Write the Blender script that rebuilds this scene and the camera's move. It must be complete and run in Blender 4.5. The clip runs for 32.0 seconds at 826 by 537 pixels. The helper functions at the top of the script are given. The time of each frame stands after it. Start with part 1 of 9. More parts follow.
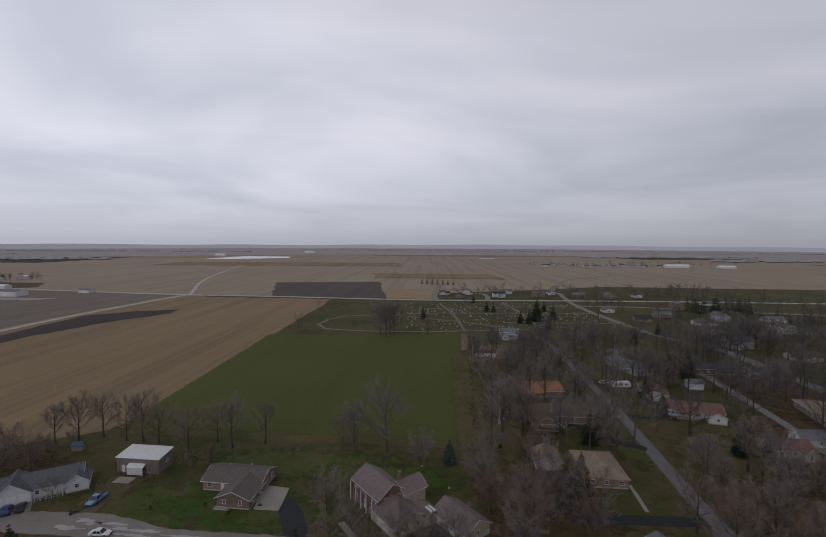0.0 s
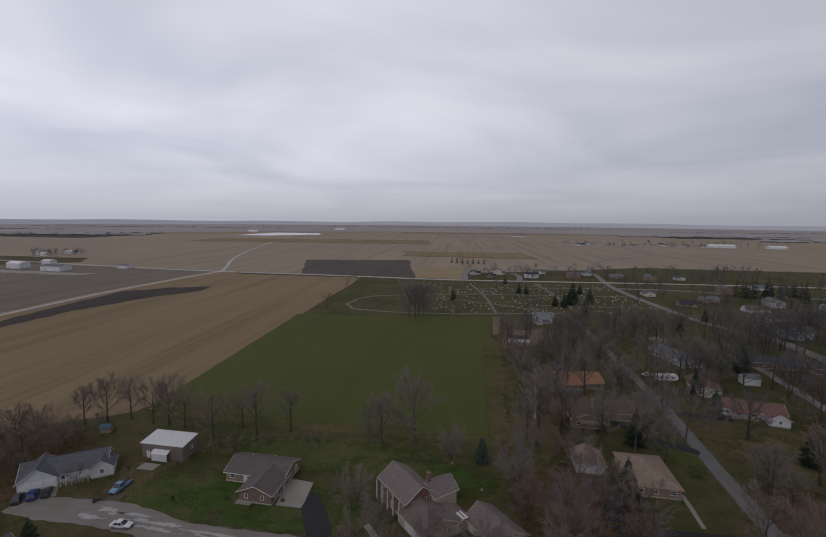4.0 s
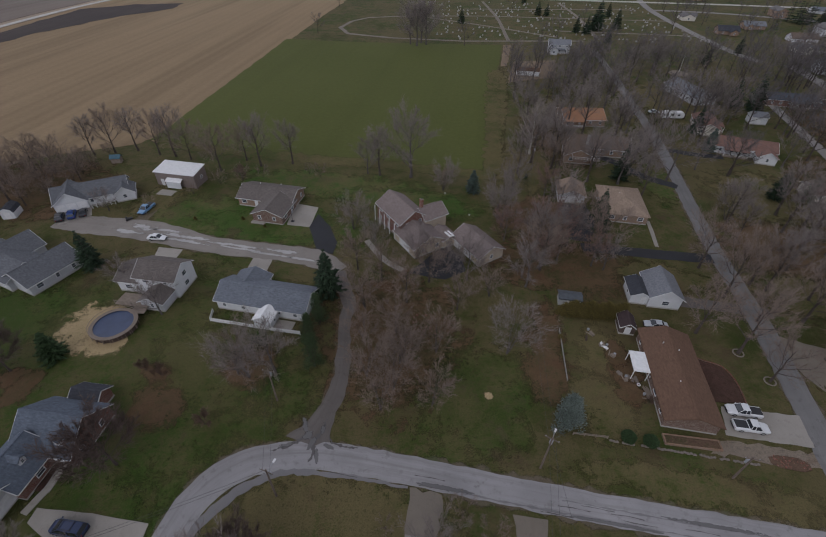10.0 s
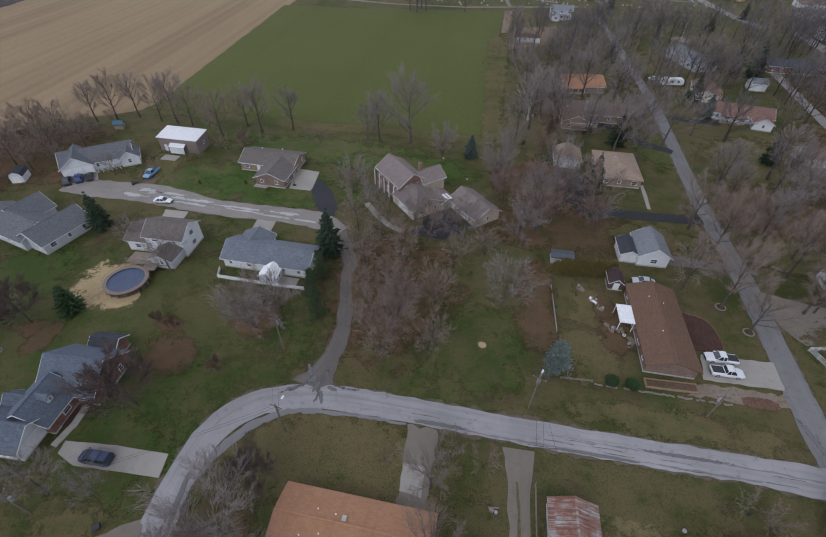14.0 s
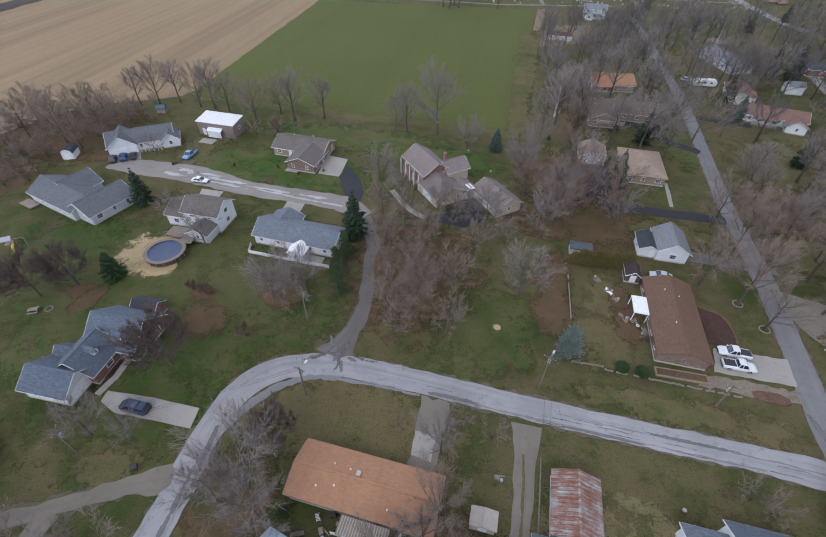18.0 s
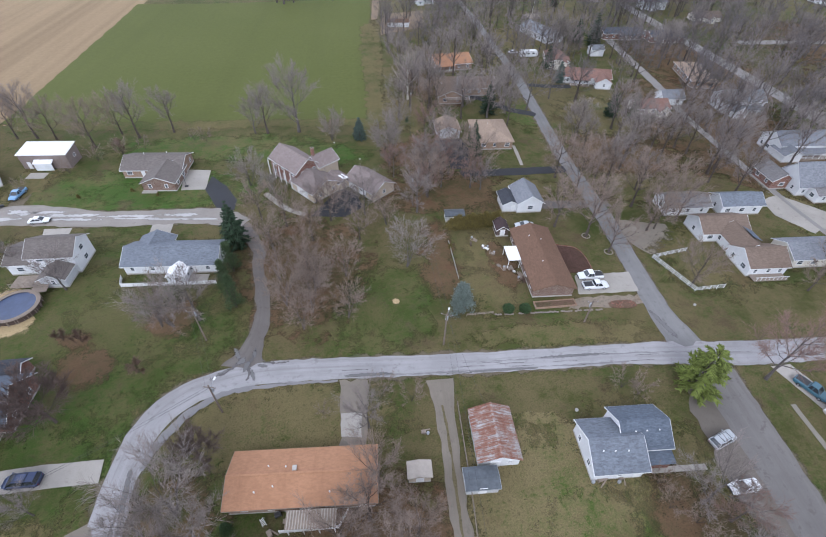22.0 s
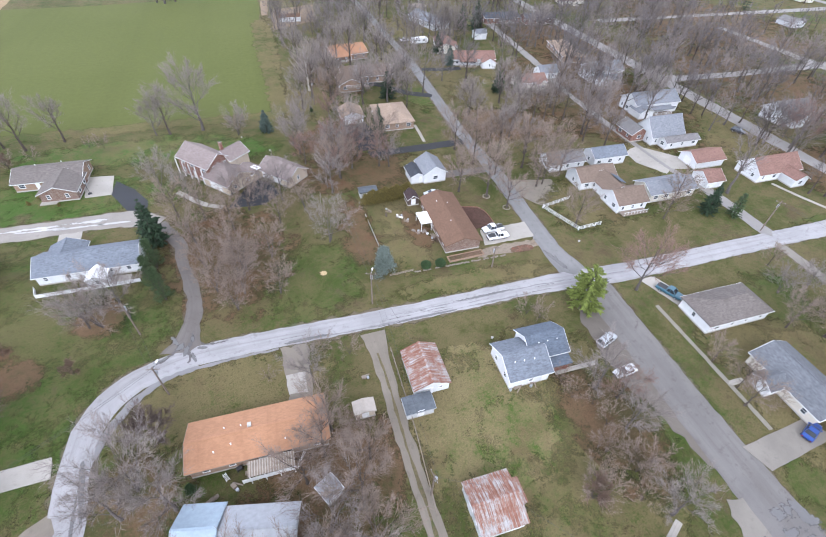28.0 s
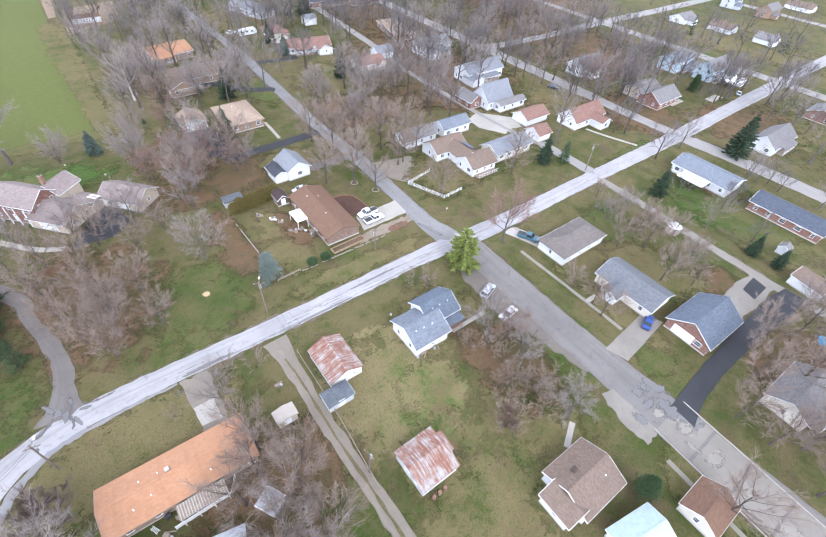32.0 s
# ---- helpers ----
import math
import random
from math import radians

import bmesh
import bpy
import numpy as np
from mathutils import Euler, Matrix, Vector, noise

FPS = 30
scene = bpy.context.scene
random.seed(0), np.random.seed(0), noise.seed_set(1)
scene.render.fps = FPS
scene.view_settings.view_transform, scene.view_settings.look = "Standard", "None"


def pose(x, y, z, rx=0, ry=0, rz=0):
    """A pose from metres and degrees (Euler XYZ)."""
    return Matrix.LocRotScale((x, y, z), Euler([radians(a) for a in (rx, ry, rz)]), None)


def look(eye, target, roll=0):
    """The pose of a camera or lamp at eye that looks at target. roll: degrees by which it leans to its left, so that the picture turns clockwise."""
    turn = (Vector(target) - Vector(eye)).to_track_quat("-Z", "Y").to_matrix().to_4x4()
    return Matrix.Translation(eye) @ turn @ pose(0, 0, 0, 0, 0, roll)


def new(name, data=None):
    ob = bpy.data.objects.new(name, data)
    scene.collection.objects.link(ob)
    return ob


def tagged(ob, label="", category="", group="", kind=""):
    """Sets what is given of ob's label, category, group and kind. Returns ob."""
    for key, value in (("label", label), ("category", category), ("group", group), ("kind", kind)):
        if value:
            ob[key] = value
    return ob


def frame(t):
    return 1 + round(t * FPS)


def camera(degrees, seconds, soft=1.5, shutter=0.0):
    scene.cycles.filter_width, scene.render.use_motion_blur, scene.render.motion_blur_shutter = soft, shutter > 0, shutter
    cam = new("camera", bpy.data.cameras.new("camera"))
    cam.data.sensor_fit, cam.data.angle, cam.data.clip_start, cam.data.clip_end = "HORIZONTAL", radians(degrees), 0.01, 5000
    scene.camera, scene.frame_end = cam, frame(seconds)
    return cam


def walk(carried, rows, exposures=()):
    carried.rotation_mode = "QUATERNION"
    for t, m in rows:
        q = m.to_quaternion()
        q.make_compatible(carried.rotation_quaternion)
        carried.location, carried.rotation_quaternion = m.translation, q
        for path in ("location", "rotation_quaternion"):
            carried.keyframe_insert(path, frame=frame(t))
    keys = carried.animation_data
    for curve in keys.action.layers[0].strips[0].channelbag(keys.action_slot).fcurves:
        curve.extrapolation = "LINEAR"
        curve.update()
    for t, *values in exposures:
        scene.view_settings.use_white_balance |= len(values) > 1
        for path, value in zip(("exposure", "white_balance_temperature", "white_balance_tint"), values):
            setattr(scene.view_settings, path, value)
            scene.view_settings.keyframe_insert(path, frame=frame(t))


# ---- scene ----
cam = camera(86.6, 32.0, soft=1.1)
PATH = [
    (0, -1.94, -8.83, 66.95, -3.89, -3.42, 0.24),
    (0.5, -2.04, -6.05, 67.38, -2.16, -3.50, 0.11),
    (1, -2.17, -3.68, 67.71, -1.36, -3.50, 0.21),
    (1.5, -2.18, -1.81, 68.03, -1.11, -3.43, 0.21),
    (2, -2.14, -0.45, 68.32, -0.43, -3.43, 0.19),
    (2.5, -2.19, 0.49, 68.50, -0.11, -3.34, 0.27),
    (3, -2.22, 1.12, 68.56, -0.04, -3.39, 0.28),
    (3.5, -2.21, 1.43, 68.48, -0.04, -4.83, 0.43),
    (5.5, -1.83, 1.46, 68.63, -0.16, -9.48, 0.55),
    (6, -1.76, 1.39, 68.48, -0.21, -11.03, 0.65),
    (6.5, -1.54, 1.31, 68.53, -0.23, -14.80, 0.71),
    (7, -1.20, 1.09, 68.59, -0.18, -20.46, 0.74),
    (7.5, -0.82, 0.78, 68.49, -0.17, -26.22, 0.88),
    (8, -0.45, 0.56, 68.37, -0.03, -30.71, 0.85),
    (8.5, -0.20, 0.43, 68.28, -0.07, -34.05, 0.96),
    (9, 0.06, 0.29, 68.11, -0.00, -36.52, 0.98),
    (9.5, 0.29, 0.16, 67.91, 0.18, -38.24, 0.88),
    (10, 0.28, 0.01, 67.82, 0.02, -39.67, 1.01),
    (10.5, 0.25, -0.24, 67.80, 0.03, -40.59, 0.97),
    (11, 0.31, -0.64, 67.76, -0.01, -41.34, 1.03),
    (11.5, 0.40, -1.16, 67.67, 0.03, -41.77, 0.99),
    (12, 0.45, -1.84, 67.58, 0.04, -42.17, 1.03),
    (12.5, 0.48, -2.64, 67.52, -0.05, -42.35, 1.09),
    (13, 0.59, -3.51, 67.52, -0.02, -42.57, 1.06),
    (13.5, 0.77, -4.43, 67.52, 0.04, -42.71, 0.99),
    (15.5, 1.03, -8.44, 67.59, 0.14, -42.98, 1.02),
    (16, 1.38, -8.88, 67.52, 1.95, -43.02, 0.92),
    (16.5, 1.59, -9.04, 67.27, 9.69, -42.84, 0.77),
    (17, 1.45, -9.27, 67.16, 11.29, -42.75, 0.93),
    (17.5, 1.21, -9.82, 67.36, 7.42, -42.99, 1.17),
    (18, 1.16, -10.47, 67.57, 3.81, -43.05, 1.10),
    (18.5, 1.20, -10.98, 67.70, 0.16, -43.12, 1.23),
    (19, 1.27, -11.30, 67.83, -1.98, -43.24, 1.28),
    (19.5, 1.35, -11.52, 67.91, -3.26, -43.30, 1.30),
    (20, 1.35, -11.74, 67.96, -3.49, -43.32, 1.31),
    (20.5, 1.21, -12.26, 68.11, -4.09, -43.32, 1.48),
    (21, 1.10, -13.14, 68.44, -12.61, -43.45, 1.76),
    (21.5, 1.19, -14.02, 68.67, -15.13, -43.53, 1.67),
    (22, 1.30, -14.70, 68.68, -15.13, -43.48, 1.68),
    (22.5, 1.31, -15.36, 68.61, -15.17, -43.41, 1.71),
    (23, 1.23, -16.08, 68.61, -15.26, -43.37, 1.75),
    (23.5, 1.11, -16.95, 68.68, -15.34, -43.34, 1.85),
    (24, 0.96, -18.04, 68.80, -15.35, -43.35, 1.87),
    (24.5, 0.80, -19.31, 68.95, -15.35, -43.35, 1.86),
    (26.5, -0.51, -23.13, 69.56, -20.44, -43.54, 2.40),
    (27, -0.64, -23.98, 69.66, -22.93, -43.54, 2.43),
    (27.5, -0.82, -24.75, 69.86, -25.56, -43.58, 2.57),
    (28, -1.00, -25.42, 70.05, -28.02, -43.69, 2.62),
    (28.5, -1.15, -26.02, 70.24, -30.47, -43.63, 2.72),
    (29, -1.27, -26.55, 70.57, -32.87, -43.78, 2.63),
    (29.5, -1.41, -26.97, 70.93, -35.80, -43.91, 2.69),
    (30, -1.67, -27.05, 71.32, -38.66, -44.02, 2.90),
    (30.5, -2.03, -26.76, 71.82, -42.24, -44.52, 3.50),
    (31, -2.35, -26.59, 72.34, -45.47, -44.73, 3.91),
    (31.5, -2.59, -26.62, 72.70, -47.75, -44.90, 4.06),
    (32, -2.87, -26.58, 72.83, -49.18, -44.86, 4.38),
]
walk(cam, [(t, pose(x, y, z, 90 + p, 0, w) @ pose(0, 0, 0, 0, 0, r)) for t, x, y, z, w, p, r in PATH],
     exposures=[(0, -0.10, 6350, 12), (6, -0.05, 6350, 12), (7.5, 0.10, 6350, 12), (9, 0.34, 6250, 12), (13, 0.98, 5960, 10.5), (16, 1.31, 5830, 9), (20, 1.74, 5730, 9.5), (24, 2.18, 5830, 9.5),
                (28, 2.56, 5850, 9.5), (32, 2.87, 5800, 9.5)])

# ---- sky and sun: an overcast day ----
world = bpy.data.worlds.new("overcast_sky")
scene.world = world
world.use_nodes = True
wn, wl = world.node_tree.nodes, world.node_tree.links
wn.clear()
w_out = wn.new("ShaderNodeOutputWorld")
w_bg = wn.new("ShaderNodeBackground")
w_sky = wn.new("ShaderNodeTexSky")
w_sky.sky_type = "NISHITA"
w_sky.sun_disc = False
w_sky.sun_elevation = radians(42)
w_sky.sun_rotation = radians(200)
w_co = wn.new("ShaderNodeTexCoord")
w_sep = wn.new("ShaderNodeSeparateXYZ")
wl.new(w_co.outputs["Generated"], w_sep.inputs[0])


def wmath(op, a, b=None):
    n = wn.new("ShaderNodeMath")
    n.operation = op
    for i, v in enumerate((a, b)):
        if v is None:
            continue
        if isinstance(v, (int, float)):
            n.inputs[i].default_value = v
        else:
            wl.new(v, n.inputs[i])
    return n.outputs[0]


# the cloud deck: the direction carried on to a flat layer, so that it shrinks towards the horizon
up_z = wmath("MAXIMUM", w_sep.outputs[2], 0.0)
deck = wmath("ADD", up_z, 0.10)
w_cmb = wn.new("ShaderNodeCombineXYZ")
wl.new(wmath("DIVIDE", w_sep.outputs[0], deck), w_cmb.inputs[0])
wl.new(wmath("DIVIDE", w_sep.outputs[1], deck), w_cmb.inputs[1])
w_noise = wn.new("ShaderNodeTexNoise")
w_noise.inputs["Scale"].default_value = 0.42
w_noise.inputs["Detail"].default_value = 4
w_noise.inputs["Roughness"].default_value = 0.45
w_noise.inputs["Distortion"].default_value = 0.6
wl.new(w_cmb.outputs[0], w_noise.inputs["Vector"])
w_ramp = wn.new("ShaderNodeValToRGB")
w_ramp.color_ramp.elements[0].position, w_ramp.color_ramp.elements[0].color = 0.34, (0.47, 0.495, 0.56, 1)
w_ramp.color_ramp.elements[1].position, w_ramp.color_ramp.elements[1].color = 0.66, (0.88, 0.855, 0.93, 1)
wl.new(w_noise.outputs[0], w_ramp.inputs[0])
w_haze = wn.new("ShaderNodeValToRGB")
for pos, col in ((0.0, (0.42, 0.435, 0.49, 1)), (0.018, (0.55, 0.55, 0.615, 1)), (0.07, (0.78, 0.76, 0.84, 1)), (0.22, (0.70, 0.70, 0.78, 1))):
    e = w_haze.color_ramp.elements[0] if pos == 0.0 else w_haze.color_ramp.elements[1] if pos == 0.22 else w_haze.color_ramp.elements.new(pos)
    e.position, e.color = pos, col
wl.new(up_z, w_haze.inputs[0])
w_mix = wn.new("ShaderNodeMix")
w_mix.data_type = "RGBA"
wl.new(wmath("MINIMUM", wmath("MULTIPLY", up_z, 4.5), 0.9), w_mix.inputs[0])
wl.new(w_haze.outputs[0], w_mix.inputs[6])
wl.new(w_ramp.outputs[0], w_mix.inputs[7])
w_scale = wn.new("ShaderNodeMix")
w_scale.data_type, w_scale.blend_type = "RGBA", "MIX"
w_scale.inputs[0].default_value = 0.94
w_dim = wn.new("ShaderNodeVectorMath")
w_dim.operation = "SCALE"
w_dim.inputs["Scale"].default_value = 0.10
wl.new(w_sky.outputs[0], w_dim.inputs[0])
wl.new(w_dim.outputs[0], w_scale.inputs[6])
wl.new(w_mix.outputs[2], w_scale.inputs[7])
# the deck thickens overhead
w_thick = wn.new("ShaderNodeMapRange")
w_thick.inputs["From Min"].default_value, w_thick.inputs["From Max"].default_value = 0.42, 0.95
w_thick.inputs["To Min"].default_value, w_thick.inputs["To Max"].default_value = 1.0, 0.25
wl.new(up_z, w_thick.inputs[0])
w_over = wn.new("ShaderNodeVectorMath")
w_over.operation = "SCALE"
wl.new(w_scale.outputs[2], w_over.inputs[0])
# and darkens towards the east
wl.new(wmath("MULTIPLY", w_thick.outputs[0], wmath("SUBTRACT", 1.0, wmath("MULTIPLY", w_sep.outputs[0], 0.26))), w_over.inputs["Scale"])
wl.new(w_over.outputs[0], w_bg.inputs[0])
w_bg.inputs[1].default_value = 1.0
wl.new(w_bg.outputs[0], w_out.inputs[0])
sun = new("sun", bpy.data.lights.new("sun", "SUN"))
sun.data.energy, sun.data.angle, sun.data.color = 0.4, radians(25), (1.0, 0.97, 0.93)
sun.matrix_world = look((0, 0, 300), (60, 130, 150))

# ---- materials ----
TA = -9.4  # the town grid's turn
class Mat:
    """A small writer of node materials."""

    def __init__(self, name, rough=0.8, metal=0.0, spec=0.3):
        self.m = bpy.data.materials.new(name)
        self.m.use_nodes = True
        self.n, self.l = self.m.node_tree.nodes, self.m.node_tree.links
        self.b = self.n["Principled BSDF"]
        self.b.inputs["Roughness"].default_value = rough
        self.b.inputs["Metallic"].default_value = metal
        self.b.inputs["Specular IOR Level"].default_value = spec
        self.co = self.n.new("ShaderNodeTexCoord").outputs["Object"]
        self.geo = self.n.new("ShaderNodeNewGeometry")

    def world(self):
        self.co = self.geo.outputs["Position"]
        return self

    def noise(self, scale, detail=3, rough=0.55, stretch=None):
        v = self.co
        if stretch:
            if len(stretch) > 3:
                v = self.turned(stretch[3])
            mp = self.n.new("ShaderNodeMapping")
            mp.inputs["Scale"].default_value = stretch[:3]
            self.l.new(v, mp.inputs[0])
            v = mp.outputs[0]
        t = self.n.new("ShaderNodeTexNoise")
        t.inputs["Scale"].default_value, t.inputs["Detail"].default_value, t.inputs["Roughness"].default_value = scale, detail, rough
        self.l.new(v, t.inputs["Vector"])
        return t.outputs[0]

    def turned(self, rot):
        """The coordinates with x along the direction rot."""
        mp = self.n.new("ShaderNodeMapping")
        mp.inputs["Rotation"].default_value = (0, 0, radians(-rot))
        self.l.new(self.co, mp.inputs[0])
        return mp.outputs[0]

    def wave(self, scale, rot=0.0, distort=1.0):
        v = self.turned(rot)
        t = self.n.new("ShaderNodeTexWave")
        t.inputs["Scale"].default_value, t.inputs["Distortion"].default_value = scale, distort
        t.inputs["Detail"].default_value = 2
        t.bands_direction = "Y"
        self.l.new(v, t.inputs["Vector"])
        return t.outputs[1]

    def brick(self, scale, c1, c2, mortar, w=0.5, h=0.25):
        t = self.n.new("ShaderNodeTexBrick")
        for k, c in (("Color1", c1), ("Color2", c2), ("Mortar", mortar)):
            t.inputs[k].default_value = (*c, 1)
        t.inputs["Scale"].default_value = scale
        t.inputs["Brick Width"].default_value, t.inputs["Row Height"].default_value, t.inputs["Mortar Size"].default_value = w, h, 0.02
        self.l.new(self.co, t.inputs["Vector"])
        return t.outputs[0]

    def ramp(self, fac, *stops):
        r = self.n.new("ShaderNodeValToRGB")
        es = r.color_ramp.elements
        for i, (p, c) in enumerate(stops):
            e = es[i] if i < 2 else es.new(p)
            e.position, e.color = p, (*c, 1) if isinstance(c, tuple) else (c, c, c, 1)
        self.l.new(fac, r.inputs[0])
        return r.outputs[0]

    def mix(self, fac, a, b, kind="MIX"):
        m = self.n.new("ShaderNodeMix")
        m.data_type, m.blend_type = "RGBA", kind
        for i, v in ((0, fac), (6, a), (7, b)):
            if isinstance(v, tuple):
                m.inputs[i].default_value = (*v, 1)
            elif isinstance(v, (int, float)):
                m.inputs[i].default_value = v
            else:
                self.l.new(v, m.inputs[i])
        return m.outputs[2]

    def random(self):
        return self.n.new("ShaderNodeObjectInfo").outputs["Random"]

    def island(self):
        return self.geo.outputs["Random Per Island"]

    def ragged(self, soft, noise):
        """Breaks a patch up towards its rim: a disc of unit radius, or a strip along its two edges."""
        tc = self.n.new("ShaderNodeTexCoord")
        if soft == "disc":
            ln = self.n.new("ShaderNodeVectorMath")
            ln.operation = "LENGTH"
            self.l.new(tc.outputs["Object"], ln.inputs[0])
            dist = ln.outputs["Value"]
        else:
            sp = self.n.new("ShaderNodeSeparateXYZ")
            self.l.new(tc.outputs["UV"], sp.inputs[0])
            ab = self.n.new("ShaderNodeMath")
            ab.operation = "ABSOLUTE"
            self.l.new(sp.outputs[1], ab.inputs[0])
            dist = ab.outputs[0]
        ad = self.n.new("ShaderNodeMath")
        ad.operation = "MULTIPLY_ADD"
        ad.inputs[1].default_value = 4.4 if soft == "disc" else 1.1
        self.l.new(noise, ad.inputs[0])
        self.l.new(dist, ad.inputs[2])
        half = self.n.new("ShaderNodeMath")
        half.operation = "MULTIPLY"
        half.inputs[1].default_value = 0.2 if soft == "disc" else 0.5
        self.l.new(ad.outputs[0], half.inputs[0])
        edge = 0.58 if soft == "disc" else 0.70
        self.l.new(self.ramp(half.outputs[0], (edge, 1.0), (edge + (0.05 if soft == "disc" else 0.03), 0.0)), self.b.inputs["Alpha"])

    def done(self, color, bump=None, strength=0.3, dist=0.02, rough=None):
        if isinstance(color, tuple):
            self.b.inputs["Base Color"].default_value = (*color, 1)
        else:
            self.l.new(color, self.b.inputs["Base Color"])
        if bump is not None:
            bp = self.n.new("ShaderNodeBump")
            bp.inputs["Strength"].default_value, bp.inputs["Distance"].default_value = strength, dist
            self.l.new(bump, bp.inputs["Height"])
            self.l.new(bp.outputs[0], self.b.inputs["Normal"])
        if rough is not None:
            self.l.new(rough, self.b.inputs["Roughness"])
        return self.m


def mul(c, k):
    return tuple(min(1.0, v * k) for v in c)


def plain(name, c, rough=0.6, metal=0.0, spec=0.4, vary=0.15, scale=1.5):
    """Paint, plastic or metal with slight blotches and grain."""
    m = Mat(name, rough, metal, spec)
    a = m.noise(scale, 3)
    b = m.noise(scale * 14, 2)
    col = m.mix(m.ramp(a, (0.3, 0.0), (0.7, 1.0)), mul(c, 1 - vary), mul(c, 1 + vary * 0.6))
    return m.done(m.mix(0.25, col, m.mix(b, mul(c, 0.7), mul(c, 1.15))))


def grass_mat(name, green, dry, brown, dryness, soft=""):
    """Grass in tufts: green, dry and brown blotches from tens of metres down to blades; soft patches break up raggedly at the rim."""
    m = Mat(name, 0.95, 0, 0.1).world()
    big = m.noise(0.026, 4, 0.6)
    mid = m.noise(0.17, 6, 0.7)
    fine = m.noise(1.2, 6, 0.8)
    tiny = m.noise(4.5, 4, 0.8)
    lush = m.ramp(m.noise(0.045, 4, 0.6), (0.42, 0.0), (0.58, 1.0))
    grn = m.mix(lush, green, (green[0] * 0.84, green[1] * 1.14, green[2] * 0.85))
    f = m.mix(0.38, m.mix(0.55, big, mid), fine)
    c = m.mix(m.ramp(f, (0.455 + dryness, 1.0), (0.545 + dryness, 0.0)), grn, dry)
    c = m.mix(m.ramp(m.noise(0.09, 6, 0.75), (0.535, 0.0), (0.65, 0.85)), c, brown)
    # shade of the hollows painted in by noise, and pale flecks of dead straw
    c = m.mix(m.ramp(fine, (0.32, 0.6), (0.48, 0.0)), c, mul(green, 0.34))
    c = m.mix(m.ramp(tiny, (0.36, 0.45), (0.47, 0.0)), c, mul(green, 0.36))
    c = m.mix(m.ramp(tiny, (0.55, 0.0), (0.66, 0.45)), c, mul(dry, 1.6))
    made = m.done(c, fine, 0.7, 0.18)
    if soft:
        m.ragged(soft, m.mix(0.5, m.noise(0.22, 5, 0.65), m.mix(0.5, fine, tiny)) if soft == "disc" else m.mix(0.5, mid, tiny))
    return made


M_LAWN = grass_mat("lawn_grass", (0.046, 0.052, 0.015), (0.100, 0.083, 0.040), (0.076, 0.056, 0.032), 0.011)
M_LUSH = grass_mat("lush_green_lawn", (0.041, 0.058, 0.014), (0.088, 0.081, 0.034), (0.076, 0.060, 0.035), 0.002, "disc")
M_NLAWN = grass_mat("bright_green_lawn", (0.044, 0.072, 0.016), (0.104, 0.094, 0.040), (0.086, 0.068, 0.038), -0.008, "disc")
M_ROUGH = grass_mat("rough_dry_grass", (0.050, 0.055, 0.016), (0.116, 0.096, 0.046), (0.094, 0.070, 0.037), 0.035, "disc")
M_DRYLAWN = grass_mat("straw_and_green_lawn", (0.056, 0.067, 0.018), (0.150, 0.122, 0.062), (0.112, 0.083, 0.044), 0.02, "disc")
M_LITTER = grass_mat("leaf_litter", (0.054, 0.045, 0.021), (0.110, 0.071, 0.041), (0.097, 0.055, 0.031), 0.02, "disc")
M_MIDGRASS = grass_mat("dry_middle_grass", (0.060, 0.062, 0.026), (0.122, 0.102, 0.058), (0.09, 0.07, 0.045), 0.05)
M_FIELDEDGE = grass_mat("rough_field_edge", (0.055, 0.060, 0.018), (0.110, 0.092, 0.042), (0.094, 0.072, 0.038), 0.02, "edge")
M_RUBBLE = grass_mat("broken_rubble_ground", (0.13, 0.108, 0.082), (0.20, 0.165, 0.13), (0.14, 0.098, 0.068), 0.05)
M_SOIL = grass_mat("bare_brown_soil", (0.085, 0.055, 0.038), (0.13, 0.085, 0.06), (0.10, 0.062, 0.042), 0.0)
M_MULCH = grass_mat("dark_red_mulch", (0.052, 0.030, 0.024), (0.082, 0.048, 0.038), (0.062, 0.034, 0.027), 0.0)
M_STRAW = grass_mat("straw_and_sand", (0.24, 0.185, 0.100), (0.36, 0.275, 0.155), (0.24, 0.17, 0.10), 0.06, "disc")


def field_mat(name, c, c2, row_scale, rot, big=0.006, amount=0.5):
    m = Mat(name, 0.95, 0, 0.1).world()
    a = m.noise(big, 4, 0.6)
    st = m.noise(0.055, 4, 0.6, (0.035, 1.0, 1.0, rot))
    fine = m.noise(0.6, 4, 0.7)
    col = m.mix(m.ramp(a, (0.35, 0.0), (0.65, 1.0)), c, c2)
    col = m.mix(m.ramp(st, (0.47, 0.0), (0.62, min(0.75, amount * 1.6))), col, mul(c, 0.66))
    rows = m.wave(row_scale, rot, 0.6)
    col = m.mix(m.ramp(rows, (0.25, 0.0), (0.75, amount * 0.25)), col, mul(c2, 1.3))
    col = m.mix(0.35, col, m.mix(fine, mul(c, 0.45), mul(c2, 1.5)))
    return m.done(col, fine, 0.5, 0.2)


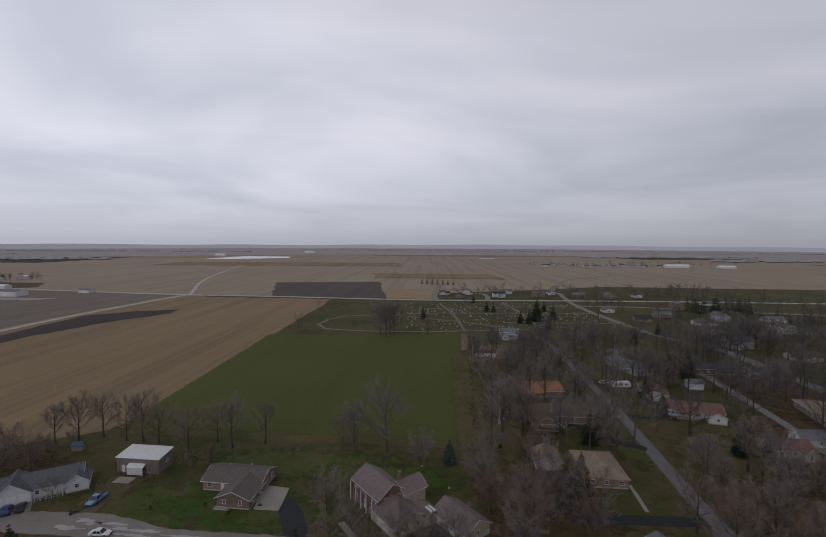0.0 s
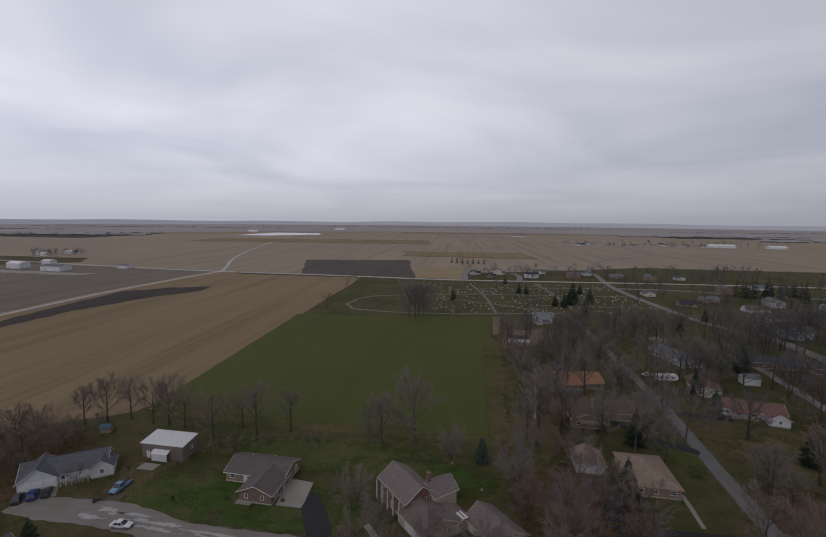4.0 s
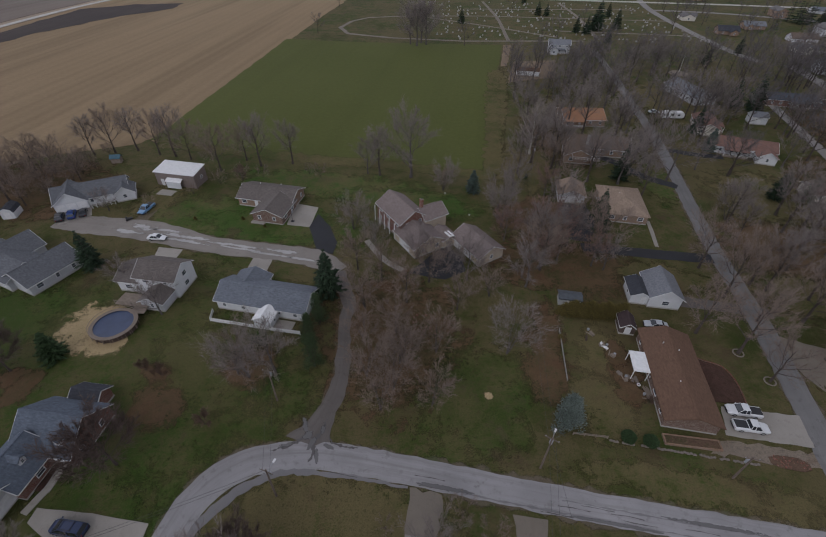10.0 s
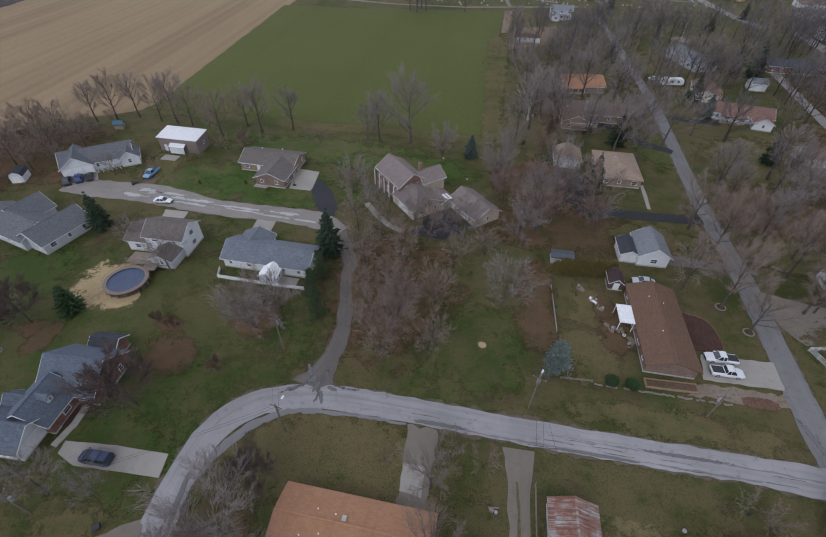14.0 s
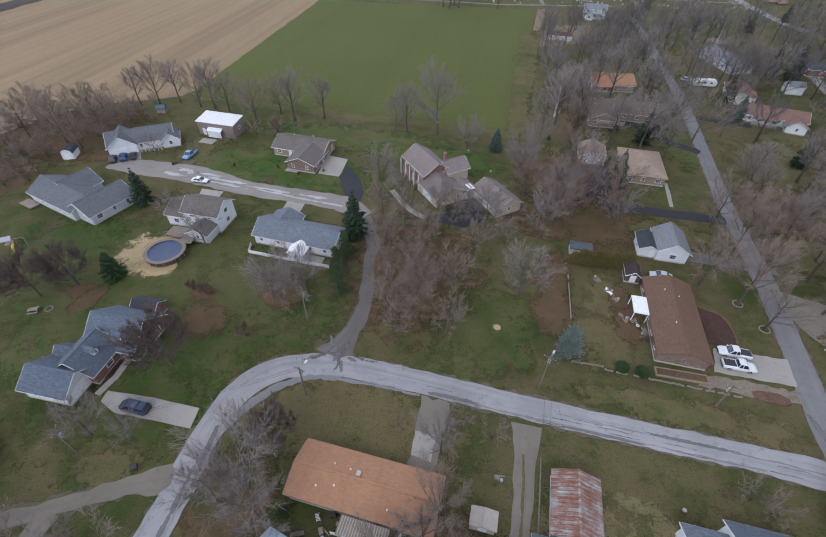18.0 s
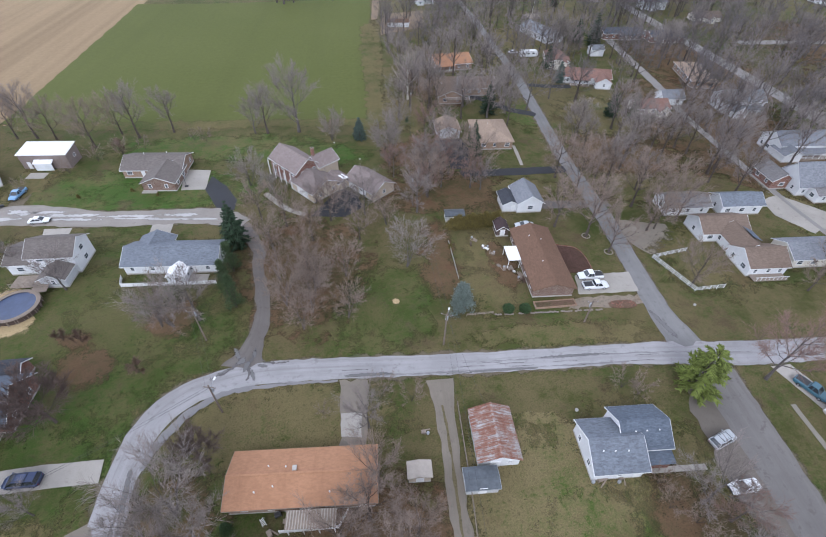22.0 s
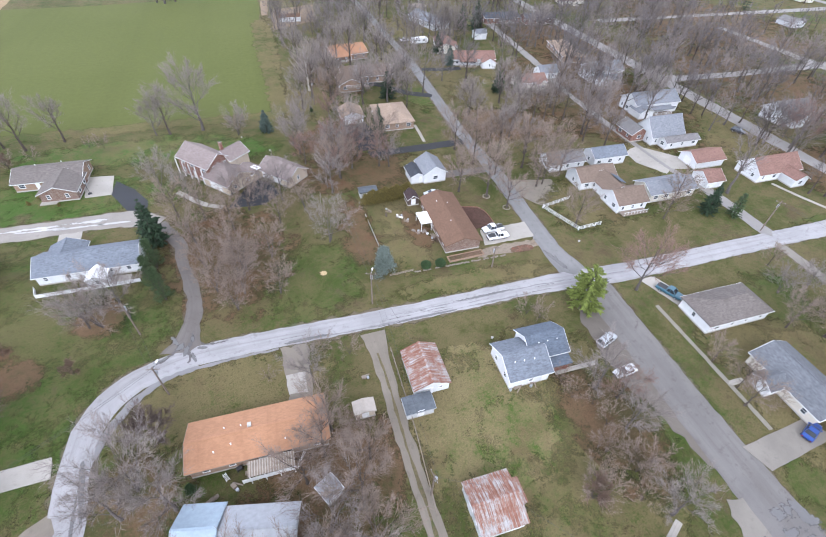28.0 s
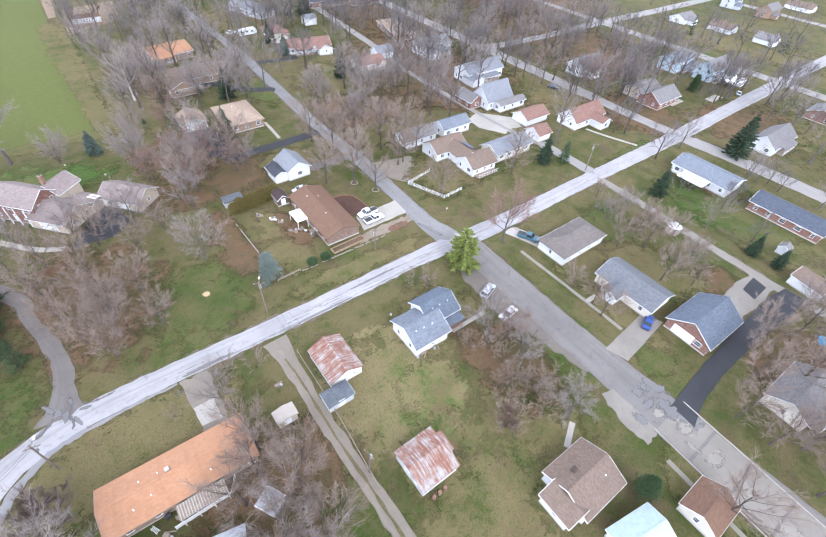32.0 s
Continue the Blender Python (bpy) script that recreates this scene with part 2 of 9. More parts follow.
M_WHEAT = field_mat("winter_wheat", (0.070, 0.080, 0.021), (0.084, 0.093, 0.028), 0.22, 82, 0.012, 0.14)
M_STUBBLE = field_mat("corn_stubble", (0.208, 0.148, 0.086), (0.250, 0.183, 0.110), 0.05, 84, 0.006, 0.5)
M_FARLAND = field_mat("bare_farmland", (0.260, 0.205, 0.152), (0.315, 0.255, 0.192), 0.012, 84, 0.0022, 0.4)
M_FALLOW = field_mat("grey_brown_fallow", (0.150, 0.124, 0.105), (0.19, 0.158, 0.134), 0.03, 84, 0.006, 0.4)
M_WETFIELD = field_mat("damp_brown_field", (0.085, 0.068, 0.060), (0.11, 0.09, 0.078), 0.03, 84, 0.02, 0.3)
M_DARKSOIL = field_mat("wet_dark_soil", (0.050, 0.042, 0.040), (0.068, 0.056, 0.050), 0.06, 84, 0.02, 0.3)
M_TANFIELD = field_mat("dry_tan_field", (0.27, 0.20, 0.12), (0.31, 0.235, 0.14), 0.06, 0, 0.02, 0.4)
M_DIRT = field_mat("bare_dirt_strip", (0.165, 0.122, 0.084), (0.20, 0.15, 0.105), 0.4, 84, 0.05, 0.3)


def road_mat(name, c, dark, crack=0.6, soft=False):
    m = Mat(name, 0.9, 0, 0.2).world()
    if soft:
        m.ragged("disc", m.noise(0.5, 6, 0.75, (0.6, 1.3, 1.0, TA)))
    a = m.noise(0.12, 4, 0.6)
    b = m.noise(0.7, 5, 0.7)
    g = m.noise(12.0, 2, 0.6)
    col = m.mix(m.ramp(a, (0.35, 0.0), (0.65, 1.0)), mul(c, 0.82), mul(c, 1.12))
    col = m.mix(m.ramp(b, (0.56, 0.0), (0.72, crack)), col, dark)
    col = m.mix(m.ramp(m.noise(0.35, 4, 0.75), (0.60, 0.0), (0.70, crack)), col, mul(dark, 1.2))
    # streaks along the wheel tracks
    tc = m.n.new("ShaderNodeTexCoord")
    mp = m.n.new("ShaderNodeMapping")
    mp.inputs["Scale"].default_value = (0.03, 2.4, 1.0)
    m.l.new(tc.outputs["UV"], mp.inputs[0])
    m.co = mp.outputs[0]
    st = m.noise(1.0, 5, 0.6)
    col = m.mix(m.ramp(st, (0.50, 0.0), (0.64, 0.6)), col, mul(dark, 1.35))
    col = m.mix(m.ramp(st, (0.34, 0.5), (0.44, 0.0)), col, mul(c, 1.25))
    col = m.mix(0.3, col, m.mix(g, mul(c, 0.45), mul(c, 1.5)))
    return m.done(col, g, 0.3, 0.02)


M_ROAD = road_mat("worn_chip_seal", (0.262, 0.253, 0.256), (0.115, 0.106, 0.104), 0.75)
M_FARROAD = road_mat("bleached_country_road", (0.40, 0.38, 0.35), (0.30, 0.28, 0.25), 0.4)
M_ROAD2 = road_mat("brownish_worn_chip_seal", (0.140, 0.130, 0.124), (0.074, 0.066, 0.060), 0.95)
M_ROADPALE = road_mat("pale_patched_road", (0.205, 0.194, 0.186), (0.16, 0.14, 0.125), 0.85)
M_GRAVEL = road_mat("grey_gravel", (0.170, 0.147, 0.121), (0.105, 0.089, 0.071), 0.8)
M_CULDESAC = road_mat("gravelled_patchy_concrete", (0.215, 0.195, 0.175), (0.135, 0.118, 0.10), 0.9)
M_LANE = road_mat("dark_worn_lane", (0.128, 0.114, 0.105), (0.07, 0.06, 0.052), 0.8)
M_CONC = road_mat("concrete_slab", (0.29, 0.268, 0.24), (0.15, 0.135, 0.115), 0.6)
M_WHITEWORN = road_mat("whitish_worn_patch", (0.36, 0.35, 0.34), (0.24, 0.23, 0.22), 0.6, True)
M_SCOUR = road_mat("scoured_concrete", (0.205, 0.188, 0.164), (0.16, 0.144, 0.124), 0.7, True)
M_PANEL = road_mat("stained_old_concrete", (0.180, 0.163, 0.142), (0.12, 0.108, 0.095), 0.7)
M_WALKS = road_mat("old_mossy_pavement", (0.20, 0.185, 0.155), (0.11, 0.10, 0.075), 0.7)
M_VERGE = grass_mat("gravelly_verge", (0.072, 0.066, 0.038), (0.118, 0.098, 0.070), (0.10, 0.076, 0.054), 0.03, "edge")
M_ASPH = road_mat("fresh_black_asphalt", (0.034, 0.035, 0.039), (0.022, 0.022, 0.025), 0.4)
M_TAR = road_mat("tar_seam", (0.175, 0.168, 0.17), (0.13, 0.125, 0.125), 0.5)
M_SHOULDER = road_mat("packed_grey_gravel", (0.122, 0.106, 0.090), (0.085, 0.074, 0.062), 0.8)
M_TARSOFT = road_mat("tar_patch", (0.135, 0.13, 0.13), (0.10, 0.095, 0.095), 0.5, True)
M_TARSOFTLINE = road_mat("tar_filled_crack", (0.105, 0.098, 0.096), (0.07, 0.066, 0.066), 0.5)
M_NSTREET = road_mat("grey_worn_asphalt", (0.163, 0.158, 0.156), (0.085, 0.080, 0.078), 0.85)


def shingle(name, c, vary=0.3):
    c = mul(c, 0.85)
    m = Mat(name, 0.92, 0, 0.15)
    big = m.noise(0.35, 4, 0.6)
    tab = m.noise(3.2, 3, 0.7, (0.45, 1.0, 1.0))
    streak = m.noise(1.1, 3, 0.6, (1.0, 0.12, 0.12))
    col = m.mix(m.ramp(tab, (0.32, 0.0), (0.68, 1.0)), mul(c, 1 - vary), mul(c, 1 + vary))
    col = m.mix(m.ramp(big, (0.4, 0.0), (0.75, 0.4)), col, mul(c, 0.72))
    col = m.mix(m.ramp(streak, (0.55, 0.0), (0.8, 0.35)), col, mul(c, 0.6))
    col = m.mix(m.ramp(m.random(), (0.0, 0.0), (1.0, 0.12)), col, mul(c, 1.5))
    return m.done(col, tab, 0.4, 0.03)


SH_GREY = shingle("grey_shingles", (0.165, 0.155, 0.155))
SH_BLUE = shingle("blue_grey_shingles", (0.148, 0.162, 0.188))
SH_SLATE = shingle("slate_blue_shingles", (0.106, 0.124, 0.154))
SH_BROWN = shingle("brown_shingles", (0.160, 0.120, 0.095), 0.22)
SH_DUSK = shingle("dusky_maroon_shingles", (0.060, 0.042, 0.043))
SH_MAROON = shingle("dark_brown_shingles", (0.148, 0.090, 0.062), 0.2)
SH_ORANGE = shingle("orange_tan_shingles", (0.37, 0.20, 0.118), 0.13)
SH_PEACH = shingle("peach_tan_shingles", (0.31, 0.235, 0.18))
SH_PINK = shingle("pinkish_brown_shingles", (0.205, 0.168, 0.158))
SH_TAUPE = shingle("taupe_grey_shingles", (0.140, 0.122, 0.112))
SH_STEEL = shingle("steel_grey_shingles", (0.125, 0.130, 0.142))
SH_DARK = shingle("charcoal_shingles", (0.055, 0.058, 0.068))
SH_LIGHT = shingle("light_grey_shingles", (0.185, 0.192, 0.21))
SH_NAVY = shingle("dark_blue_shingles", (0.070, 0.080, 0.102))
SH_RED = shingle("red_brown_shingles", (0.20, 0.120, 0.098))


def siding(name, c):
    m = Mat(name, 0.55, 0, 0.35)
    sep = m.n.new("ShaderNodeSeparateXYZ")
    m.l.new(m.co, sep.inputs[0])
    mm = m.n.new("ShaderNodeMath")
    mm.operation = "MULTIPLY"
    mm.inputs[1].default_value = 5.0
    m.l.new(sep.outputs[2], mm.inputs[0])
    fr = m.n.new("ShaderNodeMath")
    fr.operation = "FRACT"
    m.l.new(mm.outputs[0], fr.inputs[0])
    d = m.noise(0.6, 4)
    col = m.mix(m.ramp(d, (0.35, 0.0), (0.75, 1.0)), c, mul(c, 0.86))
    # the shade line at each board lap is put into the colour
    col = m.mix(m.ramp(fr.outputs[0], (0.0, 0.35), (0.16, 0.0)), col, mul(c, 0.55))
    return m.done(col, fr.outputs[0], 0.5, 0.02)


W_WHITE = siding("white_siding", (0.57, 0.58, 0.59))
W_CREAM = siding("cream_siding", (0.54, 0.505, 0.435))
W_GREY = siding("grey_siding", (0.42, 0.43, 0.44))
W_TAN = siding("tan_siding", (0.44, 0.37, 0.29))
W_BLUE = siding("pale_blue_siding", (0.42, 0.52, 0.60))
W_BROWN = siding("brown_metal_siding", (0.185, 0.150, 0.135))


def brick_mat(name, c1, c2):
    m = Mat(name, 0.9, 0, 0.15)
    sep = m.n.new("ShaderNodeSeparateXYZ")
    m.l.new(m.co, sep.inputs[0])
    add = m.n.new("ShaderNodeMath")
    m.l.new(sep.outputs[0], add.inputs[0])
    m.l.new(sep.outputs[1], add.inputs[1])
    cmb = m.n.new("ShaderNodeCombineXYZ")
    m.l.new(add.outputs[0], cmb.inputs[0])
    m.l.new(sep.outputs[2], cmb.inputs[1])
    m.co = cmb.outputs[0]
    col = m.brick(2.2, c1, c2, (0.27, 0.24, 0.21), 0.5, 0.17)
    return m.done(m.mix(m.ramp(m.noise(0.9, 4), (0.35, 0.0), (0.75, 0.5)), col, mul(c1, 0.6)))


B_RED = brick_mat("red_brick", (0.185, 0.076, 0.053), (0.14, 0.062, 0.046))
B_BROWN = brick_mat("brown_brick", (0.17, 0.105, 0.078), (0.13, 0.078, 0.058))
B_TAN = brick_mat("tan_brick", (0.27, 0.175, 0.118), (0.21, 0.135, 0.092))

M_WALLSTONE = plain("field_stone", (0.20, 0.17, 0.145), 0.9, vary=0.4)
M_DARKMETAL = plain("dark_weathered_metal", (0.085, 0.095, 0.108), 0.6, 0.2, vary=0.35)
B_PALE = plain("tan_ribbed_metal", (0.34, 0.30, 0.26), 0.6)
M_TRIM = plain("white_trim_paint", (0.62, 0.62, 0.62), 0.5)
M_WHITEMETAL = plain("white_metal_roof", (0.66, 0.66, 0.66), 0.45)
M_GREYMETAL = plain("grey_metal", (0.30, 0.31, 0.33), 0.5, 0.2)
M_BLUEMETAL = plain("pale_blue_metal_roof", (0.27, 0.335, 0.395), 0.5)
M_FOUND = plain("concrete_block", (0.36, 0.34, 0.31), 0.9)
M_DARKWOOD = plain("dark_stained_wood", (0.075, 0.052, 0.042), 0.85, vary=0.3)
M_DECK = plain("silvered_deck_boards", (0.205, 0.165, 0.132), 0.85, vary=0.35)
M_WOOD = plain("weathered_wood", (0.22, 0.18, 0.145), 0.9, vary=0.3)
M_POLE = plain("creosoted_pole", (0.14, 0.11, 0.09), 0.9, vary=0.3)
M_RUBBER = plain("tyre_rubber", (0.025, 0.025, 0.027), 0.85)
M_CHROME = plain("wheel_metal", (0.55, 0.56, 0.58), 0.35, 0.9)
M_LAMP = plain("lamp_glass", (0.75, 0.75, 0.70), 0.2)
M_TAIL = plain("tail_lamp_red", (0.35, 0.03, 0.025), 0.3)
M_BLACK = plain("black_plastic", (0.03, 0.03, 0.033), 0.6)
M_STONE = plain("headstone_granite", (0.32, 0.31, 0.29), 0.7, vary=0.45, scale=0.3)
M_COVER = plain("blue_pool_cover", (0.035, 0.052, 0.105), 0.45, vary=0.25, scale=0.6)
M_YELLOW = plain("yellow_plastic", (0.55, 0.38, 0.03), 0.5)
M_TARP = plain("bright_blue_tarp", (0.06, 0.30, 0.55), 0.5)
M_POND = plain("pale_still_water", (0.50, 0.50, 0.53), 0.25)
M_CHIM = B_RED


def rust_mat(name, p0):
    m = Mat(name, 0.7, 0.15, 0.3)
    a = m.noise(0.55, 5, 0.7)
    b = m.noise(1.3, 5, 0.75, (2.2, 0.22, 0.22))
    f = m.mix(0.5, a, b)
    col = m.ramp(f, (p0, (0.17, 0.075, 0.05)), (p0 + 0.07, (0.22, 0.125, 0.095)), (p0 + 0.13, (0.27, 0.25, 0.24)), (p0 + 0.22, (0.35, 0.345, 0.345)))
    return m.done(col, b, 0.2, 0.02)


M_RUST = rust_mat("rusted_white_metal", 0.42)
M_RUSTRED = rust_mat("red_rusted_metal", 0.425)


def glass_mat(name, c):
    m = Mat(name, 0.08, 0, 0.6)
    return m.done(m.mix(m.noise(0.8, 2), c, mul(c, 1.8)))


M_GLASS = glass_mat("window_glass", (0.035, 0.042, 0.05))
M_CARGLASS = glass_mat("car_glass", (0.018, 0.021, 0.025))


def paint(name, c, rough=0.28, metal=0.1):
    m = Mat(name, rough, metal, 0.5)
    return m.done(m.mix(m.ramp(m.noise(1.2, 3), (0.4, 0.0), (0.8, 0.25)), c, mul(c, 0.8)))


P_WHITE = paint("white_car_paint", (0.60, 0.61, 0.62))
P_BLUE = paint("blue_car_paint", (0.02, 0.055, 0.22))
P_NAVY = paint("navy_car_paint", (0.022, 0.035, 0.085))
P_SKY = paint("light_blue_car_paint", (0.14, 0.26, 0.42))
P_DARK = paint("charcoal_car_paint", (0.035, 0.037, 0.043))
P_SILVER = paint("silver_car_paint", (0.45, 0.47, 0.49), 0.3, 0.5)
P_TEAL = paint("teal_car_paint", (0.045, 0.105, 0.14))


def bark(name, c):
    m = Mat(name, 0.95, 0, 0.1)
    a = m.noise(6, 4, 0.7, (1, 1, 0.25))
    col = m.mix(m.ramp(a, (0.3, 0.0), (0.7, 1.0)), mul(c, 0.6), mul(c, 1.35))
    col = m.mix(m.ramp(m.random(), (0.0, 0.0), (1.0, 0.5)), col, mul(c, 0.65))
    return m.done(col)


BK_BROWN = bark("brown_bark", (0.075, 0.062, 0.054))
BK_GREY = bark("grey_bark", (0.095, 0.084, 0.078))
BK_PALE = bark("pale_sycamore_bark", (0.40, 0.37, 0.33))
TW_BROWN = bark("brown_twigs", (0.212, 0.166, 0.138))
TW_LILAC = bark("grey_lilac_twigs", (0.208, 0.178, 0.165))
TW_RED = bark("budding_red_twigs", (0.205, 0.136, 0.112))
TW_DARK = bark("dark_purple_brown_twigs", (0.112, 0.084, 0.074))
TW_RUST = bark("rusty_brown_twigs", (0.150, 0.104, 0.080))
# twigs of the far trees, greyed to carry the haze in their colour
TW_FAR = bark("haze_greyed_twigs", (0.135, 0.122, 0.120))
TW_PALE = bark("pale_twigs", (0.25, 0.215, 0.18))


def leaf(name, c):
    m = Mat(name, 0.8, 0, 0.2)
    col = m.mix(m.ramp(m.island(), (0.0, 0.0), (1.0, 1.0)), mul(c, 0.5), mul(c, 1.5))
    return m.done(col)


LF_SPRUCE = leaf("spruce_needles", (0.022, 0.038, 0.020))
LF_BLUE = leaf("blue_spruce_needles", (0.065, 0.088, 0.074))
LF_SILVER = leaf("silvery_blue_needles", (0.125, 0.150, 0.132))
LF_PINE = leaf("pine_needles", (0.045, 0.068, 0.030))
LF_YELLOW = leaf("yellow_green_foliage", (0.100, 0.122, 0.028))
LF_HEDGE = leaf("olive_brown_hedge_leaves", (0.112, 0.090, 0.028))
LF_DARKG = leaf("dark_evergreen_leaves", (0.032, 0.056, 0.022))

# ---- building helpers ----
KEEP = []  # places that no scattered tree may stand on


class Geo:
    """Gathers vertices and faces for one mesh."""

    def __init__(self):
        self.v, self.f, self.uv = [], [], None

    def add(self, vs, fs):
        o = len(self.v)
        self.v += [tuple(p) for p in vs]
        self.f += [tuple(o + i for i in f) for f in fs]
        return self

    def box(self, cx, cy, cz, sx, sy, sz, rz=0.0):
        c, s = math.cos(radians(rz)), math.sin(radians(rz))
        vs = []
        for z in (-0.5, 0.5):
            for x, y in ((-0.5, -0.5), (0.5, -0.5), (0.5, 0.5), (-0.5, 0.5)):
                a, b = x * sx, y * sy
                vs.append((cx + a * c - b * s, cy + a * s + b * c, cz + z * sz))
        return self.add(vs, [(3, 2, 1, 0), (4, 5, 6, 7), (0, 1, 5, 4), (1, 2, 6, 5), (2, 3, 7, 6), (3, 0, 4, 7)])

    def slab(self, pts, depth):
        """A polygon given anticlockwise, thickened downwards."""
        n = len(pts)
        vs = [tuple(p) for p in pts] + [(p[0], p[1], p[2] - depth) for p in pts]
        fs = [tuple(range(n)), tuple(range(2 * n - 1, n - 1, -1))]
        fs += [(i + n, (i + 1) % n + n, (i + 1) % n, i) for i in range(n)]
        return self.add(vs, fs)

    def tube(self, pts, radii, sides=5, cap=True):
        rings = []
        for i, p in enumerate(pts):
            p = Vector(p)
            d = (Vector(pts[min(i + 1, len(pts) - 1)]) - Vector(pts[max(i - 1, 0)]))
            d = d.normalized() if d.length > 1e-6 else Vector((0, 0, 1))
            a = d.orthogonal().normalized()
            b = d.cross(a)
            rings.append([p + (a * math.cos(k * 2 * math.pi / sides) + b * math.sin(k * 2 * math.pi / sides)) * radii[i] for k in range(sides)])
        vs = [q for r in rings for q in r]
        fs = []
        for i in range(len(pts) - 1):
            for k in range(sides):
                k2 = (k + 1) % sides
                fs.append((i * sides + k, i * sides + k2, (i + 1) * sides + k2, (i + 1) * sides + k))
        if cap:
            fs.append(tuple(range(sides - 1, -1, -1)))
            fs.append(tuple((len(pts) - 1) * sides + k for k in range(sides)))
        return self.add(vs, fs)

    def spike(self, a, b, r):
        """A thin three-sided twig from a to b."""
        a, b = Vector(a), Vector(b)
        d = b - a
        u = d.orthogonal().normalized() * r
        w = d.normalized().cross(u)
        return self.add([a + u, a - u * 0.5 + w * 0.87, a - u * 0.5 - w * 0.87, b], [(0, 1, 3), (1, 2, 3), (2, 0, 3)])

    def twig(self, a, b, r, rnd):
        """The finest twig: one thin tapering sliver."""
        d = b - a
        u = rand_dir(rnd, (0, 0, 0), 1.0).cross(d).normalized() * r
        return self.add([a + u, a - u, b], [(0, 1, 2)])

    def loft(self, rings, cap=True):
        n = len(rings[0])
        vs = [p for r in rings for p in r]
        fs = []
        for i in range(len(rings) - 1):
            for k in range(n):
                k2 = (k + 1) % n
                fs.append((i * n + k, i * n + k2, (i + 1) * n + k2, (i + 1) * n + k))
        if cap:
            fs += [tuple(range(n - 1, -1, -1)), tuple((len(rings) - 1) * n + k for k in range(n))]
        return self.add(vs, fs)

    def mesh(self, name, mat):
        me = bpy.data.meshes.new(name)
        me.from_pydata(self.v, [], self.f)
        me.materials.append(mat)
        if self.uv:
            lay = me.uv_layers.new(name="UVMap")
            ids = np.empty(len(me.loops), dtype=np.int32)
            me.loops.foreach_get("vertex_index", ids)
            lay.data.foreach_set("uv", np.array(self.uv, dtype=np.float32)[ids].ravel())
        return me


def part(name, g, mat, parent, label="", smooth=False):
    """Links g (a Geo or a shared mesh) as one mesh object under parent."""
    me = g.mesh(name, mat) if isinstance(g, Geo) else g
    if smooth:
        me.polygons.foreach_set("use_smooth", [True] * len(me.polygons))
    ob = new(name, me)
    ob.parent = parent
    if label:
        ob["label"] = label
    return ob


def thing(name, x, y, z=0.0, rz=0.0, label="", category="", group="", kind=""):
    if name in ("garage", "shed", "barn"):
        KEEP.append((x, y, 6))
    ob = new(name)
    ob.empty_display_size = 0.5
    ob.matrix_world = pose(x, y, z, 0, 0, rz)
    return tagged(ob, label, category, group, kind)


def single(name, g, mat, label="", category="", group="", kind="", m=None):
    ob = new(name, g.mesh(name, mat) if isinstance(g, Geo) else g)
    if m is not None:
        ob.matrix_world = m
    return tagged(ob, label, category, group, kind)


SHARED = {}


def shared(key, build, mat):
    if key not in SHARED:
        SHARED[key] = build().mesh(key[0], mat)
    return SHARED[key]


E1 = Vector((math.cos(radians(TA)), math.sin(radians(TA)), 0))
E2 = Vector((-E1.y, E1.x, 0))


def uv(u, v):
    """Town-grid place: u east and v north of the crossroads."""
    return 68.5 + u * E1.x + v * E2.x, 19.0 + u * E1.y + v * E2.y


def uneven(pts, step, amount, rnd):
    """A closed outline cut into short steps and roughened."""
    out = []
    n = len(pts)
    for i in range(n):
        a, b = Vector(pts[i]), Vector(pts[(i + 1) % n])
        k = max(1, int((b - a).length / step))
        for j in range(k):
            p = a.lerp(b, j / k)
            d = (b - a).normalized()
            p = p + Vector((-d.y, d.x)) * rnd.uniform(-amount, amount)
            out.append((p.x, p.y))
    return out


def sheet(name, pts, z, mat, label, category, step=2.0, amount=0.25, kind="structure", seed=1):
    rnd = random.Random(seed)
    ps = uneven([Vector(p) for p in pts], step, amount, rnd) if step else pts
    g = Geo()
    area = sum(ps[i][0] * ps[(i + 1) % len(ps)][1] - ps[(i + 1) % len(ps)][0] * ps[i][1] for i in range(len(ps)))
    if area < 0:
        ps = ps[::-1]
    g.slab([(x, y, z) for x, y in ps], 0.3)
    return single(name, g, mat, label, category, kind=kind)


def blob(name, x, y, rx, ry, z, mat, label, category, seed=1, rz=0.0):
    """An uneven round patch on the ground."""
    rnd = random.Random(seed)
    ph = [rnd.uniform(0, 6.3) for _ in range(4)]
    pts = []
    for k in range(40):
        a = k * math.pi / 20
        r = 1 + 0.13 * math.sin(2 * a + ph[0]) + 0.10 * math.sin(3 * a + ph[1]) + 0.07 * math.sin(7 * a + ph[2]) + 0.05 * math.sin(11 * a + ph[3])
        pts.append((math.cos(a) * r, math.sin(a) * r, 0))
    ob = single(name, Geo().add(pts, [tuple(range(len(pts)))]), mat, label, category, kind="structure")
    ob.matrix_world = Matrix.LocRotScale((x, y, z), Euler((0, 0, radians(rz))), (rx, ry, 1))
    return ob


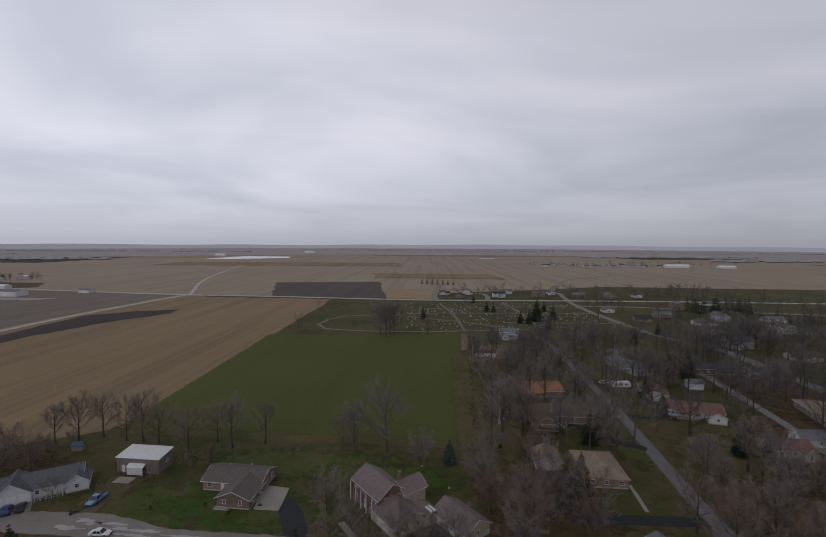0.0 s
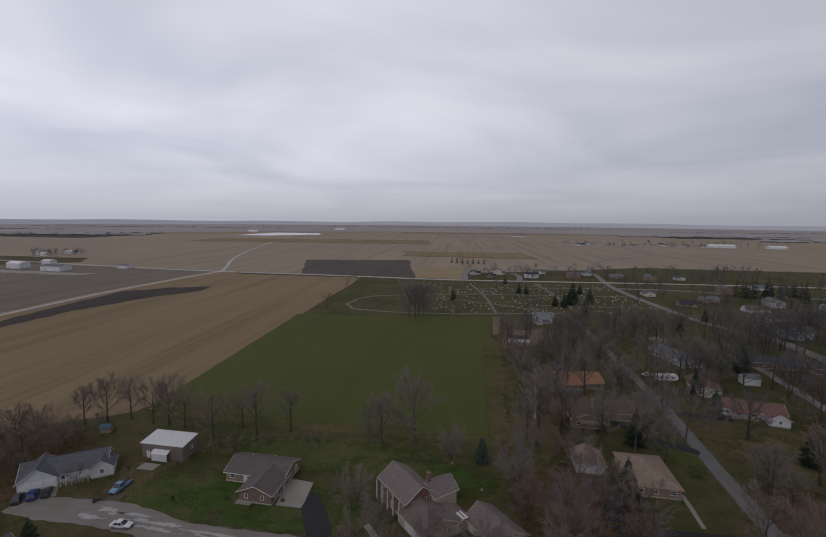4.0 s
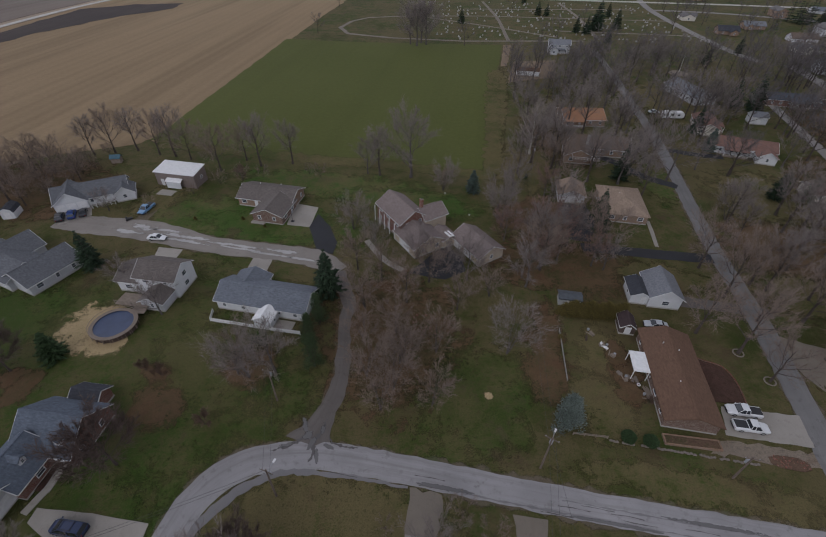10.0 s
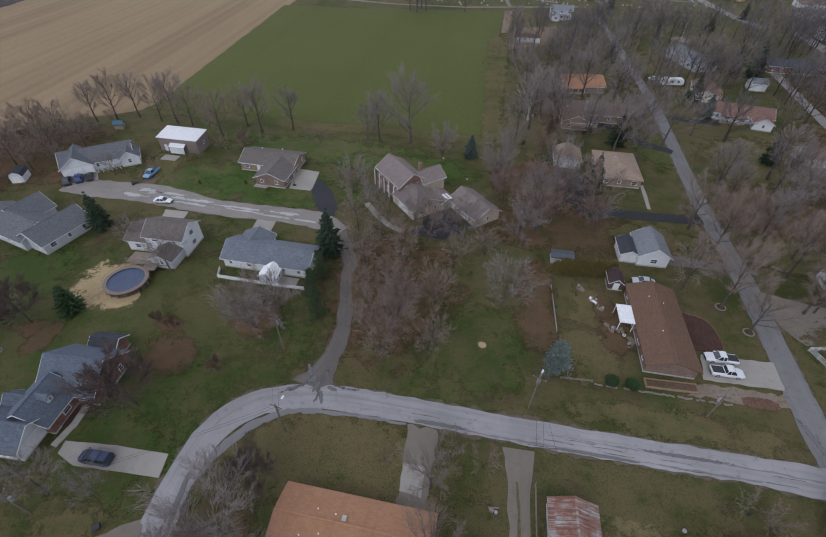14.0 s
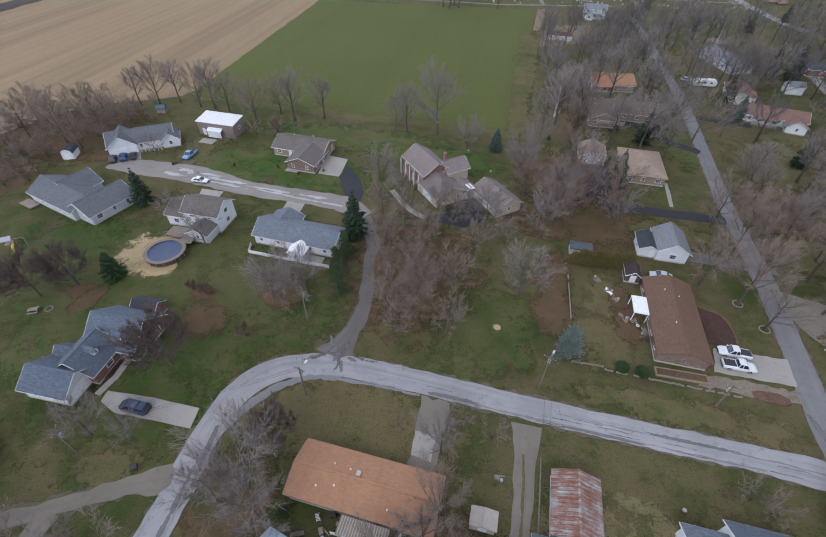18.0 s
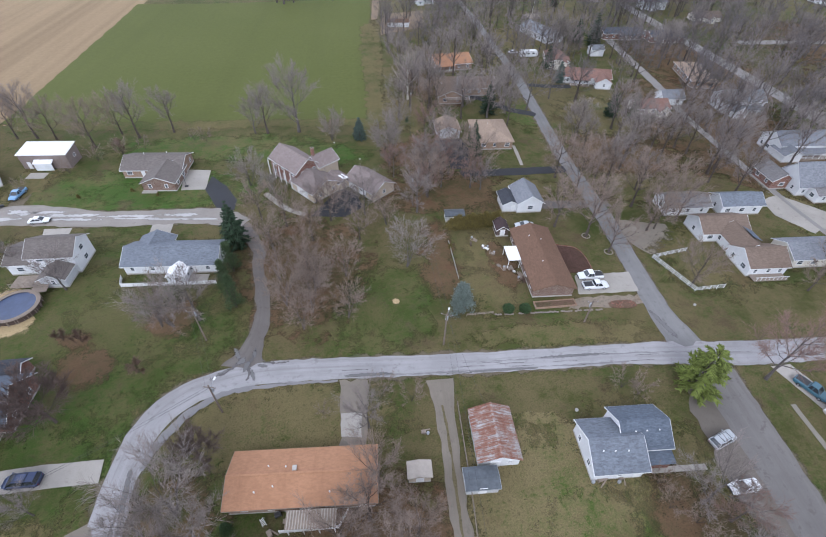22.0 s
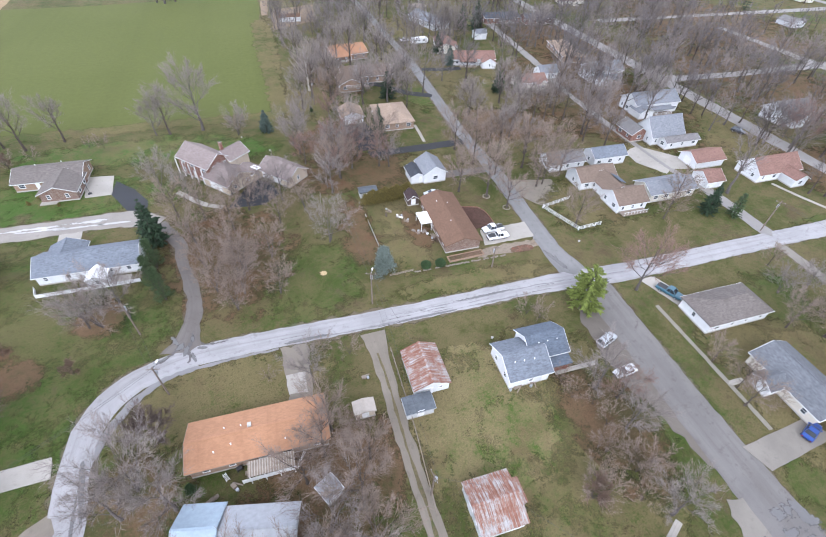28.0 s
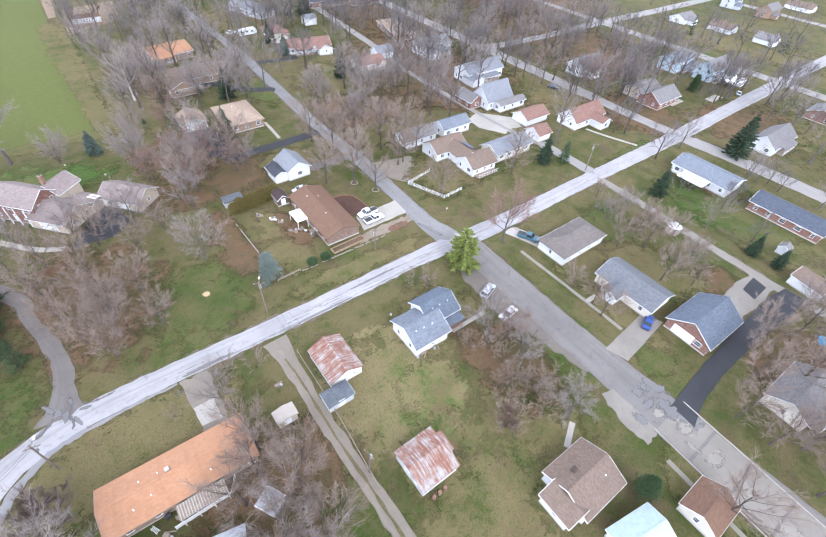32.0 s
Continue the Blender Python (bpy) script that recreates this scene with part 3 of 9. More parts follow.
def smooth_line(pts, step=1.5):
    """Catmull-Rom through the points."""
    P = [Vector(p) for p in pts]
    P = [P[0] * 2 - P[1]] + P + [P[-1] * 2 - P[-2]]
    out = []
    for i in range(1, len(P) - 2):
        k = max(2, int((P[i + 1] - P[i]).length / step))
        for j in range(k):
            t = j / k
            a, b, c, d = P[i - 1:i + 3]
            out.append(0.5 * ((2 * b) + (c - a) * t + (2 * a - 5 * b + 4 * c - d) * t * t + (3 * b - a - 3 * c + d) * t ** 3))
    out.append(P[-2])
    return out


def verge(pts, width, z, seed, mat=None, ragged=0.55):
    """The worn dirt and gravel edge under a road."""
    ws = width if isinstance(width, (list, tuple)) else [width] * len(pts)
    return strip("road_verge", pts, [w + 1.3 for w in ws], z - 0.03, mat or M_VERGE, "worn gravelly dirt edge of the street", "verge", seed + 900, ragged, 0.9, 0.0)


def strip(name, pts, width, z, mat, label, category="road", seed=3, ragged=0.18, step=1.5, crown=0.03):
    """A road along a line, with a crowned top and worn, uneven edges."""
    rnd = random.Random(seed)
    ws = width if isinstance(width, (list, tuple)) else [width] * len(pts)
    line = smooth_line([(p[0], p[1], w) for p, w in zip(pts, ws)], step)
    if category in ("road", "lane"):
        KEEP.extend((p.x, p.y, p.z / 2 + 1.3) for p in line)
    g = Geo()
    rows = []
    for i, p in enumerate(line):
        a, b = line[max(i - 1, 0)], line[min(i + 1, len(line) - 1)]
        d = Vector((b.x - a.x, b.y - a.y)).normalized()
        n = Vector((-d.y, d.x))
        hw = p.z / 2
        l, r = hw + rnd.uniform(-ragged, ragged), hw + rnd.uniform(-ragged, ragged)
        rows.append([(p.x + n.x * l, p.y + n.y * l, z - 0.2), (p.x + n.x * l, p.y + n.y * l, z), (p.x, p.y, z + crown),
                     (p.x - n.x * r, p.y - n.y * r, z), (p.x - n.x * r, p.y - n.y * r, z - 0.2)])
    vs = [q for r in rows for q in r]
    g.uv = [(i * step, v) for i in range(len(rows)) for v in (-1.05, -1, 0, 1, 1.05)]
    fs = [(i * 5 + k, (i + 1) * 5 + k, (i + 1) * 5 + k + 1, i * 5 + k + 1) for i in range(len(rows) - 1) for k in range(4)]
    g.add(vs, fs)
    return single(name, g, mat, label, category, kind="structure")


# ---- windows, doors, roofs, houses ----
def window_at(parent, x, y, z, w, h, rz, trim=None):
    """A window on a wall; rz turns its face (0 looks to -y)."""
    trim = trim or M_TRIM

    def fr():
        g = Geo()
        t = 0.09
        g.box(0, -0.03, h / 2 - t / 2, w, 0.12, t).box(0, -0.03, -h / 2 + t / 2, w + 0.1, 0.16, t)
        g.box(-w / 2 + t / 2, -0.03, 0, t, 0.12, h - 2 * t).box(w / 2 - t / 2, -0.03, 0, t, 0.12, h - 2 * t)
        g.box(0, -0.02, 0, w - 2 * t, 0.06, 0.05)
        return g

    win = part("window", shared(("window", round(w, 1), round(h, 1), trim.name), fr, trim), None, parent)
    win.matrix_basis = pose(x, y, z, 0, 0, rz)
    part("pane", shared(("pane", round(w, 1), round(h, 1)), lambda: Geo().box(0, 0.0, 0, w - 0.18, 0.03, h - 0.18), M_GLASS), None, win)
    return win


def door_at(parent, x, y, z, w, h, rz, mat, name="door"):
    def fr():
        g = Geo().box(0, -0.02, h / 2, w, 0.08, h)
        n = 4 if w > 2 else 2
        for i in range(n):
            g.box(0, -0.07, h * (i + 0.5) / n, w * 0.86, 0.03, h / n * 0.72)
        return g

    d = part(name, shared((name, round(w, 1), round(h, 1), mat.name), fr, mat), None, parent)
    d.matrix_basis = pose(x, y, z, 0, 0, rz)
    if w < 2:
        part("handle", shared(("handle",), lambda: Geo().box(0.33, -0.1, 1.0, 0.1, 0.06, 0.06), M_CHROME), None, d)
    return d


def gable_roof(g, cx, cy, L, W, e, rise, over, axis):
    """Two sloping slabs; axis 0 runs the ridge along x, 1 along y."""
    k = rise / (W / 2)
    hx, hy = L / 2 + over, W / 2 + over
    for s in (-1, 1):
        pts = [(-hx, 0, e + rise), (hx, 0, e + rise), (hx, s * hy, e - over * k), (-hx, s * hy, e - over * k)]
        if s < 0:
            pts = [pts[1], pts[0], pts[3], pts[2]]
        pts = [pts[3], pts[2], pts[1], pts[0]] if s > 0 else [pts[3], pts[2], pts[1], pts[0]]
        q = [((p[0], p[1], p[2] + 0.16) if not axis else (-p[1], p[0], p[2] + 0.16)) for p in pts]
        g.slab([(cx + p[0], cy + p[1], p[2]) for p in q], 0.16)
    return g


def hip_roof(g, cx, cy, L, W, e, rise, over, axis):
    hx, hy = L / 2 + over, W / 2 + over
    rx = max(0.05, (L - W) / 2)
    lo, up = e - 0.12, e + 0.05
    vs = [(-hx, -hy, lo), (hx, -hy, lo), (hx, hy, lo), (-hx, hy, lo), (-hx, -hy, up), (hx, -hy, up), (hx, hy, up), (-hx, hy, up),
          (-rx, 0, up + rise), (rx, 0, up + rise)]
    if axis:
        vs = [(-y, x, z) for x, y, z in vs]
    vs = [(cx + x, cy + y, z) for x, y, z in vs]
    return g.add(vs, [(3, 2, 1, 0), (0, 1, 5, 4), (1, 2, 6, 5), (2, 3, 7, 6), (3, 0, 4, 7), (4, 5, 9, 8), (6, 7, 8, 9), (5, 6, 9), (7, 4, 8)])


def block(parent, cx, cy, L, W, e, rise, wall, roof, axis=0, hip=False, over=0.45, wins="nesw", doors=(), every=3.2, gable=None, ridge=None, storeys=1, lite=False, trim=None):
    """One roofed body of a house: foundation, walls with gables, roof, ridge cap, fascia, windows."""
    sx, sy = (L, W) if not axis else (W, L)
    if not lite:
        part("foundation", Geo().box(cx, cy, 0.1, sx + 0.06, sy + 0.06, 0.5), M_FOUND, parent)
    g = Geo().box(cx, cy, (e + 0.3) / 2 + 0.02, sx, sy, e - 0.3 + 0.04)
    part("wall", g, wall, parent)
    if not hip:
        for s in (-1, 1):
            gg = Geo()
            t = 0.10
            a = [(s * L / 2, -W / 2, e), (s * L / 2, W / 2, e), (s * L / 2, 0, e + rise)]
            b = [(s * (L / 2 - t), y, z) for _, y, z in a]
            vs = a + b
            if axis:
                vs = [(-y, x, z) for x, y, z in vs]
            gg.add([(cx + x, cy + y, z) for x, y, z in vs], [(0, 1, 2), (5, 4, 3), (0, 3, 4, 1), (1, 4, 5, 2), (2, 5, 3, 0)])
            part("gable", gg, gable or wall, parent)
    rf = part("roof", (hip_roof if hip else gable_roof)(Geo(), cx, cy, L, W, e, rise, over, axis), roof, parent)
    rl = (L - W) if hip else L + 2 * over
    top = e + rise + (0.05 if hip else 0.16)
    k = rise / (W / 2)
    if rl > 1 and not lite:
        part("ridge_cap", Geo().box(cx, cy, top + 0.01, *((rl, 0.32) if not axis else (0.32, rl)), 0.06), ridge or roof, rf)
    for s in (-1, 1) if not lite else ():
        d = s * (W / 2 + over + 0.02)
        fz = (e - over * k) if not hip else e - 0.05
        part("fascia", Geo().box(cx, cy + d, fz, L + 2 * over, 0.06, 0.18) if not axis else Geo().box(cx + d, cy, fz, 0.06, L + 2 * over, 0.18), trim or M_TRIM, rf)
    if not hip and not lite:
        for s in (-1, 1):
            r = Geo()
            x = s * (L / 2 + over + 0.03)
            pts = [(x, -(W / 2 + over), e - over * k + 0.05), (x, 0, e + rise + 0.05), (x, W / 2 + over, e - over * k + 0.05)]
            if axis:
                pts = [(-y, x2, z) for x2, y, z in pts]
            r.tube([(cx + p[0], cy + p[1], p[2]) for p in pts], [0.08, 0.085, 0.08], 4)
            part("bargeboard", r, trim or M_TRIM, rf)
    rnd = random.Random(int(cx * 7 + cy * 13 + L * 17 + W * 3))
    sides = dict(s=(0, -1, sx), n=(0, 1, sx), e=(1, 0, sy), w=(-1, 0, sy))
    turn = dict(s=0, e=90, n=180, w=270)
    used = {}
    for side, pos, w, h, mat, nm in doors:
        dx, dy, ln = sides[side]
        x = cx + (dx * (sx / 2 + 0.03) if dx else pos)
        y = cy + (dy * (sy / 2 + 0.03) if dy else pos)
        door_at(parent, x, y, 0.32, w, h, turn[side], mat, nm)
        used.setdefault(side, []).append((pos, w / 2 + 0.8))
    for side in wins:
        dx, dy, ln = sides[side]
        n = max(1, int((ln - 1.5) / every))
        for lev in range(storeys):
            for i in range(n):
                pos = (i + 0.5) * ln / n - ln / 2 + rnd.uniform(-0.25, 0.25)
                if lev == 0 and any(abs(pos - p) < r for p, r in used.get(side, ())):
                    continue
                w = rnd.choice((0.9, 1.0, 1.5))
                x = cx + (dx * (sx / 2 + 0.02) if dx else pos)
                y = cy + (dy * (sy / 2 + 0.02) if dy else pos)
                window_at(parent, x, y, 1.65 + lev * 2.6, w, 1.2, turn[side])
    return rf


def vents(parent, pts, mat=None):
    for x, y, z in pts:
        part("roof_vent", shared(("roof_vent",), lambda: Geo().tube([(0, 0, -0.2), (0, 0, 0.14), (0, 0, 0.2)], [0.08, 0.08, 0.12], 8), M_TRIM), None, parent).matrix_basis = pose(x, y, z)


def chimney(parent, x, y, z0, z1, mat=None, s=0.9):
    c = part("chimney", Geo().box(x, y, (z0 + z1) / 2, s, s * 0.75, z1 - z0).box(x, y, z1, s + 0.14, s * 0.75 + 0.14, 0.14), mat or M_CHIM, parent)
    part("flue", Geo().box(x, y, z1 + 0.16, s * 0.4, s * 0.4, 0.22), M_BLACK, c)


def house(x, y, rz, L, W, e, rise, wall, roof, label, group="", hip=False, axis=0, **kw):
    KEEP.append((x, y, max(L, W) * 0.5 + 2.5))
    h = thing("house", x, y, 0, rz, label, "house", group)
    block(h, 0, 0, L - 0.8, W - 0.8, e, rise, wall, roof, axis, hip, **kw)
    return h


# ---- trees ----
def rand_dir(rnd, base, spread):
    d = Vector((rnd.gauss(0, 1), rnd.gauss(0, 1), rnd.gauss(0, 1)))
    return (Vector(base).normalized() + d.normalized() * spread).normalized()


def grow(seed, h, wide, limbs=8, subs=5, fine=5, twigs=8, low=0.22, up=0.9, stems=1, tw=0.03):
    """A bare broadleaf tree: returns trunk with limbs, and the crown of branches and twigs."""
    rnd = random.Random(seed)
    tk, cr = Geo(), Geo()
    for s in range(stems):
        lean = Vector((rnd.uniform(-0.5, 0.5), rnd.uniform(-0.5, 0.5), 0)) * (0.10 if stems == 1 else 0.5)
        r0 = h * 0.020 / math.sqrt(stems)
        pts, rad = [], []
        n = 6
        for i in range(n + 1):
            t = i / n
            pts.append(Vector((lean.x * h * t + rnd.uniform(-1, 1) * 0.012 * h * (i > 0), lean.y * h * t + rnd.uniform(-1, 1) * 0.012 * h * (i > 0), h * 0.80 * t - (0.15 if i == 0 else 0))))
            rad.append(r0 * (1.35 if i == 0 else 1.0) * (1 - 0.88 * t))
        tk.tube(pts, rad, 6)
        for b in range(max(2, limbs // stems)):
            t = low + (0.92 - low) * (b + rnd.random()) / max(2, limbs // stems)
            f = t * n
            i = min(int(f), n - 1)
            p0 = pts[i].lerp(pts[i + 1], f - i)
            az = b * 2.4 + rnd.uniform(-0.5, 0.5) + s * 1.7
            env = math.sin(math.pi * min(1, 0.22 + 0.70 * t)) ** 0.8
            ln = wide * env * rnd.uniform(0.8, 1.15)
            el = up * (0.55 + 0.75 * t)
            d = Vector((math.cos(az), math.sin(az), el)).normalized()
            rr = r0 * (0.42 - 0.24 * t)
            # each limb sets out along d and bends up towards the light
            limb, dd = [p0], d.copy()
            for q in range(3):
                limb.append(limb[-1] + dd * ln * 0.36)
                dd = (dd + Vector((rnd.uniform(-.13, .13), rnd.uniform(-.13, .13), 0.20))).normalized()
            tk.tube(limb, [rr, rr * 0.68, rr * 0.40, rr * 0.12], 4, False)
            for k in range(subs):
                q = 0.15 + 0.85 * (k + rnd.random()) / subs
                w = min(int(q * 3), 2)
                a = limb[w].lerp(limb[w + 1], q * 3 - w)
                along = (limb[w + 1] - limb[w]).normalized()
                sd = rand_dir(rnd, (along.x, along.y, along.z + 0.12), 0.62)
                sl = ln * rnd.uniform(0.34, 0.56) * (1.15 - 0.45 * q)
                m = a + sd * sl * 0.5
                z = m + (sd + Vector((0, 0, 0.22))).normalized() * sl * 0.5
                if tw > 0.03:
                    tk.spike(a, z, rr * 0.34)
                else:
                    tk.tube([a, m, z], [rr * 0.30, rr * 0.18, rr * 0.07], 3, False)
                for j in range(fine):
                    u = 0.15 + 0.85 * (j + rnd.random()) / fine
                    c = a.lerp(m, u * 2) if u < 0.5 else m.lerp(z, u * 2 - 1)
                    fd = rand_dir(rnd, (sd.x, sd.y, sd.z + 0.12), 0.62)
                    fl = sl * rnd.uniform(0.40, 0.66)
                    e = c + fd * fl
                    cr.twig(c, e, tw * 1.3, rnd)
                    for _ in range(twigs):
                        g = c.lerp(e, rnd.uniform(0.15, 0.95))
                        cr.twig(g, g + rand_dir(rnd, (fd.x, fd.y, fd.z + 0.1), 0.62) * fl * rnd.uniform(0.55, 1.15), tw, rnd)
    return tk, cr


RAW = {}


def tree_kind(seed, h, wide, bark_m, twig_m, **kw):
    tk, cr = grow(seed, h, wide, **kw)
    RAW[seed] = (tk, cr, h)
    return h, tk.mesh("trunk", bark_m), cr.mesh("crown", twig_m)


def conifer(seed, h, wide, needle, bark_m, whorls=16, arms=9, sprays=9, droop=0.25, taper=1.0):
    rnd = random.Random(seed)
    tk, cr = Geo(), Geo()
    tk.tube([(0, 0, -0.15), (0.05, 0, h * 0.5), (0, 0.03, h * 0.97)], [h * 0.022, h * 0.014, h * 0.003], 6)
    for i in range(whorls):
        t = (i + rnd.uniform(-0.3, 0.3)) / whorls
        z = h * (0.07 + 0.92 * t)
        R = wide * max(0.05, (1 - t)) ** taper * rnd.uniform(0.82, 1.12)
        for k in range(arms):
            az = 6.283 * (k + rnd.random() * 0.8) / arms + i
            ln = R * rnd.uniform(0.75, 1.12)
            d = Vector((math.cos(az), math.sin(az), 0.12 - droop * (1 - t)))
            a = Vector((0, 0, z))
            tip = a + d * ln + Vector((0, 0, 0.10 * ln))
            cr.spike(a, tip, 0.05 + 0.05 * R * 0.2)
            for j in range(sprays):
                u = 0.22 + 0.78 * (j + rnd.random()) / sprays
                c = a.lerp(tip, u)
                sd = Vector((-d.y, d.x, 0)) * rnd.choice((-1, 1))
                w = (sd * rnd.uniform(0.4, 1.0) + d * 0.8 + Vector((0, 0, rnd.uniform(-0.35, 0.35)))).normalized()
                sl = (0.25 + 0.32 * ln) * (1.15 - u * 0.6)
                cr.spike(c, c + w * sl, 0.10 + 0.13 * sl)
    RAW[seed] = (tk, cr, h)
    return h, tk.mesh("trunk", bark_m), cr.mesh("crown", needle)


def leafy(seed, h, wide, leaf_m, bark_m, clumps=260, leaves=16, low=0.15, size=0.16, stems=3):
    """A leafed tree or bush: stems and clumps of small leaves with gaps."""
    rnd = random.Random(seed)
    tk, cr = Geo(), Geo()
    tips = []
    for s in range(stems):
        az = s * 6.283 / stems + rnd.random()
        top = Vector((math.cos(az) * wide * 0.35, math.sin(az) * wide * 0.35, h * rnd.uniform(0.7, 0.95)))
        mid = top * 0.5 + Vector((math.cos(az) * wide * 0.12, math.sin(az) * wide * 0.12, 0))
        tk.tube([(0, 0, -0.1), mid, top], [h * 0.016, h * 0.011, h * 0.003], 5)
        tips += [mid, top]
    for i in range(clumps):
        z = h * (low + (1 - low) * rnd.random() ** 0.85)
        t = z / h
        R = wide * (1.02 - t) ** 0.6 * (0.6 + 0.5 * rnd.random())
        az = rnd.uniform(0, 6.283)
        rr = R * math.sqrt(rnd.random())
        c = Vector((math.cos(az) * rr, math.sin(az) * rr, z))
        cl, flat = wide * 0.17, 0.7
        if stems > 3:
            # open, layered crown: flat sprays at the ends of long uneven arms
            az2, far = rnd.uniform(0, 6.283), math.sqrt(rnd.random())
            arm = wide * far * (0.7 + 0.45 * math.sin(3 * az2 + seed))
            c = Vector((math.cos(az2) * arm, math.sin(az2) * arm, h * (0.95 - 0.62 * far * rnd.uniform(0.6, 1.25))))
            cl, flat = wide * 0.19, 0.35
        for j in range(leaves):
            p = c + Vector((rnd.gauss(0, 1), rnd.gauss(0, 1), rnd.gauss(0, flat))) * cl * 0.5
            cr.spike(p, p + rand_dir(rnd, (p.x - c.x, p.y - c.y, 0.3), 0.7) * size * rnd.uniform(1.0, 2.2), size * 0.36)
    return h, tk.mesh("trunk", bark_m), cr.mesh("crown", leaf_m)


def clipped(seed, h, wide, leaf_m, bark_m, leaves=2600):
    """A bush sheared into a ball: short stems and a dense shell of small leaves."""
    rnd = random.Random(seed)
    tk, cr = Geo(), Geo()
    for k in range(4):
        tk.tube([(0, 0, -0.1), (math.cos(k * 1.6) * wide * 0.4, math.sin(k * 1.6) * wide * 0.4, h * 0.6)], [0.05, 0.02], 5)
    for k in range(leaves):
        d = rand_dir(rnd, (0, 0, 0.25), 1.6)
        r = rnd.uniform(0.78, 1.0) * (1 + 0.06 * math.sin(5 * d.x + seed) * math.cos(4 * d.y))
        p = Vector((d.x * wide * r, d.y * wide * r, max(0.03, h * 0.5 + d.z * h * 0.5 * r)))
        cr.spike(p, p + rand_dir(rnd, d, 0.9) * rnd.uniform(0.10, 0.2), 0.075)
    return h, tk.mesh("trunk", bark_m), cr.mesh("crown", leaf_m)


def plant(kind, x, y, h, label, category="tree", name="tree", group="", seed=None, wide=1.0):
    base, tk, cr = kind
    rnd = random.Random(int(x * 31 + y * 17) if seed is None else seed)
    k = h / base
    t = thing(name, x, y, 0, 0, label, category, group)
    t.matrix_world = Matrix.LocRotScale((x, y, 0), Euler((0, 0, rnd.uniform(0, 6.28))), (k * wide, k * wide, k))
    part("trunk", tk, None, t)
    part("crown", cr, None, t)
    return t


def grove(name, kinds, places, limb_m, twig_m, label):
    """Many far trees as one object: dark boughs, and the haze of their twigs."""
    sets = ([], []), ([], [])
    for i, (x, y, h) in enumerate(places):
        tk, cr, base = kinds[i % len(kinds)]
        k, a = h / base, i * 2.3
        c, s = math.cos(a) * k, math.sin(a) * k
        for g, (vs, fs) in zip((tk, cr), sets):
            o = len(vs)
            vs += [(x + p[0] * c - p[1] * s, y + p[0] * s + p[1] * c, p[2] * k) for p in g.v]
            fs += [tuple(o + q for q in f) for f in g.f]
    limbs, twigs = Geo(), Geo()
    (limbs.v, limbs.f), (twigs.v, twigs.f) = sets
    ob = single(name, limbs, limb_m, label, "trees", kind="stuff")
    part("twigs", twigs, twig_m, ob)
    return ob


# ---- vehicles ----
def ring(x, hw, z0, z1, c=0.12):
    return [(x, -hw + c, z0), (x, hw - c, z0), (x, hw, z0 + c), (x, hw, z1 - c), (x, hw - c, z1), (x, -hw + c, z1), (x, -hw, z1 - c), (x, -hw, z0 + c)]


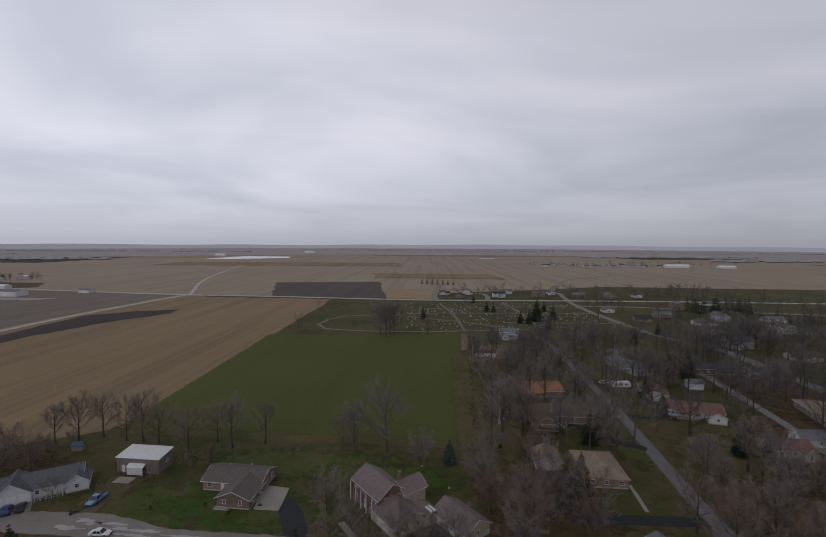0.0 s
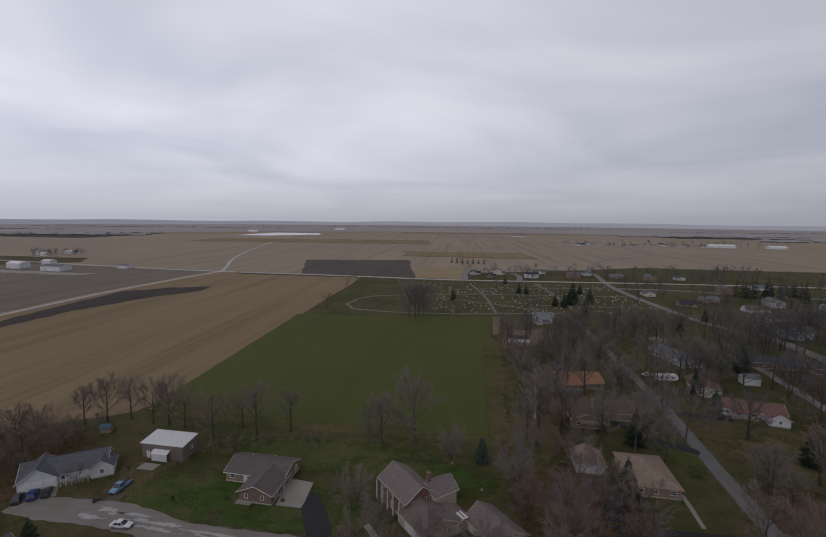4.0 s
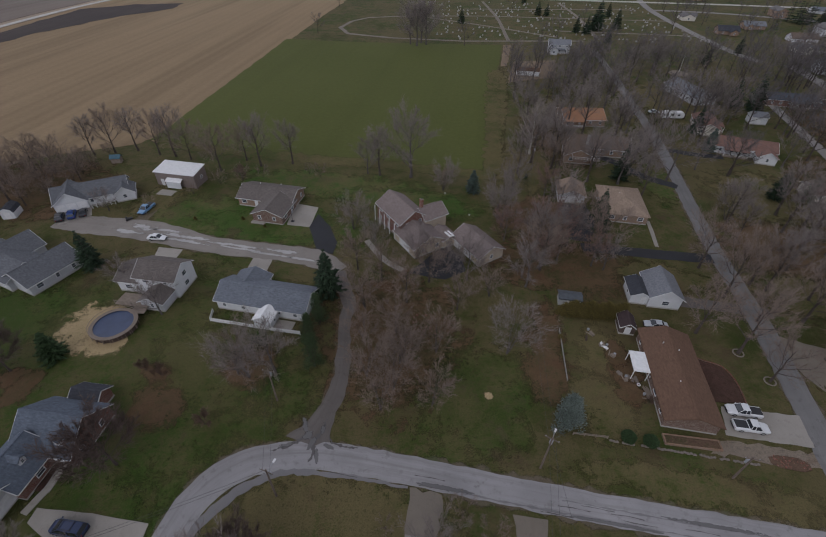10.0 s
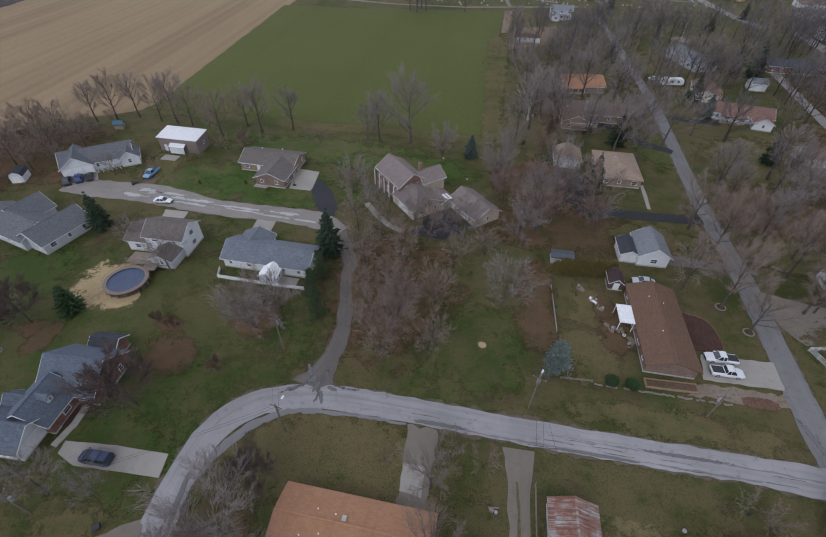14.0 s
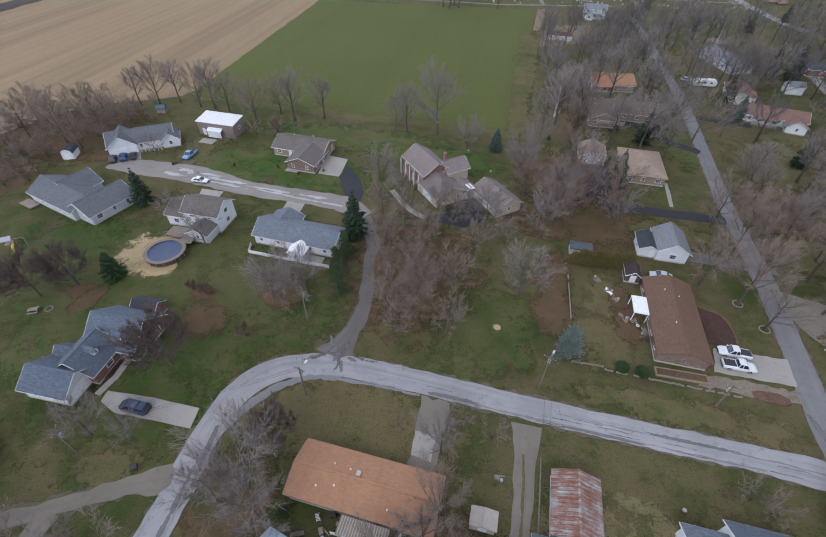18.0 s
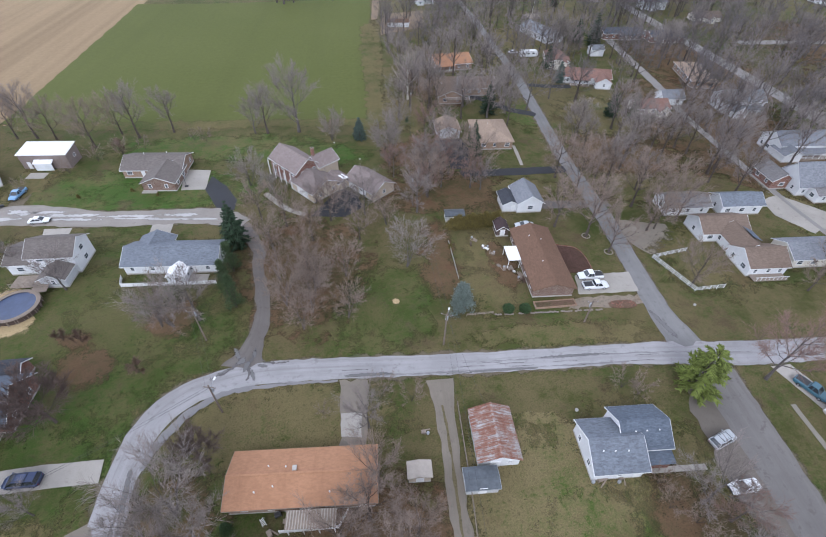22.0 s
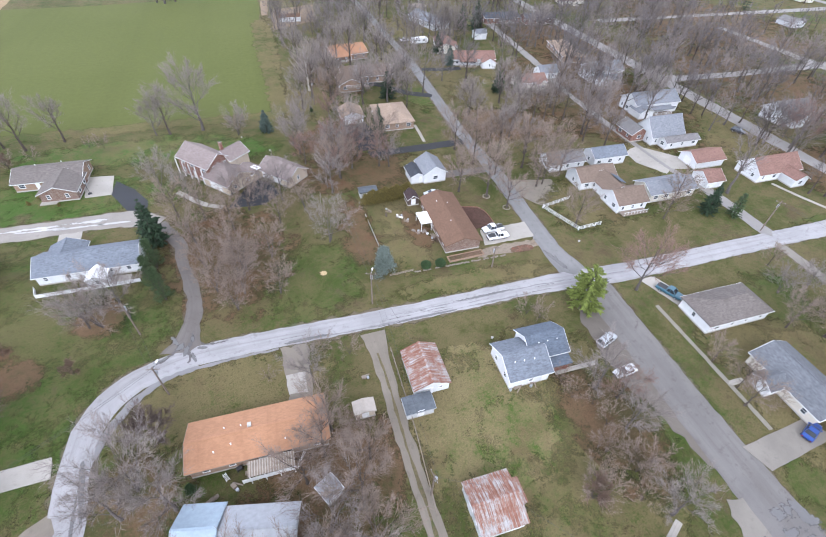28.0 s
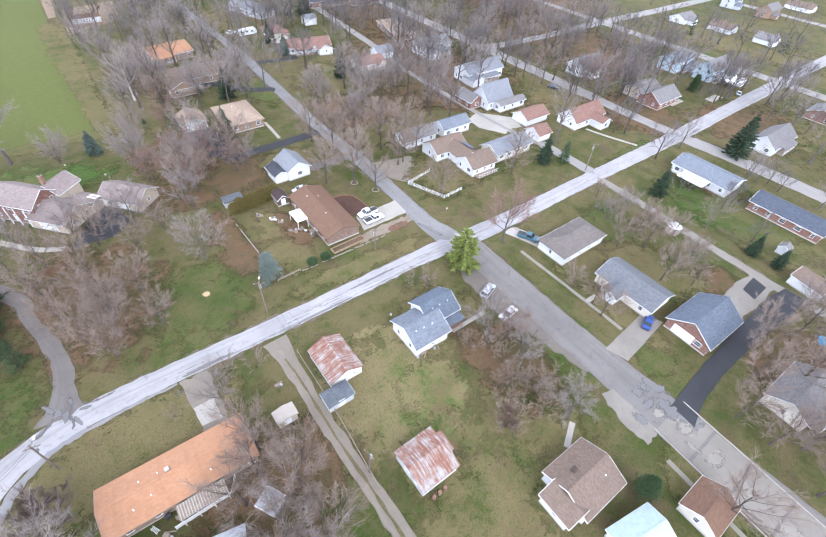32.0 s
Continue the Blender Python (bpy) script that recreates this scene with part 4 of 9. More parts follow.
def car(x, y, rz, mat, label, kind="sedan", category="car", group=""):
    nm = {"sedan": "car", "suv": "car", "van": "van", "pickup": "pickup_truck"}[kind]
    c = thing(nm, x, y, 0.03, rz, label, category, group)
    L, Wd = {"sedan": (4.8, 0.90), "suv": (4.8, 0.95), "van": (5.1, 0.98), "pickup": (5.7, 1.0)}[kind]
    zt = {"sedan": 0.92, "suv": 1.05, "van": 1.05, "pickup": 1.05}[kind]
    h = L / 2
    body = Geo().loft([ring(-h, Wd * 0.86, 0.42, zt - 0.12), ring(-h + 0.25, Wd, 0.30, zt), ring(-h * 0.3, Wd, 0.28, zt + 0.03), ring(h * 0.35, Wd, 0.28, zt),
                       ring(h - 0.5, Wd * 0.97, 0.30, zt - 0.12), ring(h, Wd * 0.82, 0.40, zt - 0.30)])
    b = part("body", body, mat, c)
    if kind == "sedan":
        cab, zr = (-h + 0.75, -h + 1.5, h - 2.25, h - 1.35), 1.43
    elif kind == "suv":
        cab, zr = (-h + 0.12, -h + 0.5, h - 2.1, h - 1.35), 1.72
    elif kind == "van":
        cab, zr = (-h + 0.1, -h + 0.35, h - 1.9, h - 0.75), 1.78
    else:
        cab, zr = (-0.55, -0.35, h - 2.15, h - 1.45), 1.78
    def cabring(xx, hw, z):
        return [(xx, -hw, z), (xx, hw, z)]
    g = Geo()
    b0, b1 = Wd * 0.93, Wd * 0.74
    g.add([(cab[0], -b0, zt - 0.02), (cab[3], -b0, zt - 0.02), (cab[3], b0, zt - 0.02), (cab[0], b0, zt - 0.02),
           (cab[1], -b1, zr - 0.05), (cab[2], -b1, zr - 0.05), (cab[2], b1, zr - 0.05), (cab[1], b1, zr - 0.05)],
          [(3, 2, 1, 0), (4, 5, 6, 7), (0, 1, 5, 4), (1, 2, 6, 5), (2, 3, 7, 6), (3, 0, 4, 7)])
    part("glasshouse", g, M_CARGLASS, c)
    rg = Geo().loft([ring(cab[1] - 0.08, b1 * 0.97, zr - 0.06, zr, 0.03), ring((cab[1] + cab[2]) / 2, b1 + 0.03, zr - 0.06, zr + 0.05, 0.03), ring(cab[2] + 0.05, b1 * 0.97, zr - 0.06, zr, 0.03)])
    part("roof", rg, mat, c)
    for s in (-1, 1):
        for a, z in ((0, 1), (3, 2)):
            part("pillar", Geo().tube([(cab[a], s * b0, zt), (cab[z], s * b1, zr)], [0.05, 0.045], 4), mat, c)
        mx = (cab[1] + cab[2]) / 2
        part("pillar", Geo().tube([(mx, s * (b0 + 0.01), zt), (mx, s * (b1 + 0.01), zr)], [0.05, 0.045], 4), mat, c)
    if kind == "pickup":
        part("truck_bed", Geo().box(-h + 1.15, 0, zt + 0.01, 2.0, 1.5, 0.06), M_BLACK, c)
    if kind in ("suv", "van"):
        part("roof_rack", Geo().box(-0.3, -0.55, zr + 0.10, 2.0, 0.05, 0.05).box(-0.3, 0.55, zr + 0.10, 2.0, 0.05, 0.05).box(-1.1, 0, zr + 0.09, 0.05, 1.1, 0.05).box(0.5, 0, zr + 0.09, 0.05, 1.1, 0.05), M_BLACK, c)
    for sx in (-1, 1):
        for sy in (-1, 1):
            wh = part("wheel", shared(("wheel",), lambda: Geo().tube([(0, -0.12, 0), (0, -0.10, 0), (0, 0.10, 0), (0, 0.12, 0)], [0.27, 0.33, 0.33, 0.27], 14), M_RUBBER), None, c)
            wh.matrix_basis = pose(sx * L * 0.30, sy * (Wd - 0.10), 0.30)
            part("rim", shared(("rim",), lambda: Geo().tube([(0, -0.135, 0), (0, 0.135, 0)], [0.19, 0.19], 10), M_CHROME), None, wh)
    for sy in (-1, 1):
        part("headlight", Geo().box(h - 0.10, sy * Wd * 0.62, zt - 0.36, 0.16, 0.34, 0.14), M_LAMP, c)
        part("tail_light", Geo().box(-h + 0.06, sy * Wd * 0.70, zt - 0.26, 0.12, 0.24, 0.22), M_TAIL, c)
        part("mirror", Geo().box(cab[3] - 0.25, sy * (Wd + 0.08), zt + 0.08, 0.12, 0.2, 0.14), mat, c)
    part("front_bumper", Geo().box(h - 0.02, 0, 0.45, 0.12, Wd * 1.5, 0.16), M_BLACK, c)
    part("rear_bumper", Geo().box(-h + 0.02, 0, 0.48, 0.12, Wd * 1.55, 0.16), M_BLACK, c)
    part("windscreen_trim", Geo().box(h - 0.02, 0, 0.60, 0.06, 0.9, 0.12), M_BLACK, c)
    return c

# ---- ground, fields and roads ----
g = Geo()
R0 = 4900
g.slab([(math.cos(a * math.pi / 24) * R0, math.sin(a * math.pi / 24) * R0, -0.25) for a in range(48)], 1.0)
single("ground", g, M_FARLAND, "flat brown bare farmland reaching the horizon", "ground", kind="structure")

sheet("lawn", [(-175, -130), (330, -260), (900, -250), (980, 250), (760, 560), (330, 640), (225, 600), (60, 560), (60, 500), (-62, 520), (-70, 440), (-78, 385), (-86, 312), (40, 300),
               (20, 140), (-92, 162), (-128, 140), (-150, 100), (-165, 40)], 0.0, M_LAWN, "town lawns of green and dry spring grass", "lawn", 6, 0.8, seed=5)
sheet("wheat_field", [(-97, 153), (-91, 225), (-84, 312), (-40, 307), (54, 306), (46, 262), (37, 222), (31, 175), (26, 131), (-5, 136), (-50, 143)], 0.07, M_WHEAT,
      "dark green winter wheat field behind the houses", "field", 4, 0.5, seed=6)
sheet("stubble_field", [(-94, 152), (-88, 225), (-81, 312), (-74, 390), (-66, 450), (-63, 520), (-248, 551), (-274, 413), (-284, 300), (-292, 180), (-300, 60), (-215, 85), (-150, 128)], 0.02, M_STUBBLE,
      "tan corn stubble field with faint rows", "field", 6, 0.5, seed=7)
WET = [(-276, 240), (-271, 278), (-272, 344), (-270, 399), (-238, 424), (-202, 434), (-200, 409), (-228, 368), (-249, 315), (-256, 263), (-262, 240)]
sheet("wet_strip", WET, 0.10, M_DARKSOIL,
      "dark wet soil beside the country road", "field", 8, 1.5, seed=8)
sheet("wet_strip", [(-225, 548), (-66, 517), (-66, 510), (-130, 520), (-215, 536)], 0.10, M_DARKSOIL, "dark wet strip along the county road", "field", 8, 1.2, seed=9)
sheet("dark_field", [(-300, 260), (-288, 413), (-258, 560), (-420, 600), (-760, 700), (-900, 500), (-900, 60), (-312, 60)], -0.05, M_FALLOW, "grey-brown fallow field beyond the country road", "field", 20, 2, seed=10)
sheet("dark_field", [(-178, 725), (-8, 735), (2, 512), (-140, 545)], 0.0, M_WETFIELD, "dark ploughed field north of the county road", "field", 12, 2, seed=11)
sheet("tan_field", [(3, 512), (2, 615), (66, 622), (58, 503)], 0.05, M_TANFIELD, "dry tan plot beside the county road", "field", 8, 1, seed=12)
strip("field_edge", [(-99, 150), (-75, 147), (-50, 142.5), (-5, 135.5), (26, 130.5)], 7, 0.075, M_FIELDEDGE, "rough unmown grass along the wheat", "verge", 58, 1.2, 1.5, 0.0)
strip("field_edge", [(26.5, 131), (31.5, 175), (37.5, 222), (43, 250)], 7, 0.08, M_FIELDEDGE, "rough unmown grass beside the wheat", "verge", 59, 1.4, 1.5, 0.0)
sheet("dirt_strip", [(46.5, 258), (50, 258), (60, 306), (55, 306)], 0.05, M_DIRT, "bare dirt strip at the field edge", "field", 3, 0.4, seed=13)
sheet("dirt_plot", [(46, 229), (72, 239), (80, 272), (55, 268)], 0.04, M_DIRT, "bare tan garden plot", "field", 3, 0.5, seed=14)
sheet("farm_lawn", [(-719, 752), (-540, 723), (-502, 656), (-585, 610), (-700, 650)], 0.05, M_LAWN, "green lawn round the farmstead", "lawn", 12, 3, seed=17)
sheet("tan_field", [(-1100, 1900), (-380, 1830), (-300, 2050), (-1050, 2200)], 0.2, M_TANFIELD, "far pale field", "field", 60, 8, seed=15)
sheet("reservoir", [(-690, 1720), (-560, 1700), (-395, 1840), (-420, 1990), (-640, 2060)], 0.5, M_POND, "pale flat sheet of still water far off", "pond", 40, 6, seed=16)
for i, (x, y, w, d, m) in enumerate(((-1500, 1500, 900, 500, M_DARKSOIL), (500, 2100, 1100, 380, M_STUBBLE), (-300, 1250, 700, 220, M_STUBBLE), (1500, 1700, 900, 300, M_DARKSOIL), (-100, 3000, 1800, 300, M_TANFIELD),
                                     (900, 3200, 1200, 350, M_DARKSOIL), (-1900, 2600, 1300, 350, M_STUBBLE), (100, 800, 240, 130, M_STUBBLE), (1700, 1050, 700, 260, M_STUBBLE))):
    sheet("far_field", [(x - w / 2, y + d * 0.1), (x + w / 2, y - d * 0.2), (x + w / 2, y + d * 0.8), (x - w / 2, y + d)], 0.1 + 0.05 * i, m, "far farm field", "field", 40, 6, seed=20 + i)

C = "road"
strip("road", [(-42, -60), (-39, -30), (-36.5, -8), (-35, 3), (-34, 12), (-33.4, 20), (-31, 28), (-25.5, 33), (-17, 34.6), (-10, 34.2), (3, 32), (23, 28.3), (37, 26), (54, 23.3), (66, 20.8), (78, 18), (100, 14.5),
               (128, 10), (175, 2.5), (230, -5.5), (300, -16), (380, -29), (560, -58), (800, -98)], [4.8, 4.8, 4.8, 4.8, 4.8, 4.9, 5.0, 5.0, 4.8, 4.7, 4.6, 4.5, 4.5, 4.7, 5.4, 5.4, 5.2, 5.2, 6.0, 6.4, 6.4, 6.4, 6.4, 6.4],
      0.06, M_ROAD, "worn pale grey street with cracked edges and dark patches", C, 31)
strip("road", [(110, 296), (107, 271), (103.6, 240), (99.4, 212), (93.2, 167), (87.6, 138), (82.4, 113), (78.0, 90), (75.0, 68), (70.7, 46), (67.8, 32), (67.2, 22)], [3.6, 3.6, 3.9, 4.0, 4.0, 4.0, 4.2, 4.4, 4.6, 4.8, 5.2, 7.4],
      0.05, M_NSTREET, "narrow grey street lined with bare trees", C, 32)
strip("road", [(68.8, 20), (66.4, 6), (63.4, -10), (60.8, -25), (58.2, -42), (55.5, -60), (50, -92), (42, -140)], [8, 7.6, 7.6, 8.2, 9.3, 9.3, 9.3, 9.3], 0.05, M_ROAD2, "wide worn street with gravel shoulders", C, 33)
strip("road", [(-97, 99), (-88, 98), (-80, 97), (-70, 95.5), (-52, 90), (-36, 87.5), (-24, 85), (-17.5, 80)], [5, 8, 8, 8.5, 6.5, 6.2, 6.4, 5], 0.07, M_CULDESAC, "pale patched cul-de-sac street", C, 34, 0.3)
strip("lane", [(-18, 80), (-14, 70), (-13.8, 62), (-12.8, 52), (-13.2, 46), (-15.2, 40), (-16.4, 36.5)], [4, 3, 2.8, 2.8, 3.0, 4.4, 8], 0.05, M_LANE, "dark narrow lane between trees", "lane", 35, 0.3)
strip("lane", [(-95, -8), (-75, -1), (-63.5, 3.2), (-55.5, 5.6), (-48, 8.5), (-41.5, 11.4), (-35.5, 13)], [3, 3, 2.6, 2.4, 2.4, 3, 5], 0.055, M_GRAVEL, "grey gravel drive", "lane", 36, 0.3)
strip("lane", [(-50, 7), (-51, 3), (-50, -2), (-46, -8)], [2.6, 3, 3, 3], 0.05, M_GRAVEL, "branching gravel drive", "lane", 37, 0.3)
strip("lane", [(17.8, 26), (17, 20), (16.2, 14.7), (14.5, 5), (12.6, -9), (11, -20), (8, -40)], [5, 3.4, 2.9, 2.8, 2.8, 2.8, 2.8], 0.05, M_GRAVEL, "gravel drive with a grassy middle", "lane", 38, 0.25)
strip("lane", [(16.9, 21), (16.2, 14.7), (14.5, 5), (12.6, -9), (11, -20)], 0.55, 0.07, M_MIDGRASS, "grass strip along the drive's middle", "grass", 39, 0.14)
strip("street", [(165, 215), (147, 140), (138, 111), (131, 73), (127.5, 48), (127.5, 30), (124.5, 11)], 4.2, 0.05, M_ROADPALE, "pale narrow back street", C, 40)
strip("lane", [(123.2, 10), (120.2, -6), (117.4, -18), (114, -33.6), (111.9, -43.7), (110.6, -54), (105, -90)], 2.8, 0.05, M_PANEL, "pale concrete alley", "lane", 41)
strip("street", [(214, 270), (203, 200), (192, 130), (182, 66), (174.5, 21), (172, 0), (170.5, -18), (167.5, -43), (158, -100), (150, -150)], 7.4, 0.055, M_ROADPALE, "wide pale concrete street", C, 42)
strip("street", [(290, 150), (277, 70), (264, -11), (253, -75), (243, -140)], 7.4, 0.05, M_ROADPALE, "pale side street", C, 43)
strip("street", [(188, 103), (225, 95), (273, 88), (334, 77), (420, 63), (600, 35)], 7, 0.05, M_ROADPALE, "pale side street", C, 44)
for u in (330, 450, 570):
    strip("street", [uv(u, -170), uv(u, 0), uv(u, 160), uv(u, 300)], 7, 0.045, M_ROADPALE, "pale side street", C, 45 + u)
for v, a, b in ((190, 130, 650), (310, 130, 700)):
    strip("street", [uv(a, v), uv((a + b) / 2, v), uv(b, v)], 7, 0.05, M_ROADPALE, "pale side street", C, 46 + v)
strip("country_road", [(-1500, 960), (-900, 763), (-600, 665), (-392, 597), (-245, 556), (-110, 530), (-5, 505), (60, 494), (166, 485), (230, 480), (330, 470), (600, 430)], 6.5, 0.15, M_FARROAD, "pale county road across the fields", C, 51, 0.2, 8)
strip("country_road", [(-247, 556), (-272, 440), (-281, 380), (-287, 300), (-296, 180), (-304, 60), (-310, -100)], 5, 0.12, M_FARROAD, "straight country road beside the stubble field", C, 52, 0.2, 6)
strip("country_road", [(200, 276), (196, 316), (203, 440), (228, 545), (241, 600), (330, 760), (520, 1025), (610, 2300), (640, 3200)], 6, 0.13, M_ROADPALE, "pale road running out of town", C, 53, 0.2, 10)
strip("country_road", [(-245, 557), (-330, 850), (-440, 1500), (-500, 1900)], 5, 0.14, M_FARROAD, "pale farm road", C, 54, 0.3, 14)
strip("street", [(58, 494), (66, 560), (78, 600), (140, 606), (210, 600)], 7, 0.16, M_ROADPALE, "pale looping street of the new houses", C, 55, 0.2, 4)
strip("street", [(118, 488), (128, 530), (126, 560)], 6, 0.17, M_ROADPALE, "pale court", C, 56, 0.2, 4)
strip("street", [(205, 440), (260, 430), (330, 400), (420, 370)], 6, 0.12, M_ROADPALE, "pale side street", C, 57, 0.2, 4)
for i, (pp, w) in enumerate((([(-36.5, -8), (-35, 3), (-34, 12), (-33.4, 20), (-31, 28), (-25.5, 33), (-17, 34.6), (-10, 34.2), (3, 32), (23, 28.3), (37, 26), (54, 23.3), (66, 20.8), (78, 18), (100, 14.5), (128, 10), (175, 2.5)], 4.9),
                             ([(99.4, 212), (93.2, 167), (87.6, 138), (82.4, 113), (78.0, 90), (75.0, 68), (70.7, 46), (67.8, 32), (67.2, 22)], 4.6), ([(68.8, 20), (66.4, 6), (63.4, -10), (60.8, -25), (58.2, -42), (55.5, -60)], 8.0),
                             ([(-80, 97), (-70, 95.5), (-52, 90), (-36, 87.5), (-24, 85), (-17.5, 80)], 6.6), ([(-14, 70), (-13.8, 62), (-12.8, 52), (-13.2, 46), (-15.5, 39)], 3.0), ([(-63.5, 3.2), (-55.5, 5.6), (-48, 8.5), (-41.5, 11.4)], 2.7),
                             ([(147, 140), (138, 111), (131, 73), (127.5, 48), (127.5, 30)], 4.6), ([(123, 8), (120.2, -6), (117.4, -18), (114, -33.6), (111.9, -43.7)], 3.0))):
    verge(pp, w, 0.05, i)
# dark tar patches and cracks on the streets
for i, (x, y, a, b, rz) in enumerate(((6, 29.8, 3.5, 0.35, -10), (30, 25.2, 6, 0.22, -9), (44, 25.2, 7, 0.25, -9),
                                       (61, -38, 1.8, 4, 12), (63.5, -33, 1.0, 2.4, 10), (60, -31, 1.2, 1.0, 0), (66, 28, 0.5, 4, 8), (-33.5, 8, 0.35, 7, -4), (-32.2, 17, 0.4, 4, 0), (72, 17.5, 1.5, 0.8, 0))):
    blob("tar_patch", x, y, a * 1.2, b * 1.2, 0.125, M_TARSOFT, "dark tar patch on the street", "patch", 60 + i, rz)
for i, (x, y, a, b) in enumerate(((-60, 93.2, 8, 0.8), (-58, 91.0, 7, 0.6), (-46, 89.8, 7, 0.6), (-43, 88.2, 6, 0.5), (-33, 87.6, 6, 0.7), (-36, 86.3, 6, 0.4), (-72, 97, 5, 1.2), (-76, 95, 5, 0.9), (-27, 84.5, 4, 0.5), (-66, 95.8, 5, 0.6))):
    blob("pale_patch", x, y, a, b, 0.13, M_WHITEWORN, "pale worn patch on the street", "patch", 80 + i, -11)
# long tar seams and tyre tracks
for i, (o, a, b) in enumerate(((0.1, 9, 14), (-1.7, 7, 12))):
    ln = [(-35, 3), (-34, 12), (-33.4, 20), (-31, 28), (-25.5, 33), (-17, 34.6), (-10, 34.2), (3, 32), (12, 30.2), (23, 28.3), (37, 26), (54, 23.3), (66, 20.8), (78, 18), (100, 14.5), (128, 10), (175, 2.5), (230, -5.5)][a:b]
    pp = []
    for k, p in enumerate(ln):
        q0, q1 = Vector(ln[max(k - 1, 0)]), Vector(ln[min(k + 1, len(ln) - 1)])
        d = (q1 - q0).normalized()
        pp.append((p[0] - d.y * o, p[1] + d.x * o))
    strip("tar_seam", pp, 0.22, 0.10, M_TAR, "dark tar seam along the street", "patch", 180 + i, 0.12, 1.0, 0.005)
# ragged tar where the lane meets the street
for i, (pp, w) in enumerate((([(-14.0, 41.0), (-14.6, 38.6), (-15.4, 36.6), (-15.2, 34.8), (-15.7, 33.4)], (0.15, 0.5, 0.7, 0.4, 0.1)), ([(-16.6, 38.6), (-18.0, 37.0), (-20.0, 35.9), (-22.0, 35.2)], (0.1, 0.45, 0.3, 0.08)), ([(-13.2, 38.0), (-12.4, 36.9), (-10.6, 36.2), (-8.2, 35.9)], (0.12, 0.4, 0.3, 0.06)))):
    strip("tar_seam", pp, list(w), 0.127 + 0.001 * i, M_TARSOFTLINE, "ragged tar patching where the lane meets the street", "patch", 220 + i, 0.22, 0.3, 0.004)
# shoulders and joints of the concrete end of the wide street
for k in range(7):
    x, y = 59.5 - k * 1.55, -37 - k * 6.6
    sheet("concrete_panel", [(x - 4.3, y + 0.6), (x + 4.3, y - 0.9), (x + 2.9, y - 7.0), (x - 5.7, y - 5.5)], 0.105 + 0.002 * k, M_PANEL, "stained concrete street panel", "pavement", 1.5, 0.05, seed=90 + k)
sheet("road_shoulder", [(61, 16), (67, 15), (64, 0), (60.5, -14), (58.6, -27), (57.2, -26), (56.8, -18), (56.4, -10), (55.8, -4), (56.4, 2), (58.6, 10)], 0.035, M_SHOULDER, "bare gravel parking shoulder", "shoulder", 1.5, 0.5, seed=98)
sheet("road_shoulder", [(54.6, -26), (57.2, -27), (55.4, -37), (51.4, -36.5), (51.8, -31)], 0.055, M_PANEL, "crumbling concrete apron", "shoulder", 0.8, 0.35, seed=99)

# driveways and slabs
D = "driveway"
sheet("driveway", [(-95.8, 97.5), (-89.5, 102.5), (-92.5, 107.6), (-100, 103.8)], 0.11, M_CONC, "pale concrete driveway before three garage doors", D, 1.5, 0.05, seed=100)
sheet("driveway", [(-64.4, 88.5), (-58, 87.6), (-58.4, 78), (-63, 78.6)], 0.05, M_CONC, "pale concrete driveway", D, 1.5, 0.05, seed=101)
sheet("driveway", [(-39.3, 85), (-34.4, 84.2), (-35.2, 73), (-40, 74)], 0.05, M_CONC, "pale concrete driveway", D, 1.5, 0.05, seed=102)
sheet("driveway", [(-34.7, 110.7), (-27.4, 108.7), (-28.0, 98.5), (-34.5, 99.6)], 0.05, M_CONC, "pale concrete parking pad beside the house", D, 1.5, 0.05, seed=103)
sheet("driveway", [(-28.1, 98.5), (-26.9, 105.3), (-22.5, 99), (-19.5, 91.5), (-20, 87), (-24, 87.5)], 0.055, M_ASPH, "black asphalt driveway", D, 1.5, 0.08, seed=104)
sheet("driveway", [(-53.4, 26.0), (-45, 25.4), (-36.4, 24.2), (-36.4, 20.6), (-44, 21.6), (-50, 22.2), (-53.4, 24.0)], 0.12, M_CONC, "pale concrete driveway", D, 1.5, 0.05, seed=105)
sheet("driveway", [(0.3, 29.8), (5.4, 28.8), (3.8, 21), (2.6, 14), (-1.6, 14.8), (-0.4, 21.5)], 0.05, M_GRAVEL, "worn gravel driveway", D, 1.0, 0.3, seed=106)
sheet("driveway_slab", [(-0.2, 23.5), (3.2, 22.8), (2.6, 18.6), (-0.6, 19.4)], 0.075, M_CONC, "broken concrete slab in the drive", D, 1.0, 0.12, seed=107)
sheet("driveway", [(55.4, 45), (68.6, 43.2), (69.5, 37), (53.4, 39.4)], 0.055, M_CONC, "broad concrete driveway beside the brick house", D, 1.0, 0.12, seed=108)
sheet("driveway", [(53, 38.6), (67, 36.2), (66.3, 33.5), (58, 34.8), (49, 36.2)], 0.04, M_RUBBLE, "broken ground and rubble below the drive", "ground", 1.0, 0.4, seed=109)
sheet("driveway", [(74, 55), (76, 62), (88, 57), (88.5, 47), (77, 47.5)], 0.05, M_GRAVEL, "grey gravel parking yard", D, 1.5, 0.3, seed=110)
sheet("driveway", [(44, 93.5), (79, 89), (79.5, 85.3), (60, 87.5), (44, 90)], 0.055, M_ASPH, "dark asphalt driveway", D, 1.5, 0.1, seed=111)
